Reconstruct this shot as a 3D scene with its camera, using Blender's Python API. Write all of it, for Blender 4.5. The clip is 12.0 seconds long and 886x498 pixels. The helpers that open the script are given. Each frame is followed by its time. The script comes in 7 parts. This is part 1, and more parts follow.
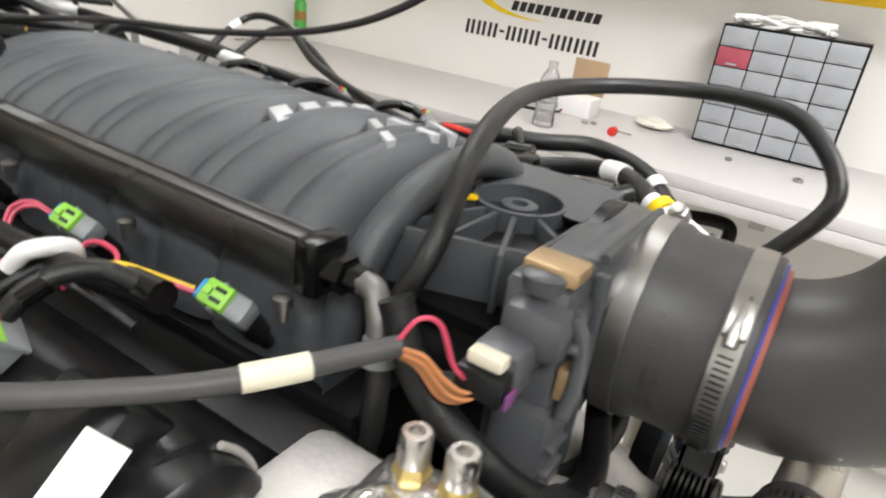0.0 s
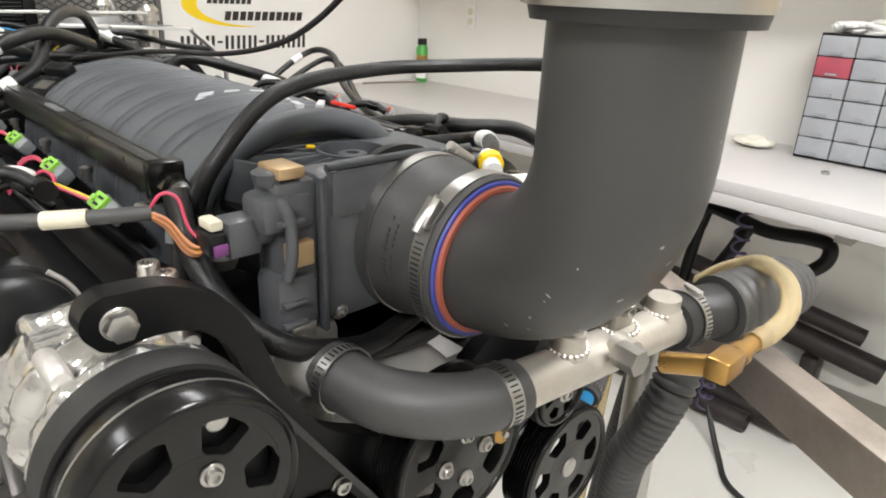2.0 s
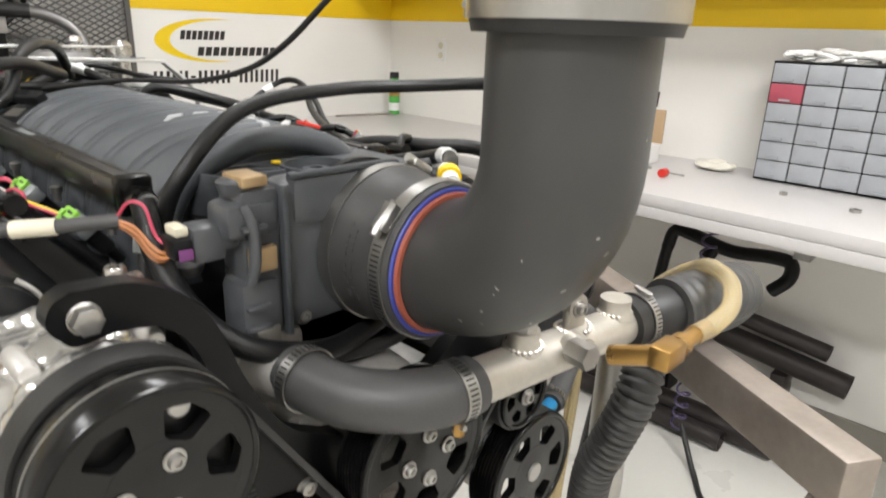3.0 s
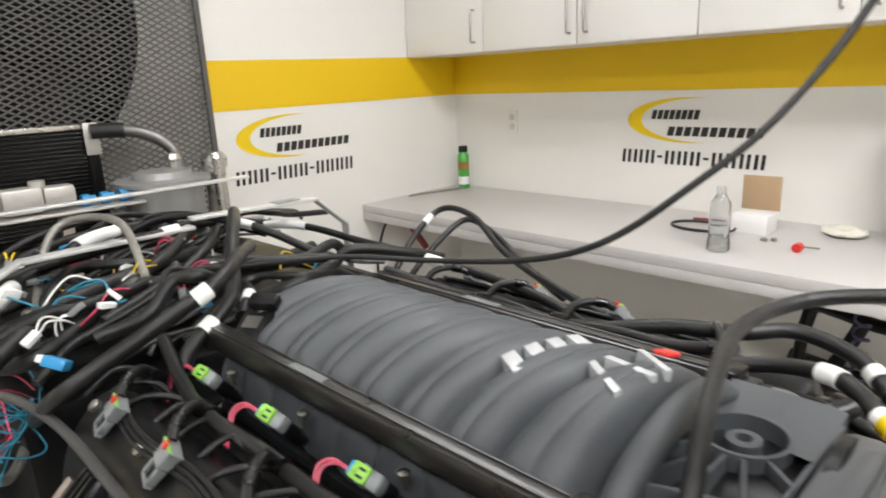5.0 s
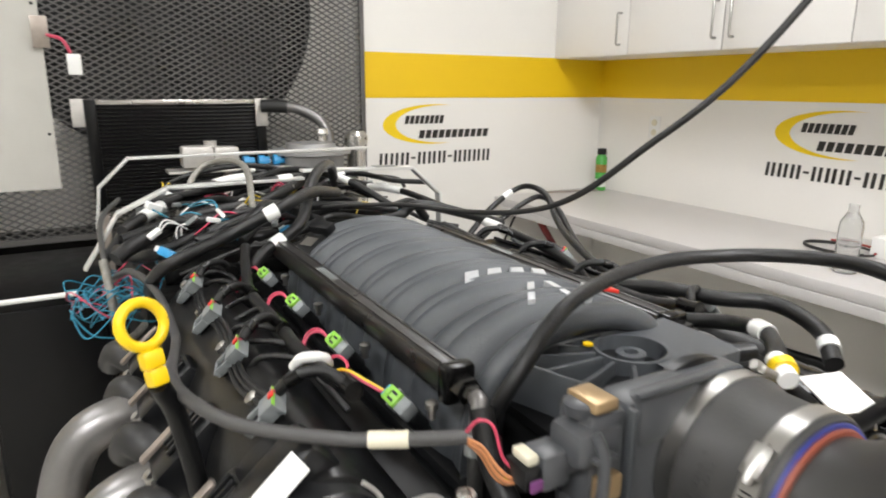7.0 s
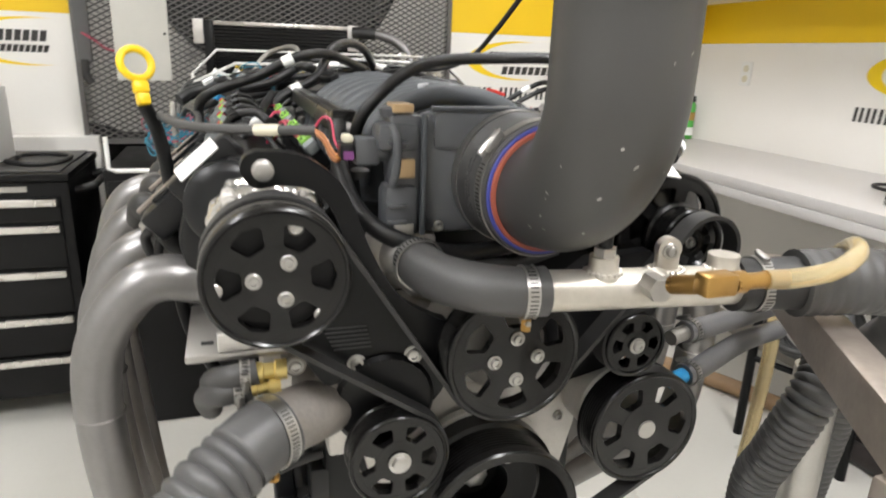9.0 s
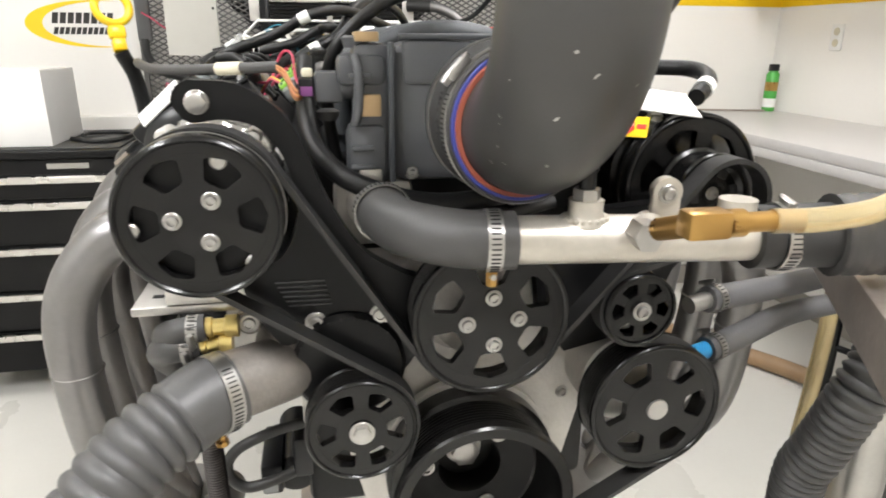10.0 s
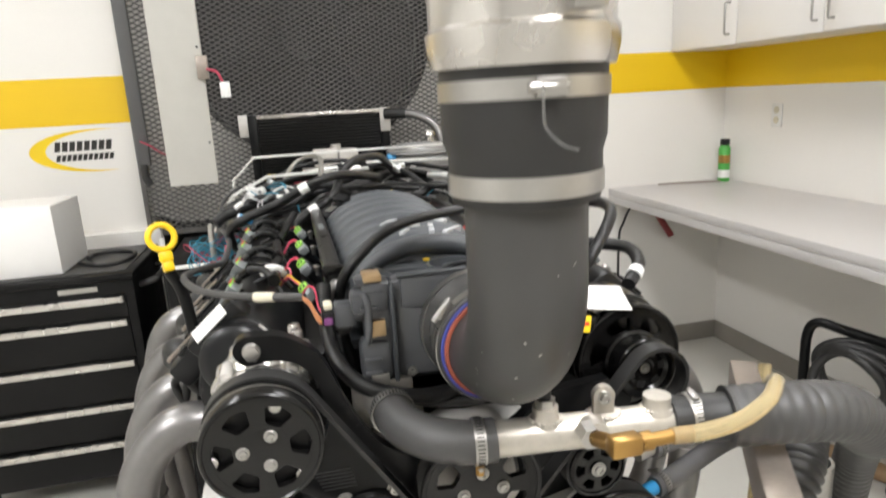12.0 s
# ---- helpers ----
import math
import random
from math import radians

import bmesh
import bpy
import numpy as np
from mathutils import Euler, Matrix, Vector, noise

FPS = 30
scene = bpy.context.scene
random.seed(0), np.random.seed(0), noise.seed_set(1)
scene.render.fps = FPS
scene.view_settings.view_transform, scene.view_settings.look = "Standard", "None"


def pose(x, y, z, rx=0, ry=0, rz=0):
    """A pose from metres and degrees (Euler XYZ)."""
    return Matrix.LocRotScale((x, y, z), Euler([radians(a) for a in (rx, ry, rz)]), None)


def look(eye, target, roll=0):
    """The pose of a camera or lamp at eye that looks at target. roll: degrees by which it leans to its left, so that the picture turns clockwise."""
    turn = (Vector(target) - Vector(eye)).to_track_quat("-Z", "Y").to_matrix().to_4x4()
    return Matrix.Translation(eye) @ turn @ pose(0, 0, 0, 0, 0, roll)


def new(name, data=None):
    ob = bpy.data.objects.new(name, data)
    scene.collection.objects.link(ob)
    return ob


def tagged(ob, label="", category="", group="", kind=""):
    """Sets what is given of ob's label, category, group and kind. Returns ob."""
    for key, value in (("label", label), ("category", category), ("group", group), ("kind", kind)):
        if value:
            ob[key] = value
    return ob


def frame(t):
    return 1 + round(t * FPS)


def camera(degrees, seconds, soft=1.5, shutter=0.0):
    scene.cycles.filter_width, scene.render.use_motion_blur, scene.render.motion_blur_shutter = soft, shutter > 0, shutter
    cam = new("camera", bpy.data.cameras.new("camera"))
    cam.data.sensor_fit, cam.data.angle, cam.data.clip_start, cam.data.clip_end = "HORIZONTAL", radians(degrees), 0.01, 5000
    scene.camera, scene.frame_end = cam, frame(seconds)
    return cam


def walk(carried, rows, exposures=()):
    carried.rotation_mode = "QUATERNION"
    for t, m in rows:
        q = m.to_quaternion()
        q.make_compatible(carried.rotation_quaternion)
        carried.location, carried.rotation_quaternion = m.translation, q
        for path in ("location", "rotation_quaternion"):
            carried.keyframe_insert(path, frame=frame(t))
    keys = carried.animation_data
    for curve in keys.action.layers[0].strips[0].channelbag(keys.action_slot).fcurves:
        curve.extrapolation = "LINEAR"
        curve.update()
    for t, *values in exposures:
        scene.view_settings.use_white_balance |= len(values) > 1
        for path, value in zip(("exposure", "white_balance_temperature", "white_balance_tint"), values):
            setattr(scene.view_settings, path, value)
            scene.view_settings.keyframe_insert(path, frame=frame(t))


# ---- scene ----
cam = camera(69.4, 12.0, soft=1.8, shutter=0.5)
PATH = [
    (0, (-0.353, 0.228, 1.344), (1.232, 1.131, 0.522), 7.9),
    (0.5, (-0.337, 0.149, 1.371), (1.178, 1.205, 0.601), 3.1),
    (1, (-0.315, 0.07, 1.345), (1.13, 1.214, 0.567), 2.3),
    (1.5, (-0.304, -0.012, 1.344), (1.068, 1.231, 0.589), 3.0),
    (2, (-0.298, -0.056, 1.332), (1.0, 1.273, 0.592), 2.5),
    (2.5, (-0.303, -0.083, 1.317), (1.021, 1.262, 0.654), 2.7),
    (2.7, (-0.305, -0.094, 1.311), (1.045, 1.227, 0.654), 3.0),
    (4.3, (-0.352, 0.103, 1.433), (1.029, 1.462, 0.934), -3.8),
    (4.5, (-0.369, 0.156, 1.438), (0.988, 1.535, 0.93), -4.0),
    (5, (-0.412, 0.246, 1.462), (0.943, 1.622, 0.943), -2.7),
    (5.5, (-0.431, 0.294, 1.471), (0.863, 1.732, 0.961), -1.8),
    (6, (-0.415, 0.284, 1.453), (0.87, 1.722, 0.924), 0.7),
    (6.5, (-0.387, 0.167, 1.433), (0.731, 1.739, 0.906), 1.3),
    (6.7, (-0.374, 0.112, 1.424), (0.678, 1.734, 0.912), 1.0),
    (8.3, (-0.327, -0.255, 1.359), (0.415, 1.547, 0.912), -2.0),
    (8.5, (-0.306, -0.279, 1.328), (0.431, 1.508, 0.814), -1.2),
    (9, (-0.239, -0.277, 1.267), (0.368, 1.539, 0.689), 2.1),
    (9.5, (-0.176, -0.249, 1.226), (0.283, 1.592, 0.594), 1.9),
    (10, (-0.133, -0.247, 1.218), (0.239, 1.617, 0.594), 0.4),
    (10.5, (-0.096, -0.251, 1.216), (0.317, 1.603, 0.589), 0.7),
    (11, (-0.103, -0.259, 1.217), (0.286, 1.594, 0.573), 0.4),
    (11.5, (-0.136, -0.295, 1.322), (0.271, 1.573, 0.735), -3.2),
    (12, (-0.159, -0.362, 1.407), (0.272, 1.535, 0.942), -3.2),
]
walk(cam, [(t, look(eye, target, roll)) for t, eye, target, roll in PATH],
     [(0, -0.14), (1.0, -0.10), (2.5, -0.13), (4.5, -0.22), (6.5, -0.19), (8.5, -0.11), (9.0, -0.04), (9.5, 0.10), (11.0, 0.17), (11.5, 0.16), (12.0, -0.12)])

# ---- light ----
world = bpy.data.worlds.new("room_world")
scene.world = world
world.use_nodes = True
world.node_tree.nodes["Background"].inputs[0].default_value = (0.8, 0.85, 1.0, 1)
world.node_tree.nodes["Background"].inputs[1].default_value = 0.05
scene.view_settings.exposure = 0.0
LAMP_BACK, LAMP_FRONT = 22.0, 74.0


# ---- materials ----
def mat(name, col, rough=0.5, metal=0.0, var=0.12, scale=18.0, grain=180.0, bump=0.08, spec=0.5, coat=0.0, island=0.0):
    """Principled material with two scales of colour variation, uneven gloss and fine relief."""
    m = bpy.data.materials.new(name)
    m.use_nodes = True
    nt = m.node_tree
    N, L = nt.nodes, nt.links
    b = N["Principled BSDF"]
    tc = N.new("ShaderNodeTexCoord")
    n1, n2 = N.new("ShaderNodeTexNoise"), N.new("ShaderNodeTexNoise")
    n1.inputs["Scale"].default_value, n1.inputs["Detail"].default_value = scale, 5
    n2.inputs["Scale"].default_value, n2.inputs["Detail"].default_value = grain, 3
    for n in (n1, n2):
        L.new(tc.outputs["Object"], n.inputs["Vector"])
    mix = N.new("ShaderNodeMix")
    mix.data_type = "RGBA"
    dark = [c * (1 - var) for c in col]
    lite = [min(1, c * (1 + var)) for c in col]
    mix.inputs["A"].default_value, mix.inputs["B"].default_value = (*dark, 1), (*lite, 1)
    add = N.new("ShaderNodeMath")
    add.operation = "MULTIPLY_ADD"
    L.new(n2.outputs[0], add.inputs[0])
    add.inputs[1].default_value = 0.35
    sub = N.new("ShaderNodeMath")
    sub.operation = "MULTIPLY_ADD"
    L.new(n1.outputs[0], sub.inputs[0])
    sub.inputs[1].default_value, sub.inputs[2].default_value = 1.3, -0.32
    L.new(sub.outputs[0], add.inputs[2])
    L.new(add.outputs[0], mix.inputs["Factor"])
    L.new(mix.outputs["Result"], b.inputs["Base Color"])
    mr = N.new("ShaderNodeMapRange")
    mr.inputs[3].default_value, mr.inputs[4].default_value = max(0.02, rough - 0.1), min(1, rough + 0.1)
    L.new(n1.outputs[0], mr.inputs[0])
    L.new(mr.outputs[0], b.inputs["Roughness"])
    b.inputs["Metallic"].default_value = metal
    b.inputs["Specular IOR Level"].default_value = spec
    b.inputs["Coat Weight"].default_value = coat
    if bump:
        bp = N.new("ShaderNodeBump")
        bp.inputs["Strength"].default_value, bp.inputs["Distance"].default_value = bump, 0.002
        L.new(n2.outputs[0], bp.inputs["Height"])
        L.new(bp.outputs[0], b.inputs["Normal"])
    return m


def glow(name, col, power):
    m = bpy.data.materials.new(name)
    m.use_nodes = True
    b = m.node_tree.nodes["Principled BSDF"]
    b.inputs["Base Color"].default_value = (*col, 1)
    b.inputs["Emission Color"].default_value = (*col, 1)
    b.inputs["Emission Strength"].default_value = power
    return m


def clear(name, col, rough=0.05, weight=0.9, ior=1.45):
    m = mat(name, col, rough, bump=0.0)
    b = m.node_tree.nodes["Principled BSDF"]
    b.inputs["Transmission Weight"].default_value = weight
    b.inputs["IOR"].default_value = ior
    return m


WALL = mat("wall_paint", (0.80, 0.78, 0.74), 0.55, var=0.03, scale=2.5, grain=90, bump=0.05)
YELLOW = mat("yellow_paint", (0.80, 0.52, 0.004), 0.5, var=0.04, scale=3, grain=90, bump=0.04)
LOGO_YELLOW = mat("logo_yellow", (0.85, 0.60, 0.01), 0.4, var=0.02, bump=0)
LOGO_BLACK = mat("logo_black", (0.02, 0.018, 0.015), 0.45, var=0.05, bump=0)
FLOOR = mat("epoxy_floor", (0.62, 0.605, 0.56), 0.3, var=0.06, scale=3, grain=60, bump=0.03)
CEIL = mat("ceiling_tile", (0.78, 0.77, 0.74), 0.8, var=0.04, grain=120, bump=0.15)
LAMINATE = mat("grey_laminate", (0.56, 0.54, 0.53), 0.35, var=0.03, scale=4, grain=300, bump=0.02)
CABINET = mat("white_melamine", (0.80, 0.78, 0.75), 0.35, var=0.02, scale=3, bump=0.01)
CHROME = mat("brushed_metal", (0.62, 0.60, 0.57), 0.28, 1.0, var=0.1, grain=300, bump=0.03)
STEEL = mat("zinc_steel", (0.44, 0.43, 0.41), 0.36, 1.0, var=0.15, grain=200, bump=0.06)
BARE_STEEL = mat("mill_steel", (0.34, 0.295, 0.26), 0.42, 0.75, var=0.3, scale=22, grain=160, bump=0.12)
ALU = mat("cast_aluminium", (0.58, 0.56, 0.53), 0.5, 0.7, var=0.18, scale=30, grain=260, bump=0.25)
ALU_DARK = mat("stained_casting", (0.22, 0.20, 0.182), 0.5, 0.45, var=0.35, scale=26, grain=220, bump=0.3)
ALU_TUBE = mat("welded_aluminium", (0.50, 0.47, 0.415), 0.40, 0.65, var=0.2, scale=35, grain=200, bump=0.08)
BLACK_GLOSS = mat("black_anodised", (0.0045, 0.0043, 0.0042), 0.22, 0.0, var=0.2, scale=30, grain=300, bump=0.02, spec=0.36)
BLACK_SATIN = mat("black_satin_metal", (0.0042, 0.0042, 0.0044), 0.33, 0.0, var=0.2, scale=25, grain=200, bump=0.05, spec=0.22)
BLACK_RAIL = mat("brushed_black_rail", (0.016, 0.0145, 0.0135), 0.3, 0.0, var=0.35, scale=30, grain=240, bump=0.08, spec=0.9)
PLASTIC = mat("black_plastic", (0.0075, 0.0078, 0.0085), 0.32, var=0.15, scale=25, grain=400, bump=0.05, spec=0.34)
MANIFOLD = mat("textured_nylon", (0.056, 0.061, 0.067), 0.43, var=0.1, scale=20, grain=900, bump=0.25)
THROTTLE = mat("dark_grey_moulding", (0.078, 0.081, 0.087), 0.32, var=0.12, scale=25, grain=700, bump=0.12)
HOSE_GREY = mat("dull_hose_rubber", (0.105, 0.103, 0.104), 0.5, var=0.15, scale=20, grain=300, bump=0.08)
HOSE_DARK = mat("worn_hose_rubber", (0.062, 0.061, 0.060), 0.48, var=0.18, scale=18, grain=300, bump=0.08)
RUBBER = mat("black_rubber", (0.016, 0.0157, 0.0153), 0.5, var=0.18, scale=20, grain=300, bump=0.08)
RUBBER_GREY = mat("grey_rubber", (0.050, 0.049, 0.048), 0.5, var=0.18, scale=16, grain=350, bump=0.1)
TUBE_PAINT = mat("powder_coated_tube", (0.042, 0.041, 0.039), 0.42, var=0.12, scale=9, grain=500, bump=0.06)
HEADER = mat("coated_header_steel", (0.205, 0.198, 0.195), 0.36, 0.75, var=0.2, scale=14, grain=150, bump=0.06)
LOOM = mat("split_loom", (0.010, 0.010, 0.0103), 0.36, var=0.25, scale=60, grain=600, bump=0.3, spec=0.4)
TAPE = mat("cream_tape", (0.62, 0.58, 0.45), 0.55, var=0.1)
WHITE_PL = mat("white_plastic", (0.78, 0.78, 0.76), 0.4, var=0.04)
GREY_PL = mat("grey_plastic", (0.22, 0.235, 0.235), 0.4, var=0.1)
GREEN_PL = mat("green_plastic", (0.24, 0.52, 0.06), 0.35, var=0.08)
CYAN_PL = mat("blue_plastic", (0.03, 0.27, 0.55), 0.35, var=0.08)
PINK = mat("pink_wire", (0.50, 0.05, 0.10), 0.4, var=0.1)
YELLOW_WIRE = mat("yellow_wire", (0.75, 0.52, 0.02), 0.4, var=0.1)
ORANGE = mat("orange_wire", (0.50, 0.20, 0.08), 0.45, var=0.1)
BROWN_WIRE = mat("brown_wire", (0.28, 0.13, 0.05), 0.45, var=0.1)
PURPLE = mat("purple_plastic", (0.17, 0.045, 0.17), 0.4, var=0.1)
TEAL_WIRE = mat("teal_wire", (0.02, 0.20, 0.30), 0.4, var=0.2)
RED = mat("red_plastic", (0.62, 0.03, 0.02), 0.35, var=0.08)
YELLOW_PL = mat("yellow_plastic", (0.78, 0.52, 0.003), 0.35, var=0.06)
BRASS = mat("brass", (0.42, 0.25, 0.08), 0.3, 0.9, var=0.15, scale=50)
GOLD = mat("gold_zinc", (0.66, 0.52, 0.20), 0.3, 0.8, var=0.1)
BADGE = mat("silver_badge", (0.50, 0.51, 0.52), 0.4, 0.3, var=0.06)
ETCH = mat("faint_engraving", (0.035, 0.035, 0.036), 0.4, var=0.1)
TAN_CLIP = mat("tan_clip", (0.47, 0.33, 0.18), 0.35, 0.5, var=0.1)
BLUE_EDGE = mat("blue_silicone", (0.05, 0.065, 0.33), 0.5, var=0.08)
RED_EDGE = mat("red_silicone", (0.33, 0.085, 0.05), 0.55, var=0.12)
CARD = mat("brown_card", (0.42, 0.29, 0.17), 0.8, var=0.08)
PAPER = mat("white_paper", (0.82, 0.81, 0.79), 0.7, var=0.02, bump=0)
CLEAR_TUBE = clear("yellowed_vinyl", (0.80, 0.66, 0.38), 0.22, 0.72)
CLEAR_PL = clear("clear_plastic", (0.9, 0.92, 0.92), 0.06, 0.95)
DRAWER_PL = clear("drawer_plastic", (0.50, 0.52, 0.55), 0.35, 0.35)
CRINKLE = mat("film_wrapped_aluminium", (0.60, 0.59, 0.57), 0.2, 0.9, var=0.25, scale=40, grain=55, bump=1.0)
FAR_WALL = mat("pale_far_wall", (0.70, 0.69, 0.66), 0.7, var=0.05, scale=2)
PIPE_DARK = mat("dark_scaled_steel", (0.040, 0.034, 0.032), 0.42, 0.4, var=0.4, scale=14, grain=120, bump=0.12)
# near-black: paints the shade of chamber, slots and pockets; also dark screw heads
DARK = mat("near_black_shade", (0.012, 0.012, 0.012), 0.7, var=0.3)
MESH_STEEL = mat("expanded_steel", (0.105, 0.10, 0.095), 0.5, 0.2, var=0.2, scale=6)
SKIRT = mat("grey_brown_skirting", (0.27, 0.25, 0.22), 0.6, var=0.12, scale=6)
COVER = mat("moulded_black_cover", (0.0065, 0.0065, 0.0068), 0.33, var=0.2, scale=18, grain=500, bump=0.12, spec=0.32)
COIL_GREY = mat("grey_connector_shell", (0.20, 0.215, 0.22), 0.33, var=0.1)
BAR_ALU = mat("flat_aluminium_bar", (0.74, 0.74, 0.72), 0.38, 0.6, var=0.1, grain=200, bump=0.05)
TANK_GREY = mat("dull_grey_tank", (0.33, 0.33, 0.325), 0.42, 0.35, var=0.12)
GALV = mat("galvanised_sheet", (0.66, 0.64, 0.60), 0.5, 0.1, var=0.12, scale=8)
ORANGE_HOSE = mat("tan_hose", (0.27, 0.17, 0.09), 0.45, var=0.15)
GREEN_LABEL = mat("green_label", (0.06, 0.34, 0.05), 0.35, var=0.1)


# ---- building helpers ----
def part(name, bm, material, parent=None, label="", smooth=True):
    """Link a bmesh as one mesh object under a thing or part."""
    me = bpy.data.meshes.new(name)
    bmesh.ops.recalc_face_normals(bm, faces=bm.faces)
    bm.to_mesh(me)
    bm.free()
    me.materials.append(material)
    if smooth:
        me.polygons.foreach_set("use_smooth", [True] * len(me.polygons))
        me.set_sharp_from_angle(angle=radians(38))
    ob = new(name, me)
    if parent is not None:
        ob.parent = parent
    if label:
        ob["label"] = label
    return ob


def thing(name, label, category, group="", kind=""):
    return tagged(new(name), label, category, group, kind)


def cube(bm, x0, x1, y0, y1, z0, z1, bev=0.0, m=None):
    """Add a box, its edges bevelled by bev, turned by m."""
    lo = Matrix.Translation(((x0 + x1) / 2, (y0 + y1) / 2, (z0 + z1) / 2)) @ Matrix.Diagonal((abs(x1 - x0), abs(y1 - y0), abs(z1 - z0), 1))
    r = bmesh.ops.create_cube(bm, size=1, matrix=lo)
    if bev:
        es = list({e for v in r["verts"] for e in v.link_edges})
        bw = bmesh.ops.bevel(bm, geom=es, offset=bev, segments=2, affect="EDGES", profile=0.5)
        vs = list({v for f in bw["faces"] for v in f.verts} | {v for v in r["verts"] if v.is_valid})
    else:
        vs = r["verts"]
    if m is not None:
        bmesh.ops.transform(bm, matrix=m, verts=vs)
    return bm


def box(x0, x1, y0, y1, z0, z1, bev=0.0, m=None):
    return cube(bmesh.new(), x0, x1, y0, y1, z0, z1, bev, m)


def lathe(bm, prof, centre, axis="Y", seg=48, closed=False):
    """Spin a profile of (along, radius) pairs about an axis through centre."""
    cx, cy, cz = centre
    rings = []
    for a, r in prof:
        ring = []
        for k in range(seg):
            u = 2 * math.pi * k / seg
            c, s = r * math.cos(u), r * math.sin(u)
            p = {"Y": (cx + c, cy + a, cz + s), "Z": (cx + c, cy + s, cz + a), "X": (cx + a, cy + c, cz + s)}[axis]
            ring.append(bm.verts.new(p))
        rings.append(ring)
    pairs = list(zip(rings, rings[1:])) + ([(rings[-1], rings[0])] if closed else [])
    for p, q in pairs:
        for k in range(seg):
            bm.faces.new((p[k], p[(k + 1) % seg], q[(k + 1) % seg], q[k]))
    if not closed:
        if prof[0][1] > 1e-6:
            bm.faces.new(rings[0])
        if prof[-1][1] > 1e-6:
            bm.faces.new(rings[-1])
    return bm


def turned(prof, centre, axis="Y", seg=48, closed=False):
    return lathe(bmesh.new(), prof, centre, axis, seg, closed)


def spline(pts, n=10):
    """Catmull-Rom through the points."""
    P = [Vector(p) for p in pts]
    P = [2 * P[0] - P[1]] + P + [2 * P[-1] - P[-2]]
    out = []
    for i in range(1, len(P) - 2):
        a, b, c, d = P[i - 1:i + 3]
        for k in range(n):
            t = k / n
            out.append(0.5 * ((2 * b) + (c - a) * t + (2 * a - 5 * b + 4 * c - d) * t * t + (3 * b - a - 3 * c + d) * t ** 3))
    out.append(P[-2])
    return out


def sweep(bm, pts, r, seg=10, n=8, caps=True, curved=True, wave=0.0, pitch=0.01, hollow=False):
    """A round tube along the points; r is a number or one per point; wave and pitch give corrugations."""
    n = 28 if wave else n
    path = spline(pts, n) if curved and len(pts) > 2 else [Vector(p) for p in pts]
    if wave:
        fine, total = [path[0]], 0.0
        for a, b in zip(path, path[1:]):
            steps = max(1, int((b - a).length / (pitch / 8)))
            fine += [a.lerp(b, (k + 1) / steps) for k in range(steps)]
        path = fine
    m = len(path)
    tang = [(path[min(i + 1, m - 1)] - path[max(i - 1, 0)]).normalized() for i in range(m)]
    side = tang[0].orthogonal().normalized()
    rings, run = [], 0.0
    for i in range(m):
        if i:
            run += (path[i] - path[i - 1]).length
            side = (side - tang[i] * side.dot(tang[i])).normalized()
        up = tang[i].cross(side)
        rad = r if isinstance(r, (int, float)) else r[min(len(r) - 1, int(i * len(r) / m))]
        if wave:
            rad += wave * (2 * abs(math.cos(math.pi * run / pitch)) ** 0.7 - 1)
        rings.append([bm.verts.new(path[i] + (side * math.cos(a) + up * math.sin(a)) * rad) for a in (2 * math.pi * k / seg for k in range(seg))])
    for p, q in zip(rings, rings[1:]):
        for k in range(seg):
            bm.faces.new((p[k], p[(k + 1) % seg], q[(k + 1) % seg], q[k]))
    if caps:
        bm.faces.new(rings[0]), bm.faces.new(rings[-1])
    return bm


def pipe(pts, r, **kw):
    return sweep(bmesh.new(), pts, r, **kw)


def plate(bm, outline, y0, y1, holes=()):
    """Extrude an outline in x, z between two depths."""
    f = [bm.verts.new((x, y0, z)) for x, z in outline]
    b = [bm.verts.new((x, y1, z)) for x, z in outline]
    bm.faces.new(f), bm.faces.new(b[::-1])
    n = len(outline)
    for k in range(n):
        bm.faces.new((f[k], f[(k + 1) % n], b[(k + 1) % n], b[k]))
    return bm


def hexbolt(bm, x, y, z, r=0.006, h=0.005, washer=1.35):
    """A flanged bolt head that faces the front."""
    lathe(bm, [(0, r * washer), (-0.0011, r * washer), (-0.0015, r * washer - 0.0005)], (x, y, z), "Y", 24)
    if r > 0.0072:
        lathe(bm, [(-0.0015, r), (-h, r), (-h - 0.0008, r * 0.84), (-h - 0.0010, r * 0.3)], (x, y, z), "Y", 6)
    else:
        lathe(bm, [(-0.0015, r * 0.96), (-h * 0.72, r * 0.96), (-h * 0.95, r * 0.84), (-h, r * 0.62), (-h, r * 0.50), (-h + 0.0022, r * 0.46)], (x, y, z), "Y", 20)
    return bm


# ---- room ----
BACK, RIGHT, LEFT, FRONT, TOP = 2.62, 2.068, -3.0, -3.4, 2.9
part("floor", box(LEFT - 0.12, RIGHT + 0.12, FRONT - 0.12, BACK + 0.8, -0.1, 0.0), FLOOR, None, "pale grey glossy epoxy shop floor", False)
tagged(bpy.data.objects["floor"], category="floor", kind="structure")
tagged(part("ceiling", box(LEFT - 0.12, RIGHT + 0.12, FRONT - 0.12, BACK + 0.8, TOP, TOP + 0.1), CEIL, None, "plain white tiled ceiling", False), category="ceiling", kind="structure")
GX0, GX1, GZ0, GZ1 = -0.79, 0.718, 0.0, 2.5
bm = bmesh.new()
cube(bm, LEFT - 0.12, GX0, BACK, BACK + 0.12, 0, TOP)
cube(bm, GX1, RIGHT + 0.12, BACK, BACK + 0.12, 0, TOP)
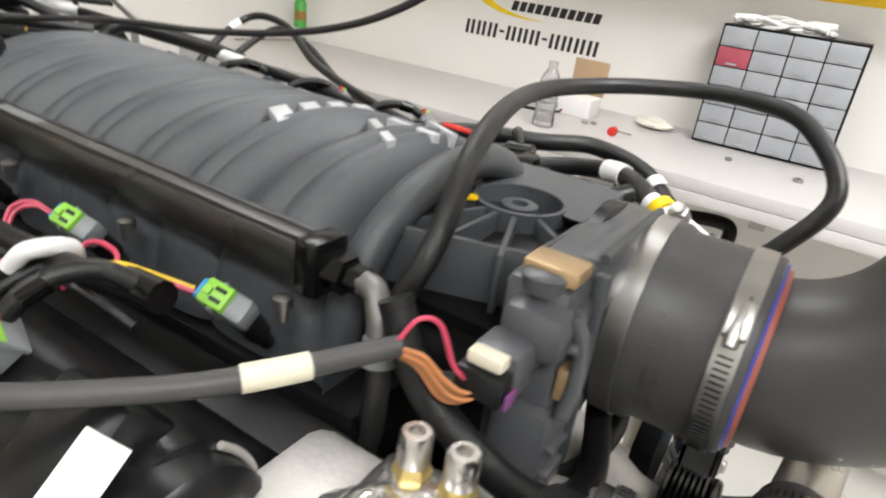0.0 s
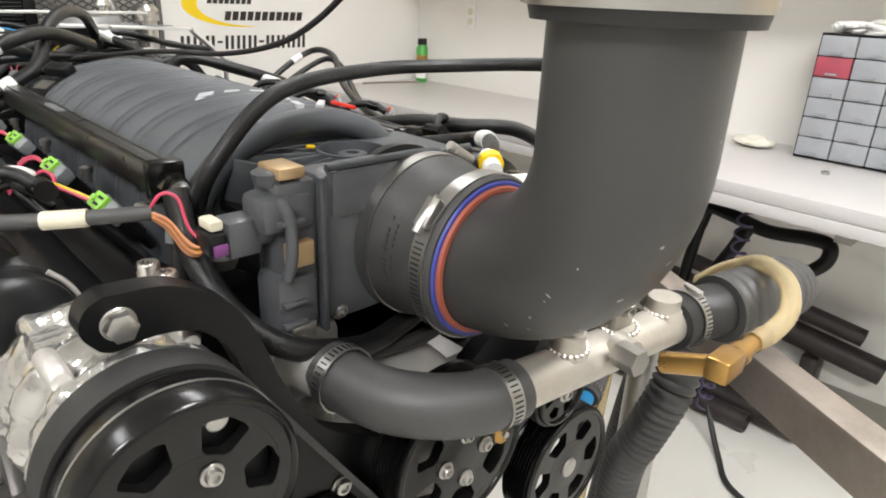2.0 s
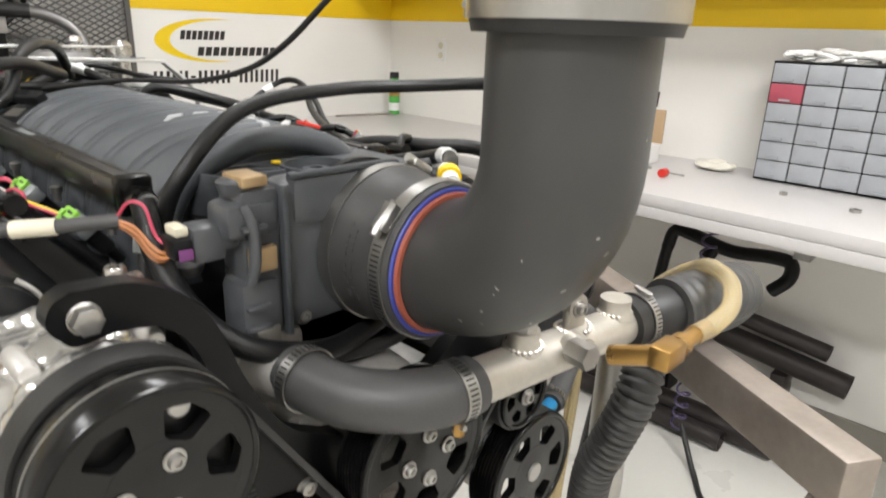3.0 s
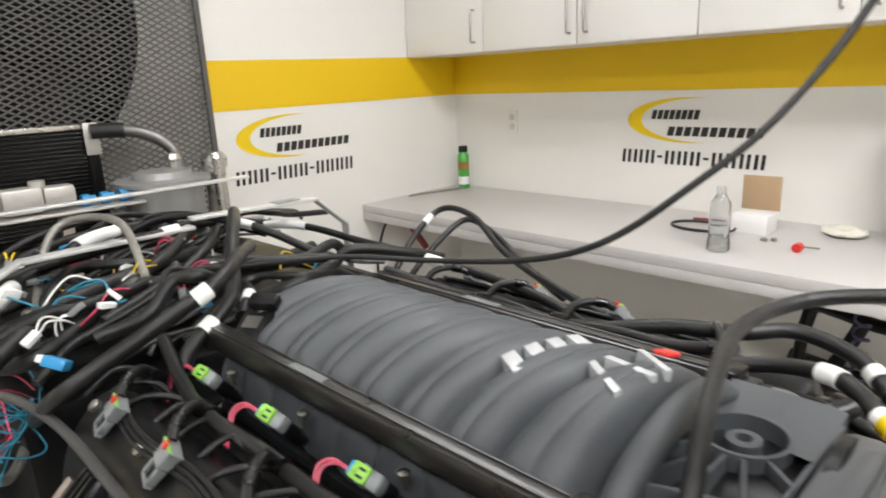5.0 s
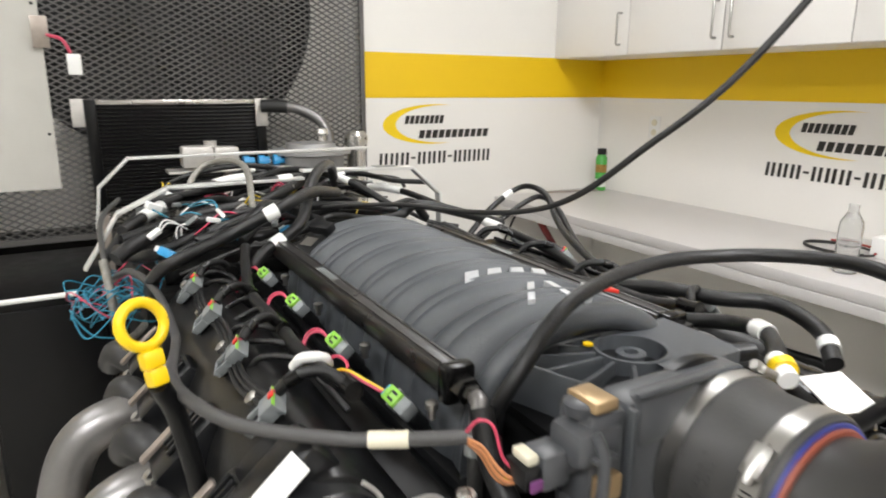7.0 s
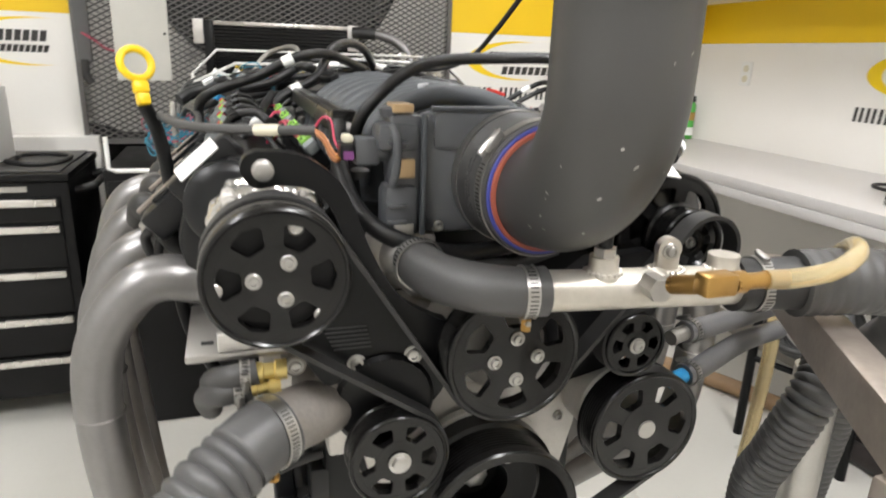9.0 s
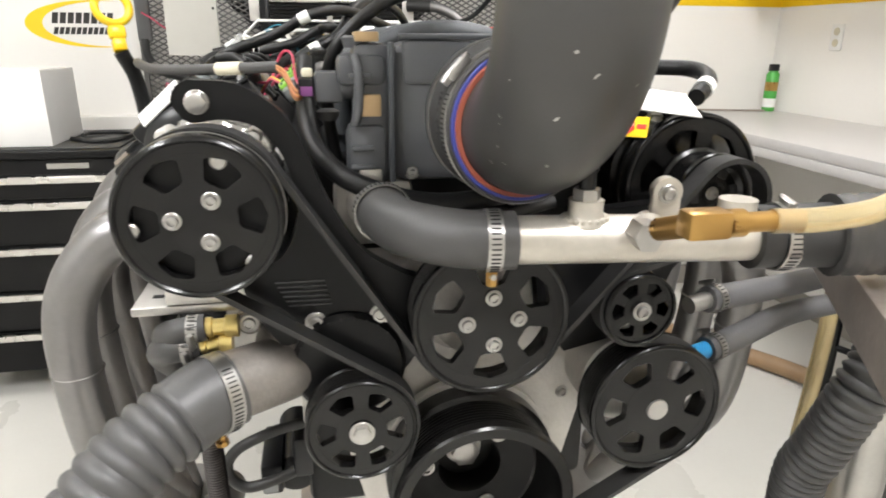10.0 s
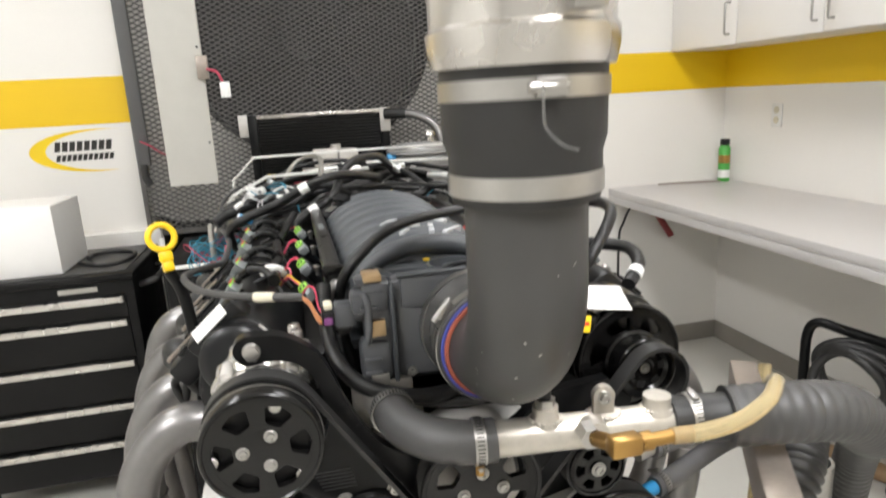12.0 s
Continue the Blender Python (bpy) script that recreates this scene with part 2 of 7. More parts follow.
cube(bm, GX0, GX1, BACK, BACK + 0.12, GZ1, TOP)
wall_n = tagged(part("wall_north", bm, WALL, None, "white painted wall with a yellow band", False), category="wall", kind="structure")
wall_e = tagged(part("wall_east", box(RIGHT, RIGHT + 0.12, FRONT, BACK, 0, TOP), WALL, None, "white painted wall behind the workbench", False), category="wall", kind="structure")
tagged(part("wall_west", box(LEFT - 0.12, LEFT, FRONT, BACK, 0, TOP), FAR_WALL, None, "plain white painted wall", False), category="wall", kind="structure")
tagged(part("wall_south", box(LEFT - 0.12, RIGHT + 0.12, FRONT - 0.12, FRONT, 0, TOP), FAR_WALL, None, "plain white painted wall", False), category="wall", kind="structure")
# chamber walls: the unlit depth behind the mesh is put into their colour
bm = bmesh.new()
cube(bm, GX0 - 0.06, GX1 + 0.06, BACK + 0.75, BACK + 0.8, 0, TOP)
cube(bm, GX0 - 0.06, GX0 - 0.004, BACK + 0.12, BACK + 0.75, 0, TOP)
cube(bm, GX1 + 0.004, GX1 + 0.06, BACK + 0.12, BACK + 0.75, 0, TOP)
tagged(part("wall_recess", bm, DARK, None, "fan chamber coloured near-black for the shade behind the steel mesh", False), category="wall", kind="structure")
SZ0, SZ1 = 1.371, 1.56
bm = bmesh.new()
cube(bm, LEFT, GX0, BACK - 0.002, BACK - 0.0005, SZ0, SZ1)
cube(bm, GX1, RIGHT - 0.002, BACK - 0.002, BACK - 0.0005, SZ0, SZ1)
part("painted_band", bm, YELLOW, wall_n, "broad yellow painted band", False)
part("painted_band", box(RIGHT - 0.002, RIGHT - 0.0005, FRONT, BACK - 0.002, SZ0, SZ1), YELLOW, wall_e, "broad yellow painted band", False)
tagged(part("baseboard", box(GX1 + 0.02, RIGHT - 0.002, BACK - 0.012, BACK - 0.001, 0, 0.1, 0.002), SKIRT, None, "grey rubber skirting", False), category="baseboard", kind="structure")
tagged(part("baseboard", box(RIGHT - 0.012, RIGHT - 0.001, FRONT, BACK - 0.014, 0, 0.1, 0.002), SKIRT, None, "grey rubber skirting", False), category="baseboard", kind="structure")
# bolted lower panel on the wall beside the fan mesh
tagged(part("wall_panel", box(-1.6, -0.74, BACK - 0.06, BACK - 0.001, 0.0, 0.915, 0.004), WALL, None, "white bolted lower wall panel", False), category="wall panel", kind="structure")


def ceiling_light(x, y):
    ob = thing("ceiling_light", "white recessed fluorescent ceiling light, lit", "ceiling light", "ceiling lights")
    part("diffuser", box(x - 0.14, x + 0.14, y - 0.6, y + 0.6, TOP - 0.03, TOP - 0.012), glow("lamp_diffuser", (0.985, 0.98, 0.985), LAMP_BACK if y > 0 else LAMP_FRONT), ob, "glowing diffuser", False)
    b = bmesh.new()
    for s in (-1, 1):
        cube(b, x + s * 0.155 - 0.015, x + s * 0.155 + 0.015, y - 0.63, y + 0.63, TOP - 0.035, TOP - 0.001)
        cube(b, x - 0.14, x + 0.14, y + s * 0.615 - 0.015, y + s * 0.615 + 0.015, TOP - 0.035, TOP - 0.001)
    part("frame", b, WHITE_PL, ob, "", False)


for lx, ly in ((0.80, 1.3), (-1.4, 1.3), (0.45, -0.8), (-1.55, -0.8)):
    ceiling_light(lx, ly)


def wall_logo(origin, along, number=True):
    """Crescent with two dark word bars and a row of digit bars on a wall; along: unit vector of reading direction."""
    ob = thing("wall_logo", "yellow crescent and dark lettering bars painted on wall", "wall sign", "wall logos")
    o, a, n = Vector(origin), Vector(along), Vector(along).cross(Vector((0, 0, 1)))

    def put(poly, lift=0.001):
        b = bmesh.new()
        f = [b.verts.new(o + a * x + Vector((0, 0, z)) + n * lift) for x, z in poly]
        k = [b.verts.new(o + a * x + Vector((0, 0, z)) + n * (lift + 0.001)) for x, z in poly]
        b.faces.new(f), b.faces.new(k)
        m = len(poly)
        for i in range(m):
            b.faces.new((f[i], f[(i + 1) % m], k[(i + 1) % m], k[i]))
        return b
    b = bmesh.new()
    steps = 36
    ring = []
    for i in range(steps + 1):
        u = radians(72 + (288 - 72) * i / steps)
        thick = 0.047 * max(0.03, math.sin(math.pi * i / steps)) ** 0.9
        ex, ez = 0.26 + 0.26 * math.cos(u) * 1.0, 0.088 * math.sin(u)
        ix, iz = 0.275 + (0.26 - thick) * math.cos(u) + 0.0, (0.088 - thick * 0.32) * math.sin(u)
        ring.append(((ex, ez), (ix, iz)))
    for (e0, i0), (e1, i1) in zip(ring, ring[1:]):
        q = [b.verts.new(o + a * x + Vector((0, 0, z)) + n * 0.0015) for x, z in (e0, e1, i1, i0)]
        b.faces.new(q)
    bmesh.ops.remove_doubles(b, verts=b.verts, dist=1e-5)
    part("crescent", b, LOGO_YELLOW, ob, "yellow crescent", False)
    words = (("word_bar", 0.105, 0.305, 0.021, 0.036, 8), ("word_bar", 0.175, 0.55, -0.044, 0.036, 11))
    if not number:
        words = (("word_bar", 0.095, 0.32, 0.021, 0.040, 8), ("word_bar", 0.095, 0.32, -0.026, 0.026, 11))
    for name, x0, x1, z, h, cnt in words:
        step = (x1 - x0) / cnt
        for i in range(cnt):
            xs, w_, sl = x0 + i * step, step * 0.76, 0.008
            part(name, put([(xs, z - h / 2), (xs + w_, z - h / 2), (xs + w_ + sl, z + h / 2), (xs + sl, z + h / 2)]), LOGO_BLACK, ob, "", False)
    if not number:
        return ob
    xs = -0.02
    for i in range(12):
        wide = 0.022 if i in (3, 7) else 0.042
        if i in (3, 7):
            part("number_bar", put([(xs, -0.152), (xs + wide, -0.152), (xs + wide, -0.143), (xs, -0.143)]), LOGO_BLACK, ob, "", False)
        else:
            for x0, x1 in ((xs, xs + 0.013), (xs + 0.025, xs + 0.038)):
                part("number_bar", put([(x0, -0.177), (x1, -0.177), (x1 + 0.004, -0.122), (x0 + 0.004, -0.122)]), LOGO_BLACK, ob, "", False)
        xs += wide + 0.0105
    return ob


wall_logo((0.811, BACK, 1.255), (1, 0, 0))
wall_logo((RIGHT, 1.624, 1.255), (0, -1, 0))
wall_logo((-1.205, BACK, 1.265), (1, 0, 0), False)

# expanded steel mesh over the fan opening
mesh_guard = thing("fan_guard", "grey expanded steel mesh over a shade-darkened fan", "fan guard")
bm = bmesh.new()
DW, DH = 0.040, 0.0108
nx, nz = int((GX1 - GX0) / DW), int((GZ1 - 0.9) / DH)
for j in range(nz):
    for i in range(nx):
        cx, cz = GX0 + (i + 0.5 + 0.5 * (j % 2)) * DW, 0.9 + j * DH
        if cx > GX1 - 0.01:
            continue
        for sx in (-1, 1):
            p0, p1 = Vector((cx, BACK - 0.018, cz)), Vector((cx + sx * DW / 2, BACK - 0.012, cz + DH))
            t = Vector((-sx * DH, 0, DW / 2)).normalized() * 0.0027
            d = Vector((0, 0.004, 0))
            v = [bm.verts.new(q) for q in (p0 - t, p1 - t, p1 + t, p0 + t, p0 - t + d, p1 - t + d, p1 + t + d, p0 + t + d)]
            for f in ((0, 1, 2, 3), (0, 1, 5, 4), (3, 2, 6, 7)):
                bm.faces.new([v[k] for k in f])
ob = part("strand_mesh", bm, MESH_STEEL, mesh_guard, "diamond steel strands", False)
bm = bmesh.new()
cube(bm, GX1 - 0.012, GX1 + 0.006, BACK - 0.022, BACK - 0.003, 0.9, GZ1)
cube(bm, GX0 - 0.006, GX0 + 0.012, BACK - 0.022, BACK - 0.003, 0.9, GZ1)
cube(bm, GX0 + 0.012, GX1 - 0.012, BACK - 0.022, BACK - 0.003, 0.88, 0.9)
part("edge_frame", bm, MESH_STEEL, mesh_guard, "", False)
bm = bmesh.new()
for k in range(48):
    q = []
    for j in (k, k + 1):
        u = 2 * math.pi * j / 48
        c, s = math.cos(u), math.sin(u)
        f = min((GX1 - GX0) / 2 / max(1e-6, abs(c)), 0.80 / max(1e-6, abs(s)))
        q.append(((-0.036 + 0.56 * c, 1.72 + 0.56 * s), (-0.036 + f * c, 1.72 + f * s)))
    (a0, b0), (a1, b1) = q
    vs = [bm.verts.new((x, BACK + 0.05, z)) for x, z in (a0, a1, b1, b0)]
    bm.faces.new(vs)
bmesh.ops.remove_doubles(bm, verts=bm.verts, dist=1e-5)
bmesh.ops.solidify(bm, geom=bm.faces, thickness=0.004)
tagged(part("fan_panel", bm, GALV, None, "galvanised sheet panel with a round fan opening"), category="panel", kind="structure")
# hub and blades take the near-black too, so shade hides them
fan = thing("cooling_fan", "large fan, blades coloured near-black for the shade behind steel mesh", "fan")
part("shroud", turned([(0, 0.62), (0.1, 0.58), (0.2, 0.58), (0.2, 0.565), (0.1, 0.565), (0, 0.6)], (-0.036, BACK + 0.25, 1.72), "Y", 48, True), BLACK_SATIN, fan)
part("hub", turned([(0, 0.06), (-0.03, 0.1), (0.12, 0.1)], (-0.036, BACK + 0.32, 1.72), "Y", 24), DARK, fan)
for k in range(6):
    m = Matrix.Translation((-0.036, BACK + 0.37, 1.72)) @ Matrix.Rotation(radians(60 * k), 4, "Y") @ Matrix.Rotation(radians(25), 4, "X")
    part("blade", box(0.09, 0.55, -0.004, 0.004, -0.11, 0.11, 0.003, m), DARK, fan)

# workbench
bench = thing("workbench", "long grey laminate wall bench with thick front edge", "workbench")
part("worktop", box(1.405, RIGHT - 0.002, -1.6, BACK - 0.002, 0.862, 0.9, 0.004), LAMINATE, bench)
part("front_apron", box(1.405, 1.43, -1.6, BACK - 0.002, 0.828, 0.8615, 0.003), LAMINATE, bench, "grey laminate edge")
for by in (-1.3, 0.3):
    part("bracket", box(1.44, RIGHT - 0.002, by, by + 0.04, 0.80, 0.8615), STEEL, bench)
# wall cabinets
cab_edges = [BACK - 0.002, 2.137, 1.667, 1.204, 0.745, 0.29, -0.17, -0.63]
for i, (b1, b0) in enumerate(zip(cab_edges, cab_edges[1:])):
    cabinet = thing("wall_cabinet", "white melamine wall cabinet with closed flat door", "cabinet", "wall cabinets")
    part("body", box(1.765, RIGHT - 0.001, b0 + 0.001, b1 - 0.001, 1.556, 2.35, 0.001), CABINET, cabinet, "", False)
    dr = part("door", box(1.745, 1.763, b0 + 0.0022, b1 - 0.0022, 1.558, 2.348, 0.002), CABINET, cabinet)
    hy = b0 + 0.045 if i in (0, 1, 3, 5) else b1 - 0.045
    if i == 1:
        hy = b0 + 0.03
    hb = pipe([(1.744, hy, 1.60), (1.722, hy, 1.60), (1.718, hy, 1.605), (1.718, hy, 1.725), (1.722, hy, 1.73), (1.744, hy, 1.73)], 0.0045, curved=False, seg=10)
    part("handle", hb, STEEL, dr, "brushed bar handle")
# wall outlet
ol = thing("wall_outlet", "cream plastic double wall outlet plate", "outlet")
part("plate", box(RIGHT - 0.007, RIGHT - 0.0006, 2.207, 2.272, 1.182, 1.290, 0.003), WHITE_PL, ol)
for oz in (1.213, 1.259):
    part("socket", turned([(0, 0.016), (-0.0025, 0.0155), (-0.003, 0.011)], (RIGHT - 0.007, 2.24, oz), "X", 20), TAPE, ol, "beige socket face")

# ---- tool chest ----
chest = thing("tool_chest", "black steel rolling tool chest with chrome drawer pulls", "tool chest")
CX0, CX1, CY0, CY1 = -1.42, -0.742, 1.985, 2.46
part("body", box(CX0, CX1, CY0 + 0.012, CY1, 0.1, 0.845, 0.006), BLACK_SATIN, chest)
part("lid", box(CX0 - 0.006, CX1 + 0.006, CY0 - 0.006, CY1 + 0.004, 0.846, 0.872, 0.006), BLACK_SATIN, chest)
part("top_mat", box(CX0 + 0.02, CX1 - 0.02, CY0 + 0.02, CY1 - 0.02, 0.8725, 0.878, 0.002), RUBBER_GREY, chest, "dark grey rubber mat")
part("badge_bar", box(-0.985, -0.86, CY0 + 0.009, CY0 + 0.0115, 0.812, 0.829), STEEL, chest, "row of pale badge bars")
for z0, z1 in ((0.715, 0.798), (0.563, 0.712), (0.403, 0.560), (0.26, 0.40), (0.12, 0.255)):
    d = part("drawer", box(CX0 + 0.02, CX1 - 0.03, CY0, CY0 + 0.0115, z0 + 0.003, z1 - 0.003, 0.003), BLACK_SATIN, chest)
    part("drawer_pull", box(CX0 + 0.025, CX1 - 0.035, CY0 - 0.016, CY0 - 0.001, z1 - 0.03, z1 - 0.006, 0.005), CHROME, d, "chrome full-width pull")
part("side_handle", pipe([(CX1, 2.08, 0.80), (CX1 + 0.055, 2.08, 0.815), (CX1 + 0.06, 2.12, 0.815), (CX1 + 0.06, 2.34, 0.815), (CX1 + 0.055, 2.38, 0.815), (CX1, 2.38, 0.80)], 0.012, n=5), RUBBER, chest, "black side handle")
for wx in (CX0 + 0.06, CX1 - 0.06):
    for wy in (CY0 + 0.07, CY1 - 0.07):
        part("caster", turned([(-0.015, 0.044), (-0.012, 0.05), (0.012, 0.05), (0.015, 0.044)], (wx, wy, 0.05), "X", 20), RUBBER, chest)
wb = thing("white_carton", "plain white cardboard carton on the tool chest", "box")
part("carton", box(-1.28, -0.968, 2.03, 2.33, 0.879, 1.115, 0.003), PAPER, wb)
part("flap", box(-1.278, -0.97, 2.034, 2.178, 1.1155, 1.1175, 0.0005), PAPER, wb)
strap = thing("rubber_strap", "coiled black rubber strap on the chest top", "strap")
part("strap", pipe([(-0.95, 2.15, 0.886), (-0.86, 2.08, 0.886), (-0.79, 2.12, 0.886), (-0.78, 2.25, 0.886), (-0.86, 2.31, 0.886), (-0.93, 2.27, 0.888), (-0.93, 2.20, 0.89)], 0.0075), RUBBER, strap)


# ---- engine ----
engine = thing("engine", "black and bare aluminium V8 engine on a test stand", "engine")
bm = box(-0.16, 0.16, 0.36, 0.93, 0.72, 0.985, 0.01)
part("block", bm, BLACK_SATIN, engine)
part("oil_pan", box(-0.14, 0.14, 0.37, 0.92, 0.60, 0.719, 0.02), ALU, engine)
for s in (-1, 1):
    m = Matrix.Translation((s * 0.185, 0.665, 1.02)) @ Matrix.Rotation(radians(s * 42), 4, "Y")
    part("cylinder_head", box(-0.095, 0.095, -0.285, 0.285, -0.055, 0.045, 0.008, m), BLACK_SATIN, engine)
    b = bmesh.new()
    prof = [(-0.068, 0.046), (-0.068, 0.118), (-0.062, 0.137), (-0.048, 0.148), (-0.015, 0.147), (0.015, 0.138), (0.045, 0.118), (0.060, 0.095), (0.064, 0.046)]
    prof = [(-0.068, 0.046)] + [(v.x, v.y) for v in spline([(p, q, 0) for p, q in prof[1:-1]], 4)] + [(0.064, 0.046)]
    rings = []
    for y_, k_ in ((0.395, 0.90), (0.399, 0.97), (0.408, 1.0), (0.922, 1.0), (0.931, 0.97), (0.935, 0.90)):
        rings.append([b.verts.new((s * (0.185 + 0.743 * p * k_ + 0.669 * (0.046 + (q - 0.046) * k_)), y_, 1.02 - 0.669 * p * k_ + 0.743 * (0.046 + (q - 0.046) * k_))) for p, q in prof])
    for r0, r1 in zip(rings, rings[1:]):
        for k in range(len(prof)):
            b.faces.new((r0[k], r0[(k + 1) % len(prof)], r1[(k + 1) % len(prof)], r1[k]))
    b.faces.new(rings[0]), b.faces.new(rings[-1])
    part("valve_cover", b, COVER, engine, "black satin moulded valve cover")
# timing cover with the crank seal
bm = plate(bmesh.new(), [(-0.10, 0.76), (-0.06, 0.72), (0.06, 0.72), (0.10, 0.76), (0.125, 0.86), (0.13, 0.96), (0.09, 1.02), (-0.09, 1.02), (-0.13, 0.96), (-0.125, 0.86)], 0.305, 0.36)
part("timing_cover", bm, ALU, engine, "bare cast aluminium timing cover")
for k in range(12):
    u = 2 * math.pi * k / 12
    part("cover_bolt", hexbolt(bmesh.new(), 0.104 * math.cos(u), 0.305, 0.87 + 0.125 * math.sin(u), 0.005), STEEL, engine)
# water pump body
bm = turned([(0, 0.045), (0.02, 0.05), (0.04, 0.06), (0.06, 0.062)], (0.0, 0.245, 0.998), "Y", 32)
part("water_pump", bm, ALU, engine, "cast aluminium water pump")
bm = pipe([(-0.05, 0.345, 1.03), (-0.085, 0.325, 1.066), (-0.090, 0.300, 1.080), (-0.083, 0.262, 1.083)], 0.0195, seg=24)
cube(bm, -0.120, -0.050, 0.305, 0.335, 1.040, 1.100, 0.008)
part("pump_outlet", bm, ALU, engine, "cast aluminium water outlet")


def pulley(cx, cz, y, r, depth, windows, hub, parent, web=0.0022, spoke=0.42, turn=90.0, lip=0.005):
    """A gloss black pulley that faces the front: rounded grooved rim, dished hub and broad flared spokes."""
    ri = r * 0.905
    prof = [(web + 0.006, ri), (web + 0.0002, ri + 0.0004), (0.0012, ri + 0.0012), (0.0002, ri + 0.0024), (0, r - 0.0030), (0.0008, r - 0.0012), (0.0022, r - 0.0002), (lip, r)]
    g = lip + 0.002
    while g < depth - 0.004:
        prof += [(g, r - 0.0012), (g + 0.0011, r - 0.0042), (g + 0.0022, r - 0.0012)]
        g += 0.0036
    prof += [(depth - 0.001, r), (depth, r - 0.001), (depth, ri)]
    ob = part("pulley", turned(prof, (cx, y, cz), "Y", 72, True), BLACK_GLOSS, parent, "gloss black spoked pulley")
    hub, ro = r * 0.45, r * 0.79
    part("hub", turned([(web - 0.0006, 0.0), (web - 0.0006, hub * 0.55), (web, hub * 0.72), (web, hub + 0.0002), (web + 0.009, hub + 0.0002), (web + 0.009, 0)], (cx, y, cz), "Y", 48), BLACK_GLOSS, ob)
    part("outer_ring", turned([(web, ro + 0.0004), (web, ri + 0.0008), (web + 0.009, ri + 0.0008), (web + 0.009, ro), (web + 0.0006, ro)], (cx, y, cz), "Y", 72, True), BLACK_GLOSS, ob)
    for k in range(windows):
        u0 = turn + 360 / windows * k
        pitch = 360 / windows
        half, wide = pitch * spoke / 2, pitch * 0.5
        out = []
        for t in range(15):
            f = t / 14
            rad = (hub - 0.001) + (ro + 0.001 - hub) * f
            e = abs(2 * f - 1)
            sp = half * (1.15 - 0.30 * f) + (wide - half) * max(0.0, (e - 0.5) / 0.5) ** 3.2
            out.append((rad, min(sp, wide)))
        poly = [(cx + a * math.cos(radians(u0 - s)), cz + a * math.sin(radians(u0 - s))) for a, s in out]
        poly += [(cx + (ro + 0.001) * math.cos(radians(u0 + wide * q / 6)), cz + (ro + 0.001) * math.sin(radians(u0 + wide * q / 6))) for q in range(-5, 6)]
        poly += [(cx + a * math.cos(radians(u0 + s)), cz + a * math.sin(radians(u0 + s))) for a, s in reversed(out)]
        part("spoke", plate(bmesh.new(), poly, y + web + 0.0002, y + web + 0.0085), BLACK_GLOSS, ob)
    return ob


def bolts(ob, spots, y, r=0.0062, name="bolt"):
    for x, z in spots:
        part(name, hexbolt(bmesh.new(), x, y, z, r), STEEL, ob, "zinc-plated bolt")


# crank pulley
CRX, CRZ = 0.0, 0.815
prof = [(0, 0.073), (0, 0.082), (0.002, 0.084)]
g = 0.016
prof += [(0.012, 0.084), (0.013, 0.080)]
while g < 0.05:
    prof += [(g, 0.080), (g + 0.0015, 0.0755), (g + 0.003, 0.080)]
    g += 0.0042
prof += [(0.055, 0.084), (0.075, 0.084), (0.075, 0.06), (0.06, 0.06), (0.055, 0.066)]
crank = part("crank_pulley", turned(prof, (CRX, 0.212, CRZ), "Y", 80, True), BLACK_GLOSS, engine, "deep gloss black crank pulley")
part("pulley_web", turned([(0.050, 0.074), (0.056, 0.068), (0.060, 0.045), (0.064, 0.032), (0.092, 0.030), (0.094, 0.0005), (0.104, 0.0005), (0.104, 0.038), (0.072, 0.05), (0.066, 0.074)], (CRX, 0.212, CRZ), "Y", 56, True), BLACK_SATIN, crank)
part("crank_bolt", hexbolt(bmesh.new(), CRX, 0.306, CRZ, 0.0145, 0.013, 1.3), STEEL, crank, "large zinc crank bolt")
bolts(crank, [(CRX + 0.045 * math.cos(radians(a)), CRZ + 0.045 * math.sin(radians(a))) for a in (52, 172, 292)], 0.271, 0.0062)
part("timing_ring", turned([(0.076, 0.05), (0.076, 0.088), (0.086, 0.088), (0.086, 0.05)], (CRX, 0.212, CRZ), "Y", 64, True), ALU, crank, "bare metal ring")
# water pump pulley
wp = pulley(0.001, 0.999, 0.214, 0.0672, 0.034, 6, 0.036, engine, turn=60)
bolts(wp, [(0.0015, 1.019), (0.0235, 0.999), (0.003, 0.977), (-0.020, 0.997)], 0.2155, 0.0052)
# front mounting plate, a swept arm to the compressor
arm_out = [(-0.222, 1.189)] + [(-0.19, 1.186), (-0.165, 1.172), (-0.15, 1.155), (-0.139, 1.13), (-0.130, 1.105), (-0.115, 1.075), (-0.095, 1.048), (-0.066, 1.030), (-0.05, 1.02), (-0.045, 0.98), (-0.062, 0.945), (-0.09, 0.925), (-0.135, 0.93), (-0.165, 0.965), (-0.188, 1.0), (-0.196, 1.035), (-0.165, 1.05), (-0.150, 1.085), (-0.153, 1.115), (-0.163, 1.14), (-0.178, 1.155), (-0.20, 1.160), (-0.222, 1.158), (-0.231, 1.165), (-0.235, 1.174), (-0.231, 1.184)]
arm_out = [(v.x, v.y) for v in spline(arm_out + arm_out[:1], 5)][:-1]
bm = plate(bmesh.new(), arm_out, 0.256, 0.272)
bk = part("accessory_bracket", bm, BLACK_SATIN, engine, "black anodised swept bracket plate")
part("bolt", hexbolt(bmesh.new(), -0.217, 0.256, 1.173, 0.0080, 0.008, 1.12), STEEL, bk, "large zinc hex bolt")
bolts(bk, [(-0.141, 0.991), (-0.087, 0.994)], 0.256, 0.0068)
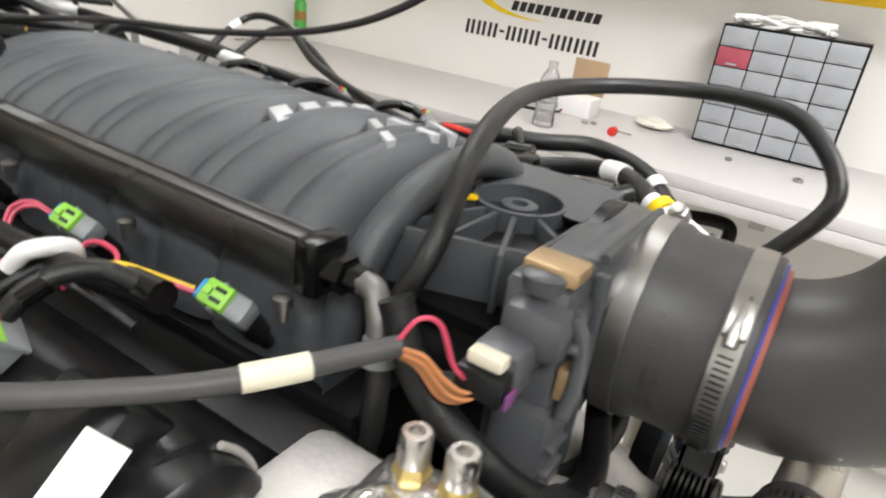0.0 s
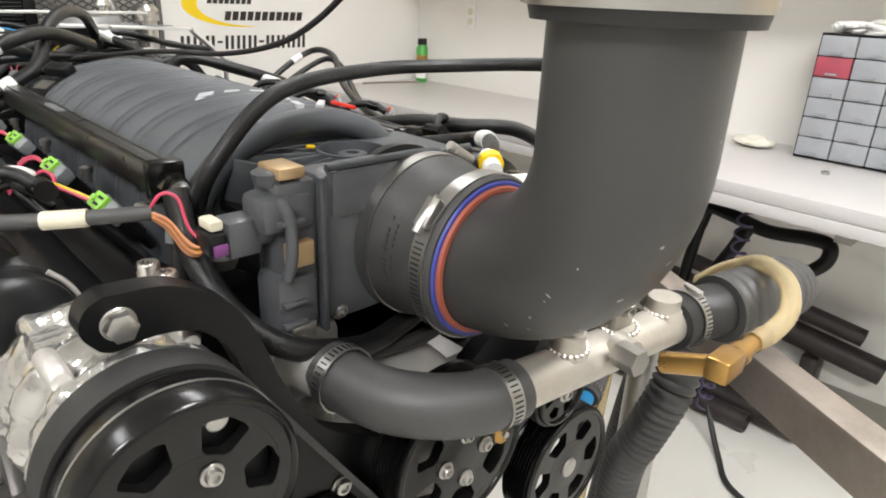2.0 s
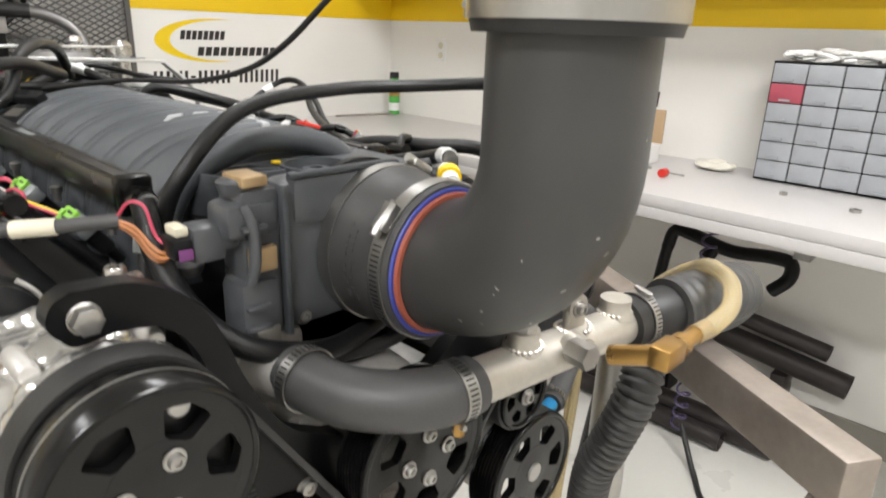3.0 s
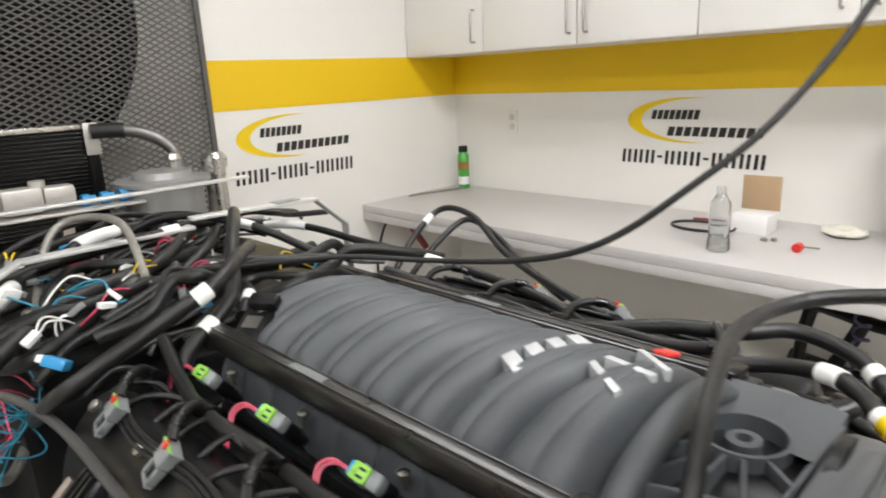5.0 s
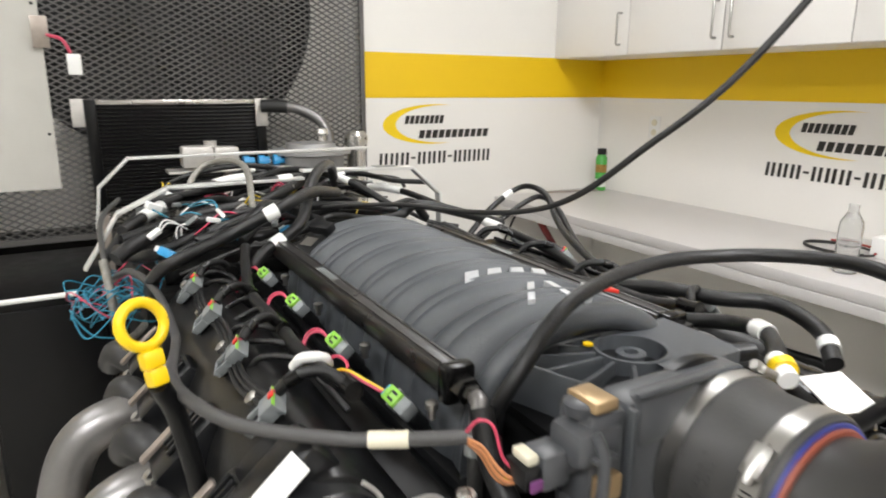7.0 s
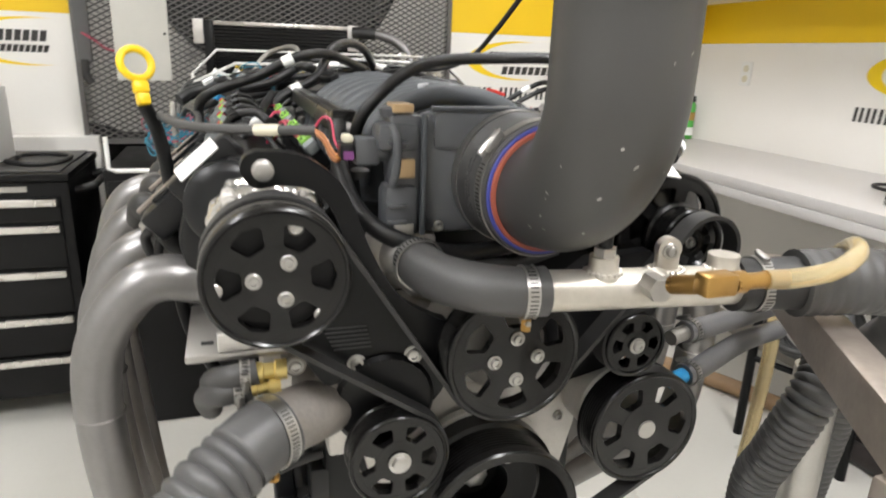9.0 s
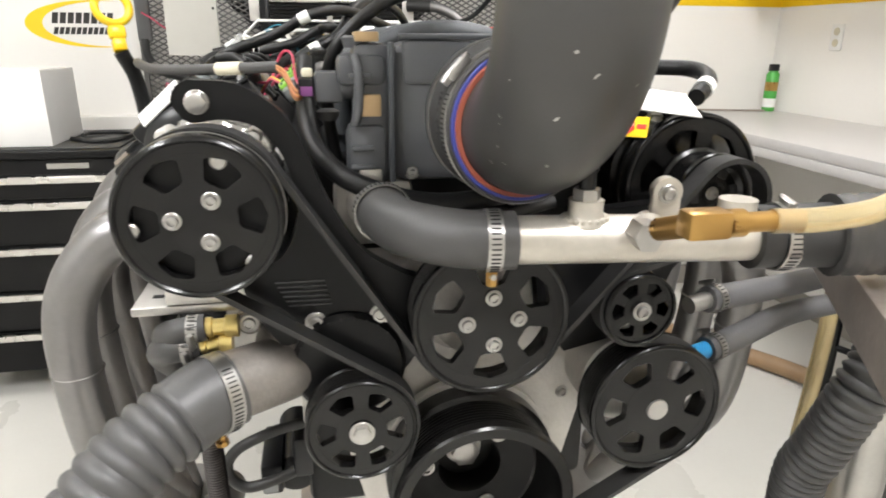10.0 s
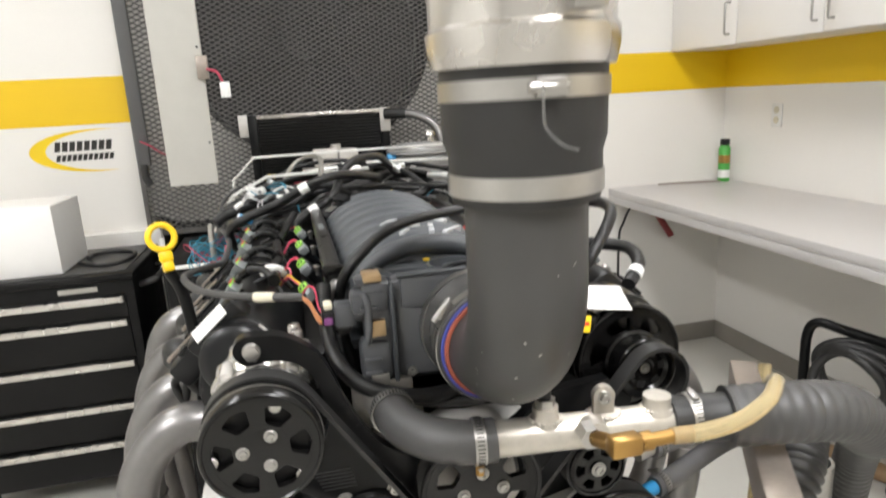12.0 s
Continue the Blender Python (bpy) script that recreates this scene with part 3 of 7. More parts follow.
for k in range(6):
    part("etched_bar", box(-0.172 + 0.002 * k, -0.132 + 0.001 * k, 0.2548, 0.2556, 1.028 - 0.0042 * k, 1.0291 - 0.0042 * k), ETCH, bk, "faint engraved bar", False)
bm = plate(bmesh.new(), [(0.05, 1.04), (0.10, 1.075), (0.17, 1.08), (0.20, 1.05), (0.175, 0.985), (0.13, 0.95), (0.085, 0.94), (0.06, 0.97)], 0.262, 0.278)
bk2 = part("accessory_bracket", bm, BLACK_SATIN, engine, "black anodised bracket plate")
bolts(bk2, [(0.093, 0.975), (0.072, 0.960), (0.155, 1.03)], 0.262, 0.006)
# right idler and tensioner
idl = pulley(0.136, 0.995, 0.219, 0.0335, 0.03, 6, 0.016, engine, web=0.0022, turn=90)
bolts(idl, [(0.136, 0.995)], 0.219, 0.0062)
tens = pulley(-0.108, 0.904, 0.218, 0.0475, 0.03, 6, 0.024, engine, web=0.0022, turn=90)
bolts(tens, [(-0.108, 0.904)], 0.218, 0.0080)
part("tensioner_body", turned([(0, 0.045), (0.004, 0.049), (0.03, 0.049), (0.034, 0.03)], (-0.115, 0.249, 0.95), "Y", 48), BLACK_SATIN, engine, "round black spring tensioner")
bm = bmesh.new()
for k in range(26):
    u = 2 * math.pi * k / 26
    lathe(bm, [(0, 0.0016), (-0.0012, 0.0014)], (-0.115 + 0.0445 * math.cos(u), 0.2502, 0.95 + 0.0445 * math.sin(u)), "Y", 6)
part("tensioner_dimples", bm, DARK, engine)
# ---- compressor ----
comp = thing("ac_compressor", "bare aluminium compressor with a gloss black clutch pulley", "compressor")
prof = []
for k in range(37):
    a = 0.003 * k
    prof.append((a, 0.053 + 0.003 * math.sin(a * 170) - 0.010 * max(0, (a - 0.095) / 0.013)))
bm = turned(prof, (-0.213, 0.246, 1.101), "Y", 96)
cube(bm, -0.248, -0.165, 0.28, 0.345, 1.128, 1.150, 0.006)
bmesh.ops.subdivide_edges(bm, edges=[e for e in bm.edges if e.calc_length() > 0.012], cuts=5, use_grid_fill=True)
for v in bm.verts:
    p = v.co * 42
    v.co += (v.co - Vector((-0.213, v.co.y, 1.101))).normalized() * (0.0060 * abs(noise.noise(p)) + 0.0030 * abs(noise.noise(p * 2.7)) - 0.002)
part("body", bm, CRINKLE, comp, "aluminium compressor body wrapped in clear film")
bm = box(-0.232, -0.158, 0.318, 0.395, 1.085, 1.134, 0.012)
part("rear_casting", bm, ALU, comp, "pale cast aluminium rear housing")
for k, (cx_, cz_) in enumerate(((-0.245, 1.150), (-0.18, 1.148))):
    part("lug", turned([(0, 0.005), (0.002, 0.0062), (0.03, 0.0062), (0.032, 0.005)], (cx_, 0.262, cz_ - 0.003), "Y", 14), ALU, comp)
for fx, fy in ((-0.176, 0.329), (-0.1735, 0.308)):
    pf = part("port_fitting", turned([(0, 0.008), (0.002, 0.0088), (0.007, 0.0088), (0.008, 0.0085), (0.012, 0.0085), (0.013, 0.0082), (0.016, 0.0070)], (fx, fy, 1.140), "Z", 6), GOLD, comp, "yellow zinc port fitting")
    part("cap", turned([(0.016, 0.0070), (0.03, 0.0070), (0.0315, 0.006), (0.0315, 0.0035), (0.026, 0.003), (0.026, 0)], (fx, fy, 1.140), "Z", 24), CHROME, pf, "silver cap")
acp = pulley(-0.213, 1.101, 0.190, 0.0568, 0.055, 6, 0.030, comp, web=0.0022, turn=92, spoke=0.42, lip=0.028)
part("bright_line", turned([(0.0185, 0.0566), (0.0185, 0.0571), (0.0198, 0.0571), (0.0198, 0.0566)], (-0.213, 0.190, 1.101), "Y", 72, True), STEEL, acp, "bright machined line")
part("clutch_plate", turned([(0.014, 0), (0.014, 0.044), (0.02, 0.046), (0.02, 0)], (-0.213, 0.188, 1.101), "Y", 40), BLACK_SATIN, acp, "recessed clutch plate")
bolts(acp, [(-0.230, 1.101), (-0.204, 1.114), (-0.207, 1.085)], 0.1918, 0.0046)
for x_, z_ in ((-0.258, 1.094), (-0.1975, 1.140), (-0.180, 1.068)):
    part("clutch_rivet", turned([(0, 0.0058), (-0.0018, 0.0058), (-0.0026, 0.0048)], (x_, 0.1965, z_), "Y", 20), STEEL, acp, "flat zinc rivet head")
# ---- power steering pump ----
psp = thing("power_steering_pump", "black pulley pump with bare aluminium body", "pump")
part("body", turned([(0, 0.03), (0.01, 0.045), (0.06, 0.045), (0.065, 0.035), (0.1, 0.035)], (0.150, 0.252, 0.905), "Y", 32), ALU, psp)
pp = pulley(0.163, 0.894, 0.220, 0.0648, 0.034, 6, 0.03, psp, web=0.0025, turn=90)
part("shaft_nut", turned([(0.004, 0.004), (0.004, 0.010), (0.0075, 0.011)], (0.164, 0.216, 0.893), "Y", 24), STEEL, pp, "bare steel hub bore")
# ---- alternator ----
alt = thing("alternator", "gloss black alternator with vaned fan pulley", "alternator")
part("case", turned([(0, 0.05), (0.008, 0.066), (0.06, 0.067), (0.065, 0.06), (0.11, 0.06), (0.12, 0.045)], (0.213, 0.318, 1.092), "Y", 40), BLACK_GLOSS, alt, "gloss black alternator case")
pulley(0.211, 1.09, 0.285, 0.0665, 0.02, 6, 0.03, alt, web=0.0022, spoke=0.34, turn=20)
small = part("drive_pulley", turned([(0, 0.026), (0, 0.033), (0.001, 0.036), (0.004, 0.037), (0.006, 0.034), (0.03, 0.034), (0.032, 0.037), (0.036, 0.037), (0.036, 0.02), (0.006, 0.02)], (0.213, 0.250, 1.088), "Y", 48, True), BLACK_GLOSS, alt, "small gloss black grooved pulley")
part("face_plate", turned([(0.005, 0.009), (0.004, 0.012), (0.004, 0.027), (0.007, 0.031), (0.010, 0.031), (0.010, 0.009)], (0.213, 0.250, 1.088), "Y", 40, True), BLACK_GLOSS, small)
for q in range(6):
    part("face_pocket", box(-0.0048, 0.0048, -0.0006, 0.0006, 0.015, 0.0245, 0.0004, Matrix.Translation((0.213, 0.2538, 1.088)) @ Matrix.Rotation(radians(60 * q + 20), 4, "Y")), DARK, small, "dark pocket")
part("hub_nut", turned([(0.006, 0), (0.006, 0.02), (0.012, 0.02)], (0.213, 0.250, 1.088), "Y", 24), BLACK_GLOSS, small)
bolts(small, [(0.213, 1.088)], 0.257, 0.0045)
bolts(alt, [(0.176, 1.146), (0.24, 1.05)], 0.305, 0.0075)
# ---- belt ----
CIRC = [(CRX, CRZ, 0.0795, 1), (0.164, 0.893, 0.0635, 1), (0.136, 0.995, 0.034, -1), (0.213, 1.088, 0.0345, 1), (0.001, 0.998, 0.067, -1), (-0.213, 1.101, 0.0558, 1), (-0.108, 0.904, 0.048, -1)]


def belt_path():
    segs = []
    n = len(CIRC)
    for i in range(n):
        x0, z0, r0, s0 = CIRC[i]
        x1, z1, r1, s1 = CIRC[(i + 1) % n]
        D = Vector((x1 - x0, z1 - z0))
        phi = math.acos(max(-1, min(1, (s0 * r0 - s1 * r1) / D.length)))
        base = math.atan2(D.y, D.x) - phi
        R = Vector((math.cos(base), math.sin(base)))
        segs.append((Vector((x0, z0)) + R * s0 * r0, Vector((x1, z1)) + R * s1 * r1))
    out = []
    for i in range(n):
        a = segs[i - 1][1]
        b = segs[i][0]
        x, z, r, s = CIRC[i]
        u0, u1 = math.atan2(a.y - z, a.x - x), math.atan2(b.y - z, b.x - x)
        if s > 0 and u1 < u0:
            u1 += 2 * math.pi
        if s < 0 and u1 > u0:
            u1 -= 2 * math.pi
        k = max(2, int(abs(u1 - u0) / 0.12))
        out += [(x + r * math.cos(u0 + (u1 - u0) * j / k), z + r * math.sin(u0 + (u1 - u0) * j / k)) for j in range(k + 1)]
    return out


bp = belt_path()
bm = bmesh.new()
rows = []
nb = len(bp)
for i in range(nb):
    px, pz = bp[i - 1]
    qx, qz = bp[(i + 1) % nb]
    d = Vector((qx - px, qz - pz)).normalized()
    nx_, nz_ = d.y * 0.0022, -d.x * 0.0022
    x, z = bp[i]
    rows.append([bm.verts.new((x + nx_ * a, y, z + nz_ * a)) for a, y in ((-1, 0.2245), (1, 0.2245), (1, 0.2455), (-1, 0.2455))])
for i in range(nb):
    p, q = rows[i], rows[(i + 1) % nb]
    for k in range(4):
        bm.faces.new((p[k], p[(k + 1) % 4], q[(k + 1) % 4], q[k]))
belt = thing("drive_belt", "black ribbed serpentine drive belt round the pulleys", "belt")
part("belt", bm, RUBBER, belt)

# ---- intake manifold ----
manifold = thing("intake_manifold", "dark grey ribbed nylon intake manifold", "intake manifold")
bm = bmesh.new()
NY, NU = 190, 48
Y0, Y1, PITCH = 0.428, 0.925, 0.0585
grid = []
for j in range(NY + 1):
    row = []
    for i in range(NU + 1):
        u = -1.0 + 2.0 * i / NU
        x = 0.118 * math.sin(u * math.pi / 2) ** 1 if u >= 0 else -0.118 * math.sin(-u * math.pi / 2)
        side = abs(u)
        h = math.cos(u * math.pi / 2) ** 0.62
        y = Y0 + (Y1 - Y0) * j / NY
        ph = (y - Y0 - 0.012) / PITCH
        rib = (abs(math.sin(math.pi * ph)) + 0.03) ** 0.6
        end = min(1.0, (y - Y0) / 0.045, (Y1 - y) / 0.06)
        end = math.sin(max(0.0, end) * math.pi / 2) ** 0.5
        amp = 0.030 * (0.55 + 0.45 * math.sin(min(1, side * 1.6) * math.pi / 2))
        z = 1.110 + 0.128 * h * (0.55 + 0.45 * end) + amp * (rib - 1) * h ** 0.5
        z += 0.34 * amp * ((abs(math.sin(2 * math.pi * ph)) + 0.03) ** 0.6 - 1) * h ** 0.5
        xs = x * (1 + 0.06 * (rib - 0.5) * side)
        shear = 0.26 * min(1.0, (y - Y0) / 0.06, (Y1 - y) / 0.06)
        row.append(bm.verts.new((xs, y - shear * x, z)))
    grid.append(row)
for j in range(NY):
    for i in range(NU):
        bm.faces.new((grid[j][i], grid[j][i + 1], grid[j + 1][i + 1], grid[j + 1][i]))
for row in (grid[0], grid[-1]):
    base = [bm.verts.new((v.co.x, v.co.y, 1.09)) for v in (row[0], row[-1])]
    bm.faces.new(row + [base[1], base[0]])
part("runner_shell", bm, MANIFOLD, manifold)
part("lower_flange", box(-0.125, 0.125, 0.40, 0.93, 1.05, 1.105, 0.008), PLASTIC, manifold)
# letters become plain raised bars
def top_z(x, y):
    return 1.2322 - 0.62 * x * x * 3.2


def badge(x, y, w, h, slant):
    m = Matrix.Translation((x, y, top_z(x, y))) @ Matrix.Rotation(radians(-12), 4, "Z") @ Matrix.Rotation(math.atan(3.9 * x), 4, "Y")
    sh = Matrix(((1, slant, 0, 0), (0, 1, 0, 0), (0, 0, 1, 0), (0, 0, 0, 1)))
    part("badge_bar", box(-w / 2, w / 2, -h / 2, h / 2, -0.012, 0.0034 if h > 0.035 else 0.0020, 0.0008, m @ sh), BADGE, manifold, "plain raised silver badge bar")


for k in range(4):
    badge(-0.030 + 0.024 * k, 0.556 - 0.0055 * k, 0.0150, 0.029, 0.35)
for k in range(3):
    badge(-0.012 + 0.028 * k, 0.482 - 0.006 * k, 0.0075, 0.046, 0.45 - 0.5 * (k == 1))
part("red_badge_bar", box(-0.010, 0.010, -0.008, 0.008, -0.002, 0.002, 0.001, Matrix.Translation((0.072, 0.472, 1.2265)) @ Matrix.Rotation(radians(16), 4, "Y")), RED, manifold, "small red badge")
# front lip and neck
lip = []
for i in range(25):
    a = math.pi * i / 24
    lip.append((0.105 * math.cos(a), 0.430 - 0.008 * math.sin(a), 1.125 + 0.100 * math.sin(a) ** 0.7))
part("front_lip", pipe(lip, 0.012, curved=False, seg=12), MANIFOLD, manifold)
bm = bmesh.new()
secs = [(0.428, 0.09, 0.060, 1.135), (0.39, 0.082, 0.052, 1.14), (0.36, 0.066, 0.05, 1.145), (0.335, 0.062, 0.05, 1.147)]
rr = []
for y, w, h, zc in secs:
    ring = []
    for k in range(32):
        a = 2 * math.pi * k / 32
        ca, sa = math.cos(a), math.sin(a)
        ring.append(bm.verts.new((0.012 + w * math.copysign(abs(ca) ** 0.7, ca), y, zc + h * math.copysign(abs(sa) ** 0.7, sa))))
    rr.append(ring)
for p, q in zip(rr, rr[1:]):
    for k in range(32):
        bm.faces.new((p[k], p[(k + 1) % 32], q[(k + 1) % 32], q[k]))
bm.faces.new(rr[0]), bm.faces.new(rr[-1])
part("neck", bm, PLASTIC, manifold)
# webbed flat deck in front of the lip
part("deck", box(-0.082, 0.10, 0.338, 0.428, 1.160, 1.168), BLACK_SATIN, manifold, "", False)
WEB = [(-0.078, 0.427), (-0.050, 0.344), (0.078, 0.340), (0.102, 0.372), (0.104, 0.427)]
WEBS = list(zip(WEB, WEB[1:] + WEB[:1]))
for a_ in (20, 62, 118, 140, 160, 178, 200, 228, 300, 340):
    c_, s_ = math.cos(radians(a_)), math.sin(radians(a_))
    reach = min([(0.084 if c_ > 0 else 0.088) / max(1e-6, abs(c_)), (0.038 if s_ > 0 else 0.045) / max(1e-6, abs(s_))])
    WEBS.append(((0.022 + 0.031 * c_, 0.388 + 0.031 * s_), (0.022 + reach * c_, 0.388 + reach * s_)))
for (x0, y0), (x1, y1) in WEBS:
    d = Vector((x1 - x0, y1 - y0, 0))
    m = Matrix.Translation(((x0 + x1) / 2, (y0 + y1) / 2, 1.187)) @ Matrix.Rotation(math.atan2(d.y, d.x), 4, "Z")
    part("deck_rib", box(-d.length / 2 - 0.001, d.length / 2 + 0.001, -0.0020, 0.0020, -0.019, 0.0175, 0.0012, m), MANIFOLD, manifold)
b = bmesh.new()
ARC = [radians(262 + 190 * q / 20) for q in range(21)]
outer = []
for a_ in ARC:
    c_, s_ = math.cos(a_), math.sin(a_)
    k_ = min((0.082 if c_ > 0 else 0.080) / max(1e-6, abs(c_)), (0.039 if s_ > 0 else 0.047) / max(1e-6, abs(s_)))
    outer.append((0.022 + k_ * c_, 0.388 + k_ * s_))
inner = [(0.022 + 0.0305 * math.cos(a_), 0.388 + 0.0305 * math.sin(a_)) for a_ in ARC]
lo_ = [[b.verts.new((x, y, 1.190)) for x, y in r_] for r_ in (outer, inner)]
hi_ = [[b.verts.new((x, y, 1.2052)) for x, y in r_] for r_ in (outer, inner)]
for k in range(20):
    for p, q in ((hi_[0], hi_[1]), (lo_[0], lo_[1]), (lo_[0], hi_[0]), (lo_[1], hi_[1])):
        b.faces.new((p[k], p[k + 1], q[k + 1], q[k]))
part("deck_plate", b, MANIFOLD, manifold, "smooth moulded deck")
part("yellow_dot", turned([(0, 0.0045), (0.0016, 0.0042)], (-0.006, 0.410, 1.2062), "Z", 14), YELLOW_PL, manifold, "small yellow paint dot")
part("side_spigot", pipe([(0.075, 0.37, 1.19), (0.108, 0.352, 1.197), (0.122, 0.344, 1.199)], 0.008, curved=False, seg=16), PLASTIC, manifold, "black hose spigot")
part("sensor_boss", turned([(-0.03, 0.032), (0.014, 0.032), (0.0145, 0.0305), (0.014, 0.0285), (-0.012, 0.0275), (-0.012, 0.013), (0.010, 0.0125), (0.0105, 0.006), (-0.004, 0.005), (-0.004, 0)], (0.022, 0.388, 1.192), "Z", 32), MANIFOLD, manifold, "round sensor boss")

# ---- throttle body ----
tb = thing("throttle_body", "black plastic electronic throttle body with tan clips", "throttle body")
bm = turned([(0, 0.058), (0.004, 0.060), (0.02, 0.060), (0.022, 0.066), (0.03, 0.066), (0.032, 0)], (0.022, 0.302, 1.155), "Y", 48)
part("bore_housing", bm, PLASTIC, tb)
bm = box(-0.068, 0.060, 0.303, 0.337, 1.098, 1.216, 0.010)
cube(bm, -0.060, 0.040, 0.299, 0.32, 1.180, 1.2185, 0.008)
part("flange", bm, THROTTLE, tb, "dark grey moulded housing")
part("motor_cover", box(-0.100, -0.0685, 0.302, 0.337, 1.098, 1.2145, 0.006), THROTTLE, tb, "black moulded motor cover")
part("upper_lobe", box(-0.113, -0.0725, 0.298, 0.331, 1.180, 1.2065, 0.007), THROTTLE, tb)
part("lower_lobe", box(-0.107, -0.0725, 0.296, 0.331, 1.101, 1.150, 0.009), THROTTLE, tb)
part("side_web", pipe([(-0.099, 0.300, 1.205), (-0.096, 0.294, 1.19), (-0.097, 0.2925, 1.165), (-0.1, 0.2945, 1.150)], 0.0042, seg=10), THROTTLE, tb)
for z0 in (1.112, 1.128, 1.187):
    part("cover_rib", box(-0.104, -0.085, 0.2925, 0.2985, z0, z0 + 0.004, 0.0012), THROTTLE, tb)
part("cover_stud", turned([(-0.006, 0.010), (0.002, 0.012), (0.004, 0.009)], (-0.096, 0.318, 1.2165), "Z", 16), THROTTLE, tb)
part("top_lip", pipe([(-0.062, 0.302, 1.2195), (0.030, 0.302, 1.2195), (0.041, 0.302, 1.216), (0.046, 0.302, 1.208)], 0.0028, seg=10), MANIFOLD, tb, "raised moulding lip")
part("pin_bushing", turned([(-0.004, 0.008), (0.0, 0.0105), (0.004, 0.0105), (0.006, 0.007)], (-0.121, 0.345, 1.152), "Z", 20), RUBBER_GREY, tb, "round rubber bushing")
part("seam_rib", box(-0.0715, -0.0665, 0.2945, 0.302, 1.10, 1.2155, 0.0015), MANIFOLD, tb)
for cz_, nm in ((1.165, "a"), (1.222, "b"), (1.103, "c")):
    part("clip", box(-0.098, -0.078, 0.294 if nm != "b" else 0.302, 0.302 if nm != "b" else 0.33, cz_ - 0.009 if nm != "b" else 1.2155, cz_ + 0.009 if nm != "b" else 1.2235, 0.0015), TAN_CLIP if nm != "c" else STEEL, tb, "tan spring clip" if nm != "c" else "steel spring clip")
bm = pipe([(-0.095, 0.318, 1.178), (-0.125, 0.321, 1.18)], 0.010, curved=False, seg=16)
cube(bm, -0.132, -0.108, 0.309, 0.333, 1.166, 1.192, 0.004)
part("connector_socket", bm, THROTTLE, tb)
bolts(tb, [(-0.051, 1.107), (0.062, 1.107)], 0.306, 0.0055)
plug = thing("throttle_plug", "cream and purple wiring plug on throttle body", "plug")
part("housing", box(-0.142, -0.1325, 0.312, 0.330, 1.187, 1.194, 0.002), TAPE, plug, "cream plug housing")
part("shell", box(-0.145, -0.1325, 0.309, 0.333, 1.172, 1.1865, 0.002), PLASTIC, plug)
part("lock_clip", box(-0.143, -0.133, 0.3065, 0.3085, 1.172, 1.180, 0.001), PURPLE, plug, "purple locking clip")

# ---- intake pipe and couplers ----
TX, TY, TZ, TR = 0.025, 0.131, 1.155, 0.0508
BEND = 0.098
pipe_th = thing("intake_pipe", "scuffed dark grey powder-coated intake elbow pipe", "pipe")
pts = [(TX, TY + BEND + 0.006, TZ)] + [(TX, TY + BEND - BEND * math.sin(radians(a)), TZ + BEND - BEND * math.cos(radians(a))) for a in range(0, 91, 6)] + [(TX, TY, TZ + BEND + 0.02), (TX, TY, 1.345)]
part("elbow", pipe(pts, TR, curved=False, seg=56, caps=False), TUBE_PAINT, pipe_th)
random.seed(4)
bm = bmesh.new()
for k in range(13):
    a, zz = random.uniform(math.pi * 0.95, math.pi * 1.9), random.uniform(1.12, 1.30)
    if zz > TZ + BEND:
        c, rad_dir = Vector((TX, TY, zz)), Vector((math.cos(a), math.sin(a), 0))
    else:
        th = random.uniform(0.4, 1.4)
        c = Vector((TX, TY + BEND - BEND * math.sin(th), TZ + BEND - BEND * math.cos(th)))
        out = Vector((0, -math.sin(th), -math.cos(th)))
        s_ = random.uniform(-1.4, 0.6)
        rad_dir = out * math.cos(s_) + Vector((1, 0, 0)) * math.sin(s_)
    p = c + rad_dir * (TR + 0.00015)
    t1 = rad_dir.orthogonal().normalized()
    t2 = rad_dir.cross(t1)
    L1, L2 = random.uniform(0.0006, 0.0028), random.uniform(0.0004, 0.0013)
    bm = bmesh.new()
    bm.faces.new([bm.verts.new(p + t1 * L1 * math.cos(q) * random.uniform(0.6, 1.2) + t2 * L2 * math.sin(q) * random.uniform(0.6, 1.2)) for q in (i * math.pi / 4 for i in range(8))])
    part("scuff", bm, STEEL, pipe_th, "small bare scuff", False)
coup = thing("rubber_coupler", "ribbed grey rubber coupler with two hose clamps", "coupler")
part("sleeve", turned([(0, 0.0525), (0.0, 0.0600), (0.003, 0.0615), (0.012, 0.0615), (0.014, 0.0605), (0.05, 0.0605), (0.056, 0.0640), (0.076, 0.0640), (0.079, 0.062), (0.079, 0.0525)], (TX, 0.226, TZ), "Y", 64, True), RUBBER_GREY, coup)
for row, yy in enumerate((0.2655, 0.2725, 0.2795)):
    for k in range(14):
        if (k * 7 + row * 3) % 5 == 0:
            continue
        u = radians(150 + 4.3 * k)
        rd, tn, ax = Vector((math.cos(u), 0, math.sin(u))), Vector((-math.sin(u), 0, math.cos(u))), Vector((0, 1, 0))
        mm = Matrix((tn, ax, rd)).transposed().to_4x4()
        mm.translation = Vector((TX, yy, TZ)) + rd * 0.0606
        part("embossed_bar", box(-0.0014, 0.0014, -0.0016, 0.0016, -0.0002, 0.0006, 0, mm), RUBBER_GREY, coup, "", False)
part("blue_edge", turned([(-0.0020, 0.0525), (-0.0020, 0.0575), (-0.0003, 0.0585), (-0.0003, 0.0525)], (TX, 0.226, TZ), "Y", 64, True), BLUE_EDGE, coup, "blue silicone edge")
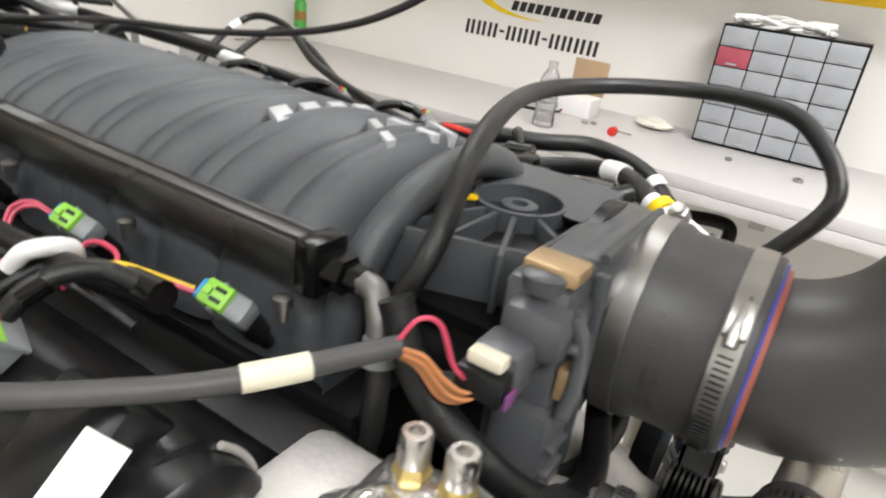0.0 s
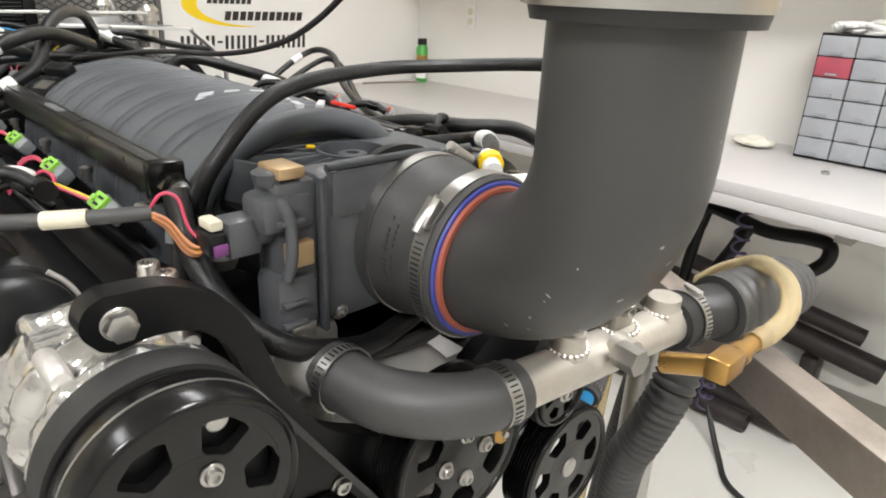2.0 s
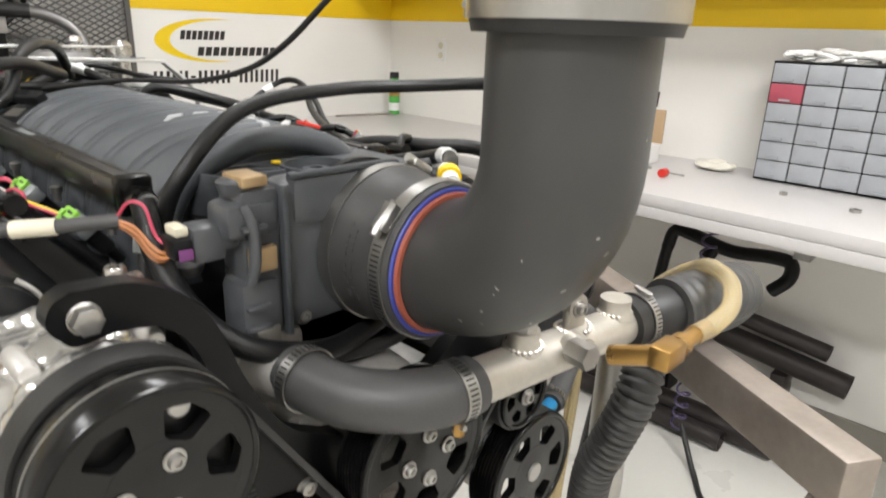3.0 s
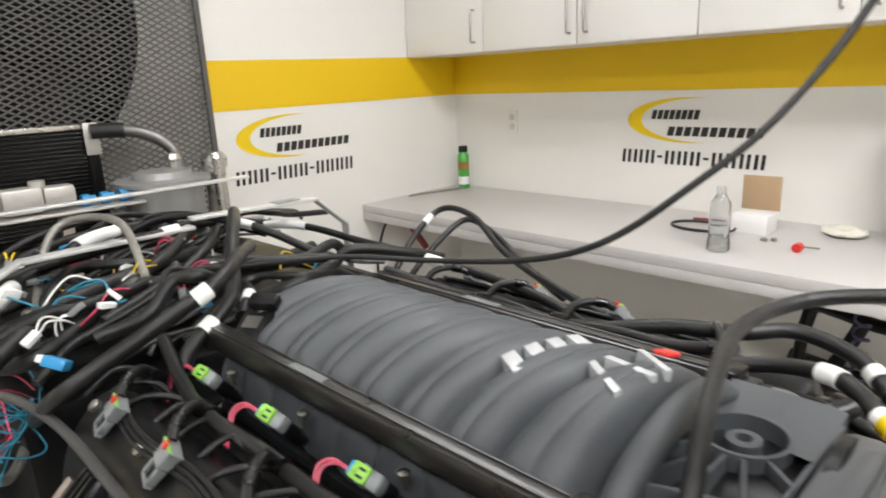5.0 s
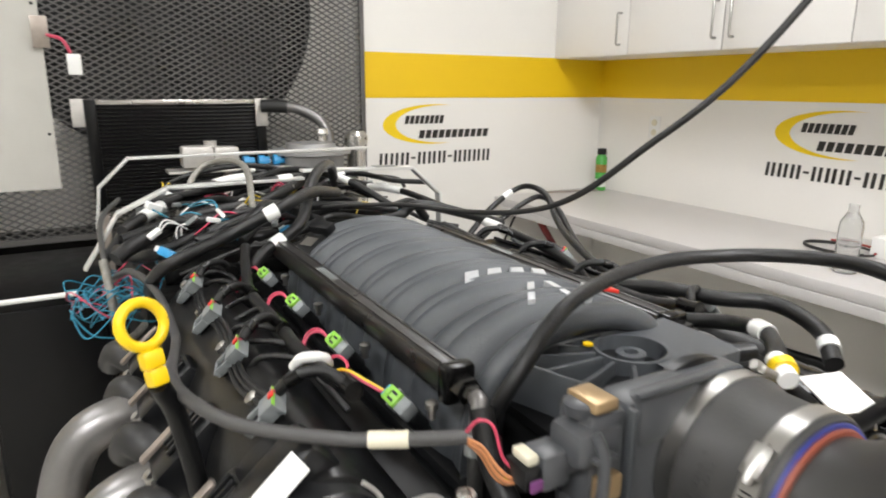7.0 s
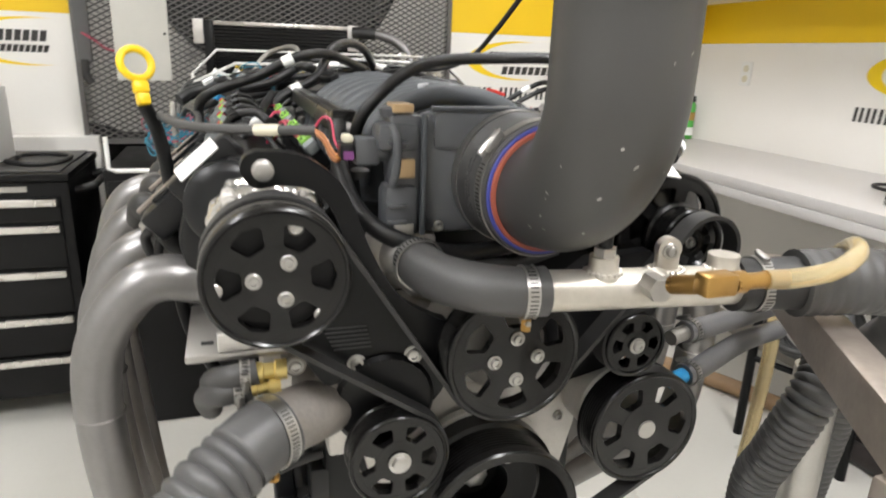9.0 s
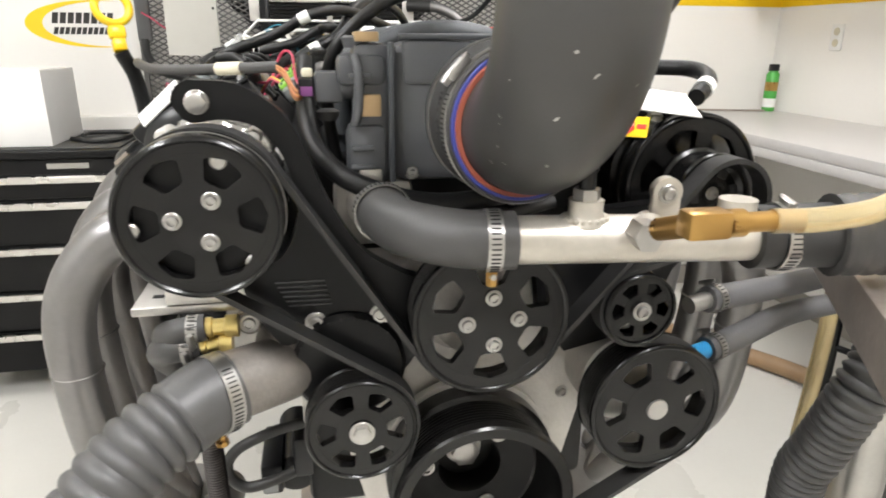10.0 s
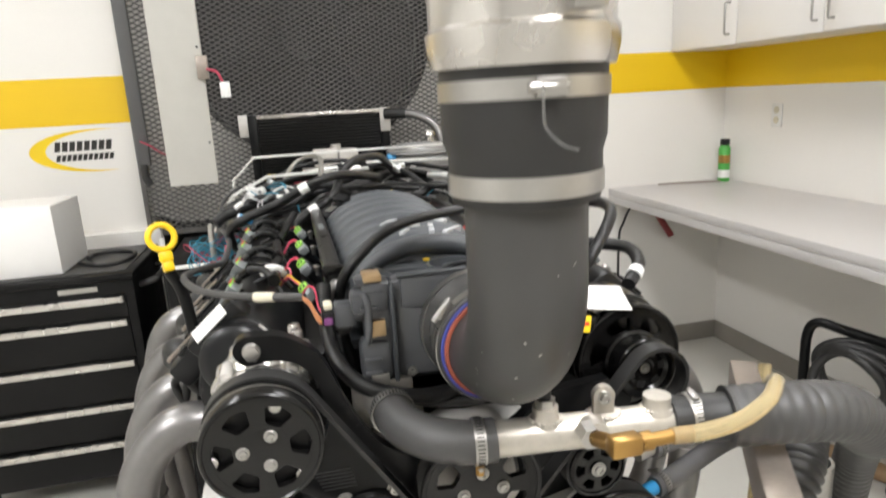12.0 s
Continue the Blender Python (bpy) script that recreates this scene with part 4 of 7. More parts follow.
part("red_edge", turned([(-0.0050, 0.0515), (-0.0046, 0.0545), (-0.0021, 0.0555), (-0.0021, 0.0515)], (TX, 0.226, TZ), "Y", 64, True), RED_EDGE, coup, "red sealant edge")


def clamp(centre, r, axis, parent, width=0.012, at=120.0, slots=True, mat_=STEEL, way=1):
    """A worm-drive hose clamp: band, screw housing and slots."""
    w = width / 2
    c = part("hose_clamp", turned([(-w, r), (-w, r + 0.0012), (w, r + 0.0012), (w, r)], centre, axis, 56, True), mat_, parent, "steel worm-drive clamp")
    u = radians(at)
    o = Vector(centre)
    e1, e2, ax = {"Y": (Vector((1, 0, 0)), Vector((0, 0, 1)), Vector((0, 1, 0))), "Z": (Vector((1, 0, 0)), Vector((0, 1, 0)), Vector((0, 0, 1))), "X": (Vector((0, 1, 0)), Vector((0, 0, 1)), Vector((1, 0, 0)))}[axis]
    rad = e1 * math.cos(u) + e2 * math.sin(u)
    tan = ax.cross(rad)
    m = Matrix((tan, ax, rad)).transposed().to_4x4()
    m.translation = o + rad * (r + 0.005)
    k_ = 1.0 if r > 0.04 else 0.6
    m = m @ Matrix.Scale(k_, 4)
    m.translation = o + rad * (r + 0.0012 + 0.0035 * k_)
    b = box(-0.011, 0.011, -w * 0.95, w * 0.95, -0.0035, 0.0035, 0.0015, m)
    q = m @ Matrix.Rotation(radians(90), 4, "Y")
    b2 = bmesh.new()
    lathe(b2, [(-0.016, 0.0036), (-0.011, 0.0042), (0.011, 0.0026), (0.013, 0.002)], (0, 0, 0), "X", 12)
    bmesh.ops.transform(b2, matrix=m @ Matrix.Translation((0, 0, 0.001)), verts=b2.verts)
    part("screw_housing", b, mat_, c)
    part("screw", b2, mat_, c)
    if slots:
        b3 = bmesh.new()
        for k in range(22):
            v = u + way * (0.32 + k * 0.0035 / (r + 0.001) * 1.05)
            rd = e1 * math.cos(v) + e2 * math.sin(v)
            tn = ax.cross(rd)
            mm = Matrix((tn, ax, rd)).transposed().to_4x4()
            mm.translation = o + rad * 0 + rd * (r + 0.0013)
            cube(b3, -0.0006, 0.0006, -w * 0.62, w * 0.62, -0.0003, 0.0003, 0, mm)
        part("slots", b3, DARK, c, "dark thread slots", False)
    return c


clamp((TX, 0.2375, TZ), 0.0616, "Y", coup, 0.013, 140)
clamp((TX, 0.294, TZ), 0.0641, "Y", coup, 0.013, 60, slots=False)
# upper coupler and steel duct
coup2 = thing("rubber_coupler", "black rubber duct coupler with two wide steel bands", "coupler")
part("sleeve", turned([(1.322, 0.052), (1.322, 0.060), (1.33, 0.062), (1.36, 0.062), (1.372, 0.0655), (1.43, 0.0665), (1.43, 0.06), (1.34, 0.053)], (TX, TY, 0), "Z", 56, True), RUBBER, coup2)
clamp((TX, TY, 1.3375), 0.0622, "Z", coup2, 0.017, 100, slots=False)
clamp((TX, TY, 1.409), 0.0668, "Z", coup2, 0.015, -95, slots=False)
tag = thing("zip_tie", "clear plastic zip tie hanging off the clamp", "zip tie")
part("strap", pipe([(0.012, 0.056, 1.412), (0.010, 0.052, 1.398), (0.012, 0.053, 1.382), (0.022, 0.048, 1.370), (0.032, 0.044, 1.366)], 0.0010, seg=6), CLEAR_PL, tag)
duct = thing("steel_duct", "brushed stainless steel air duct from ceiling", "duct")
part("duct", turned([(1.425, 0.062), (1.425, 0.072), (1.44, 0.0755), (1.452, 0.0755), (1.455, 0.0725), (TOP, 0.0725), (TOP, 0.062)], (TX, TY, 0), "Z", 56, True), CHROME, duct)
part("handle_bracket", box(0.03, 0.055, 0.045, 0.062, 1.458, 1.468, 0.002), STEEL, duct)


# ---- fuel rails and injectors ----
for s in (-1, 1):
    rail = thing("fuel_rail", "gloss black anodised fuel rail along the manifold", "fuel rail", "fuel rails")
    rx = s * 0.122
    part("rail", box(rx - 0.0115, rx + 0.0115, 0.44, 0.925, 1.178, 1.203, 0.006), BLACK_RAIL, rail)
    for gx in (-0.0062, 0.0062):
        part("rail_rib", box(rx + gx - 0.0012, rx + gx + 0.0012, 0.442, 0.923, 1.2025, 1.2042, 0.0006), BLACK_RAIL, rail)
    part("end_block", box(rx - 0.014, rx + 0.014, 0.424, 0.4395, 1.174, 1.207, 0.004), BLACK_GLOSS, rail)
    part("end_fitting", turned([(0, 0.011), (-0.012, 0.011), (-0.013, 0.008), (-0.022, 0.008)], (rx, 0.424, 1.190), "Y", 6), BLACK_GLOSS, rail)
    part("fuel_line_elbow", pipe([(rx, 0.404, 1.190), (rx + s * 0.003, 0.393, 1.190), (rx + s * 0.010, 0.384, 1.183), (rx + s * 0.014, 0.380, 1.172)], 0.0068, seg=14), HEADER, rail, "dull metal fuel elbow")
    part("line_collar", pipe([(rx + s * 0.0135, 0.380, 1.174), (rx + s * 0.0165, 0.377, 1.160)], 0.0085, curved=False, seg=16), GREY_PL, rail, "grey quick-connect collar")
    part("fuel_line", pipe([(rx + s * 0.0165, 0.377, 1.160), (rx + s * 0.018, 0.375, 1.145), (rx + s * 0.014, 0.38, 1.11), (rx, 0.40, 1.06)], 0.0058, seg=12), RUBBER, rail, "black fuel line")
    for k in range(5):
        part("etched_bar", box(rx - 0.0046 + 0.002 * k, rx - 0.0034 + 0.002 * k, 0.70, 0.755, 1.2028, 1.2034), GREY_PL, rail, "pale engraved bar", False)
    for k, iy in enumerate((0.468, 0.604, 0.742, 0.875)):
        inj = thing("fuel_injector", "fuel injector with grey plug and green lock clip", "fuel injector", "fuel injectors")
        m = Matrix.Translation((s * 0.152, iy, 1.160)) @ Matrix.Rotation(radians(s * 38), 4, "Y") @ Matrix.Rotation(radians(12), 4, "X") @ Matrix.Scale(0.88, 4)
        b = bmesh.new()
        lathe(b, [(-0.045, 0.005), (-0.026, 0.006), (-0.024, 0.0085), (0.0, 0.0085)], (0, -0.012, 0), "Z", 16)
        bmesh.ops.transform(b, matrix=m, verts=b.verts)
        part("injector_body", b, PLASTIC, inj)
        pl = part("plug", box(-0.0085, 0.0085, -0.020, 0.004, 0.0, 0.0165, 0.003, m), COIL_GREY, inj, "grey plug housing")
        part("collar", box(-0.0098, 0.0098, 0.0, 0.0035, -0.001, 0.0175, 0.0012, m), COIL_GREY, pl)
        part("lock_clip", box(-0.0080, 0.0080, -0.0075, 0.0115, 0.0055, 0.0205, 0.0018, m), GREEN_PL, pl, "lime green lock clip")
        for q in (-0.0034, 0.0034):
            part("clip_slot", box(q - 0.0013, q + 0.0013, -0.0045, 0.0035, 0.0200, 0.0208, 0, m), DARK, pl, "dark slot", False)
        part("clip_button", box(-0.0028, 0.0028, 0.0040, 0.0098, 0.0206, 0.0228, 0.0008, m), GREEN_PL, pl)
        part("seal", box(-0.0070, 0.0070, 0.0116, 0.0170, 0.003, 0.0165, 0.002, m), CYAN_PL, pl, "blue seal")
        o = m @ Vector((s * 0.003, 0.0165, 0.010))
        w1 = [o, o + Vector((s * 0.006, 0.010, 0.006)), o + Vector((s * 0.016, 0.016, 0.002)), o + Vector((s * 0.026, 0.010, -0.012)), o + Vector((s * 0.034, 0.002, -0.022))]
        if k == 0:
            w1 = [o, o + Vector((s * 0.010, 0.018, 0.005)), o + Vector((s * 0.018, 0.042, 0.006)), o + Vector((s * 0.026, 0.062, -0.004)), o + Vector((s * 0.032, 0.074, -0.014))]
        part("wire", pipe(w1, 0.0015, seg=6), PINK, pl, "pink wire")
        part("wire", pipe([p + Vector((0, 0.004, 0.0015)) for p in w1], 0.0015, seg=6), YELLOW_WIRE if k == 0 else PINK, pl)
        b = turned([(0, 0.0035), (0.008, 0.0035), (0.0085, 0.0055), (0.014, 0.0055), (0.0155, 0.003)], (s * 0.1385, iy - 0.026, 1.158), "Z", 14)
        part("hold_down_stud", b, STEEL, inj, "bright steel stud")

# ---- valve cover details ----
def bank(s, y, o=0.0, n=0.0):
    """Frame on a valve cover: local x runs outboard down the slope, z stands off it."""
    ex, ez = Vector((s * 0.743, 0, -0.669)), Vector((s * 0.669, 0, 0.743))
    m = Matrix((ex, Vector((0, 1, 0)), ez)).transposed().to_4x4()
    m.translation = Vector((s * 0.185, y, 1.02)) + ex * o + ez * n
    return m


COIL_Y = (0.489, 0.612, 0.735, 0.853)
for s in (-1, 1):
    for k, cy in enumerate(COIL_Y):
        coil = thing("ignition_coil", "black ignition coil with grey plug on valve cover", "ignition coil", "ignition coils")
        m = bank(s, cy - 0.020, 0.026, 0.118)
        part("coil_body", box(-0.030, 0.044, -0.023, 0.023, 0.0, 0.036, 0.007, m), PLASTIC, coil)
        for q in (-0.014, -0.005, 0.004):
            part("coil_rib", box(-0.026, 0.020, q, q + 0.004, 0.0362, 0.0410, 0.001, m), PLASTIC, coil)
        part("core_plate", box(-0.012, 0.046, 0.0125, 0.0225, 0.0365, 0.0415, 0.0012, m), BARE_STEEL, coil, "bare laminated steel core edge")
        mb = part("mount_bolt", turned([(0, 0.0075), (0.003, 0.0075), (0.0035, 0.0055), (0.008, 0.0052), (0.009, 0.003)], (0, 0, 0), "Z", 14), STEEL, coil)
        mb.matrix_local = m @ Matrix.Translation((0.052, 0.016, 0.020))
        g = bank(s, cy + 0.006, -0.050, 0.152) @ Matrix.Rotation(radians(-22 * s), 4, "Z") @ Matrix.Rotation(radians(8), 4, "Y") @ Matrix.Scale(0.82, 4)
        cn = part("connector", box(-0.012, 0.006, -0.0115, 0.0115, 0.0, 0.0165, 0.002, g), COIL_GREY, coil, "pale grey connector")
        for q in (-1, 1):
            part("latch_arm", box(0.0062, 0.026, q * 0.0090 - 0.0022, q * 0.0090 + 0.0022, 0.003, 0.014, 0.001, g), COIL_GREY, cn)
        part("latch_bridge", box(0.0262, 0.0300, -0.0112, 0.0112, 0.004, 0.013, 0.001, g), COIL_GREY, cn)
        part("socket", box(0.0062, 0.030, -0.0062, 0.0062, -0.006, 0.010, 0.001, g), PLASTIC, cn)
        part("end_collar", box(-0.0155, -0.0122, -0.0135, 0.0135, -0.001, 0.0175, 0.001, g), COIL_GREY, cn)
        part("seal_line", box(-0.0162, -0.0156, -0.0125, 0.0125, 0.0135, 0.0178, 0.0002, g), GREEN_PL, cn, "thin green wire seal")
        part("lock_tab", box(-0.0190, -0.0120, -0.0038, 0.0038, 0.0170, 0.0200, 0.001, g), RED, cn, "red lock tab")
        if k == 3:
            part("side_seal", box(-0.0115, -0.003, 0.0118, 0.0150, 0.003, 0.014, 0.001, g), CYAN_PL, cn, "blue seal")
        lead = thing("plug_lead", "black spark plug lead with ribbed boot", "plug lead", "plug leads")
        part("lead", pipe([m @ Vector((0.044, 0, 0.018)), m @ Vector((0.060, 0.004, 0.014)), m @ Vector((0.070, 0.006, -0.010)), (s * 0.318, cy - 0.016, 1.062), (s * 0.288, cy - 0.014, 1.040)], 0.0055), RUBBER, lead)
        part("boot", pipe([(s * 0.322, cy - 0.016, 1.076), (s * 0.304, cy - 0.015, 1.052), (s * 0.280, cy - 0.014, 1.032)], 0.0125, seg=14), RUBBER, lead, "wide rubber boot")
    harness = thing("coil_harness", "black taped coil wiring harness on valve cover", "wiring harness", "coil harnesses")
    trunk = [(s * 0.165, 0.955, 1.190), (s * 0.178, 0.90, 1.180), (s * 0.192, 0.83, 1.170), (s * 0.199, 0.76, 1.172), (s * 0.194, 0.68, 1.168), (s * 0.200, 0.60, 1.173), (s * 0.197, 0.53, 1.176), (s * 0.196, 0.470, 1.187)]
    part("trunk", pipe(trunk, 0.0070, seg=12), LOOM, harness)
    for k, cy in enumerate(COIL_Y):
        e = bank(s, cy + 0.010, -0.063, 0.161).translation
        a = Vector((s * 0.197, cy + (0.052 if k else -0.018), 1.172 if k else 1.187))
        part("branch", pipe([a, a.lerp(e, 0.30) + Vector((0, 0.004, 0.013)), a.lerp(e, 0.72) + Vector((0, 0.003, 0.012)), e], 0.0050, seg=10), LOOM, harness)
        part("wrap", pipe([a + Vector((0, 0.014, -0.001)), a + Vector((0, -0.012, 0.001))], 0.0082, seg=10, curved=False), BLACK_GLOSS, harness, "shiny black tape wrap")
        part("wrap", pipe([a.lerp(e, 0.66) + Vector((0, 0.003, 0.0125)), a.lerp(e, 0.86) + Vector((0, 0.002, 0.007))], 0.0058, seg=10, curved=False), BLACK_GLOSS, harness, "shiny black tape wrap")
        for q in (-0.0022, 0.0022):
            part("wire_end", pipe([e, e + Vector((-s * -0.004, q - 0.001, 0.003)), bank(s, cy + 0.008 + q, -0.060, 0.162).translation], 0.0014, seg=6), PINK if q < 0 else RUBBER, harness)
    for q in range(3):
        part("flat_lead", pipe([bank(s, 0.905, -0.062 + 0.006 * q, 0.146).translation, bank(s, 0.80, -0.050 + 0.005 * q, 0.153).translation, bank(s, 0.70, -0.056 + 0.005 * q, 0.151).translation, bank(s, 0.58, -0.045 + 0.005 * q, 0.153).translation, bank(s, 0.50, -0.058 + 0.004 * q, 0.148).translation], 0.0026, seg=8), LOOM, harness, "thin black lead")
    for cy in (0.428, 0.537, 0.663, 0.787, 0.905):
        b = bmesh.new()
        lathe(b, [(0.140, 0.0125), (0.148, 0.0120), (0.1485, 0.0095), (0.152, 0.0092), (0.1525, 0.0066), (0.159, 0.0064), (0.160, 0.0045)], (0, 0, 0), "Z", 18)
        bmesh.ops.transform(b, matrix=bank(s, cy + 0.008, -0.040, -0.0055), verts=b.verts)
        part("cover_screw", b, STEEL, engine, "zinc cover screw with collar")
clip = thing("white_clip", "bent white plastic harness clip with pink lead", "clip")
part("clip", pipe([(-0.215, 0.560, 1.172), (-0.210, 0.552, 1.182), (-0.200, 0.546, 1.184), (-0.190, 0.546, 1.180), (-0.186, 0.550, 1.172)], 0.0052, seg=10), WHITE_PL, clip)
part("lead", pipe([(-0.188, 0.550, 1.176), (-0.180, 0.540, 1.183), (-0.176, 0.528, 1.178), (-0.184, 0.524, 1.170), (-0.194, 0.532, 1.170)], 0.0016, seg=6), PINK, clip, "pink wire loop")
# control module in front of the first coil, with a paper label
mod = thing("coil_module", "black moulded module with white barcode label", "module")
g = bank(-1, 0.428, -0.024, 0.150)
part("case", box(-0.040, 0.040, -0.022, 0.022, -0.020, 0.014, 0.006, g), PLASTIC, mod)
lm = g @ Matrix.Translation((-0.002, -0.021, 0.0135)) @ Matrix.Rotation(radians(40), 4, "X")
lb = part("label", box(-0.025, 0.025, -0.0090, 0.0090, -0.0012, 0.0006, 0.0004, lm), PAPER, mod, "white paper label", False)
for q in range(9):
    part("label_bar", box(-0.022 + 0.0048 * q, -0.0200 + 0.0048 * q + 0.0006 * (q % 3), -0.004, 0.006, 0.0008, 0.0011, 0, lm), BADGE, lb, "", False)
# rounded front end of the left valve cover, built as a separate drum
br = thing("breather_canister", "dark rounded front end of the valve cover with blue tape edge", "canister")
part("can", turned([(-0.004, 0.0), (-0.003, 0.03), (0.0, 0.040), (0.004, 0.0435), (0.10, 0.044), (0.105, 0.034)], (-0.246, 0.380, 1.116), "Y", 40), PLASTIC, br)
part("blue_tape", pipe([(-0.246 + 0.0446 * math.cos(radians(a_)), 0.404 - 0.006 * math.cos(radians(a_)), 1.116 + 0.0446 * math.sin(radians(a_))) for a_ in range(-60, 66, 14)], 0.0020, seg=8), BLUE_EDGE, br, "blue tape edge")
part("pale_edge", pipe([(-0.246 + 0.0462 * math.cos(radians(a_)), 0.400 - 0.006 * math.cos(radians(a_)), 1.116 + 0.0462 * math.sin(radians(a_))) for a_ in range(-60, 66, 14)], 0.0020, seg=8), ALU, br, "bare metal edge")
for k in range(4):
    bt = thing("plug_boot", "fat black rubber spark plug boot", "boot", "plug boots")
    y_ = 0.52 + 0.12 * k
    part("boot", pipe([(-0.300, y_, 1.045), (-0.330, y_ + 0.01, 1.075), (-0.345, y_ + 0.03, 1.08), (-0.352, y_ + 0.05, 1.06)], 0.0175, seg=14), RUBBER, bt)
# dipstick
dip = thing("dipstick", "yellow plastic ring-handled oil dipstick", "dipstick")
m = Matrix.Translation((-0.335, 0.522, 1.247)) @ Matrix.Rotation(radians(25), 4, "Z") @ Matrix.Rotation(radians(-18), 4, "X")
b = bmesh.new()
ringp = [(0.0165 * math.cos(u), 0, 0.0165 * math.sin(u)) for u in (2 * math.pi * k / 28 for k in range(29))]
sweep(b, ringp, 0.0042, seg=10, curved=False, caps=False)
bmesh.ops.remove_doubles(b, verts=b.verts, dist=1e-5)
cube(b, -0.0085, 0.0085, -0.0055, 0.0055, -0.033, -0.019, 0.003)
cube(b, -0.0065, 0.0065, -0.0065, 0.0065, -0.046, -0.033, 0.002)
bmesh.ops.transform(b, matrix=m, verts=b.verts)
part("handle", b, YELLOW_PL, dip)
part("tube", pipe([m @ Vector((0, 0, -0.046)), (-0.318, 0.515, 1.17), (-0.308, 0.50, 1.10), (-0.30, 0.48, 0.95), (-0.22, 0.47, 0.80)], 0.0078, seg=14), BLACK_SATIN, dip, "black dipstick tube")

# ---- exhaust headers ----
for s in (-1, 1):
    hd = thing("exhaust_header", "grey coated tubular exhaust header, four pipes", "exhaust header", "exhaust headers")
    for k, hy in enumerate((0.415, 0.515, 0.635, 0.775)):
        out = -0.012 * k
        pts = [(s * 0.262, hy, 1.022 + 0.004 * k), (s * 0.315, hy - 0.004, 1.035 + 0.008 * k), (s * (0.350 - out), hy - 0.008, 1.018 + 0.010 * k), (s * (0.382 - out), hy - 0.01, 0.965 + 0.006 * k), (s * (0.392 - out), hy, 0.88), (s * (0.388 - out), hy + 0.03, 0.74), (s * 0.40, 0.60 + 0.05 * k, 0.58), (s * 0.385, 0.74 + 0.04 * (k % 2), 0.42)]
        if s > 0:
            pts = [(x * 1.0 - 0.01, y, z - 0.01) for x, y, z in pts]
        t = part("primary_pipe", pipe(pts, 0.0245, seg=24), HEADER, hd)
        if k < 2:
            part("weld_bead", turned([(-0.0015, 0.0242), (0, 0.0262), (0.0015, 0.0242)], (s * (0.3915 - out) - (0.01 if s > 0 else 0), hy, 0.885 - (0.01 if s > 0 else 0)), "Z", 28, True), STEEL, t)
    part("collector", pipe([(s * 0.385, 0.78, 0.46), (s * 0.385, 0.80, 0.36), (s * 0.385, 0.86, 0.25), (s * 0.385, 1.1, 0.20)], 0.045, seg=24), HEADER, hd)
    part("port_flange", box(s * 0.262 - 0.006, s * 0.262 + 0.006, 0.38, 0.82, 0.985, 1.075, 0.004), HEADER, hd)

# ---- front left coolant neck and hose ----
neck = thing("coolant_neck", "cast aluminium thermostat neck with brass fittings", "thermostat housing")
b = pipe([(-0.13, 0.30, 0.945), (-0.165, 0.272, 0.945), (-0.215, 0.238, 0.947)], 0.029, seg=24)
cube(b, -0.165, -0.118, 0.285, 0.315, 0.915, 0.995, 0.008)
part("casting", b, ALU_DARK, neck)
part("dome", turned([(-0.012, 0.0), (-0.010, 0.014), (-0.003, 0.027), (0.008, 0.036), (0.022, 0.039), (0.045, 0.039)], (-0.158, 0.262, 0.951), "Y", 40), ALU_DARK, neck, "rounded stained casting")
part("ear", turned([(0, 0.010), (0.004, 0.011), (0.03, 0.011)], (-0.196, 0.266, 0.990), "Y", 24), ALU_DARK, neck)
part("ear", turned([(0, 0.009), (0.004, 0.010), (0.03, 0.010)], (-0.130, 0.266, 0.925), "Y", 24), ALU_DARK, neck)
bolts(neck, [(-0.196, 0.990), (-0.130, 0.925)], 0.266, 0.006)
for fx, fz in ((-0.224, 0.991), (-0.230, 0.976)):
    f = part("hose_barb", turned([(0, 0.0095), (-0.01, 0.0095), (-0.011, 0.007), (-0.02, 0.007), (-0.021, 0.0085), (-0.028, 0.0085), (-0.030, 0.006)], (fx + 0.02, 0.262, fz), "X", 16), GOLD, neck, "yellow zinc hose fitting")
    hz = part("small_hose", pipe([(fx - 0.005, 0.262, fz), (fx - 0.03, 0.264, fz - 0.004), (fx - 0.045, 0.29, fz - 0.02), (fx - 0.045, 0.34, fz - 0.06)], 0.0115, seg=14), RUBBER_GREY, neck, "grey heater hose stub")
    clamp((fx - 0.016, 0.2630, fz - 0.002), 0.0118, "X", neck, 0.009, 200)
plate_l = thing("mount_plate", "bare aluminium engine mount plate", "mount plate")
part("plate", box(-0.290, -0.135, 0.275, 0.40, 0.998, 1.006, 0.002), STEEL, plate_l)
part("flange", box(-0.262, -0.135, 0.2755, 0.283, 1.0062, 1.024, 0.002), ALU, plate_l, "cast upright flange")
part("web", box(-0.16, -0.13, 0.32, 0.40, 0.85, 0.9975, 0.004), ALU, plate_l)
part("slot", box(-0.277, -0.266, 0.296, 0.303, 1.0061, 1.0066, 0.0002), DARK, plate_l, "dark slotted hole", False)
part("side_casting", box(-0.225, -0.165, 0.330, 0.40, 0.90, 0.9975, 0.010), ALU, plate_l, "pale cast block side")
ch = thing("coolant_hose", "black corrugated rubber coolant hose with clamp", "hose", "coolant hoses")
part("cuff", pipe([(-0.211, 0.240, 0.9465), (-0.230, 0.228, 0.944), (-0.250, 0.212, 0.937)], 0.0318, seg=28), HOSE_DARK, ch)
part("clamp_screw", turned([(0, 0.0055), (0.004, 0.0055), (0.0045, 0.0035), (0.010, 0.0035)], (-0.221, 0.226, 0.902), "Z", 8), BRASS, ch, "brass clamp screw")
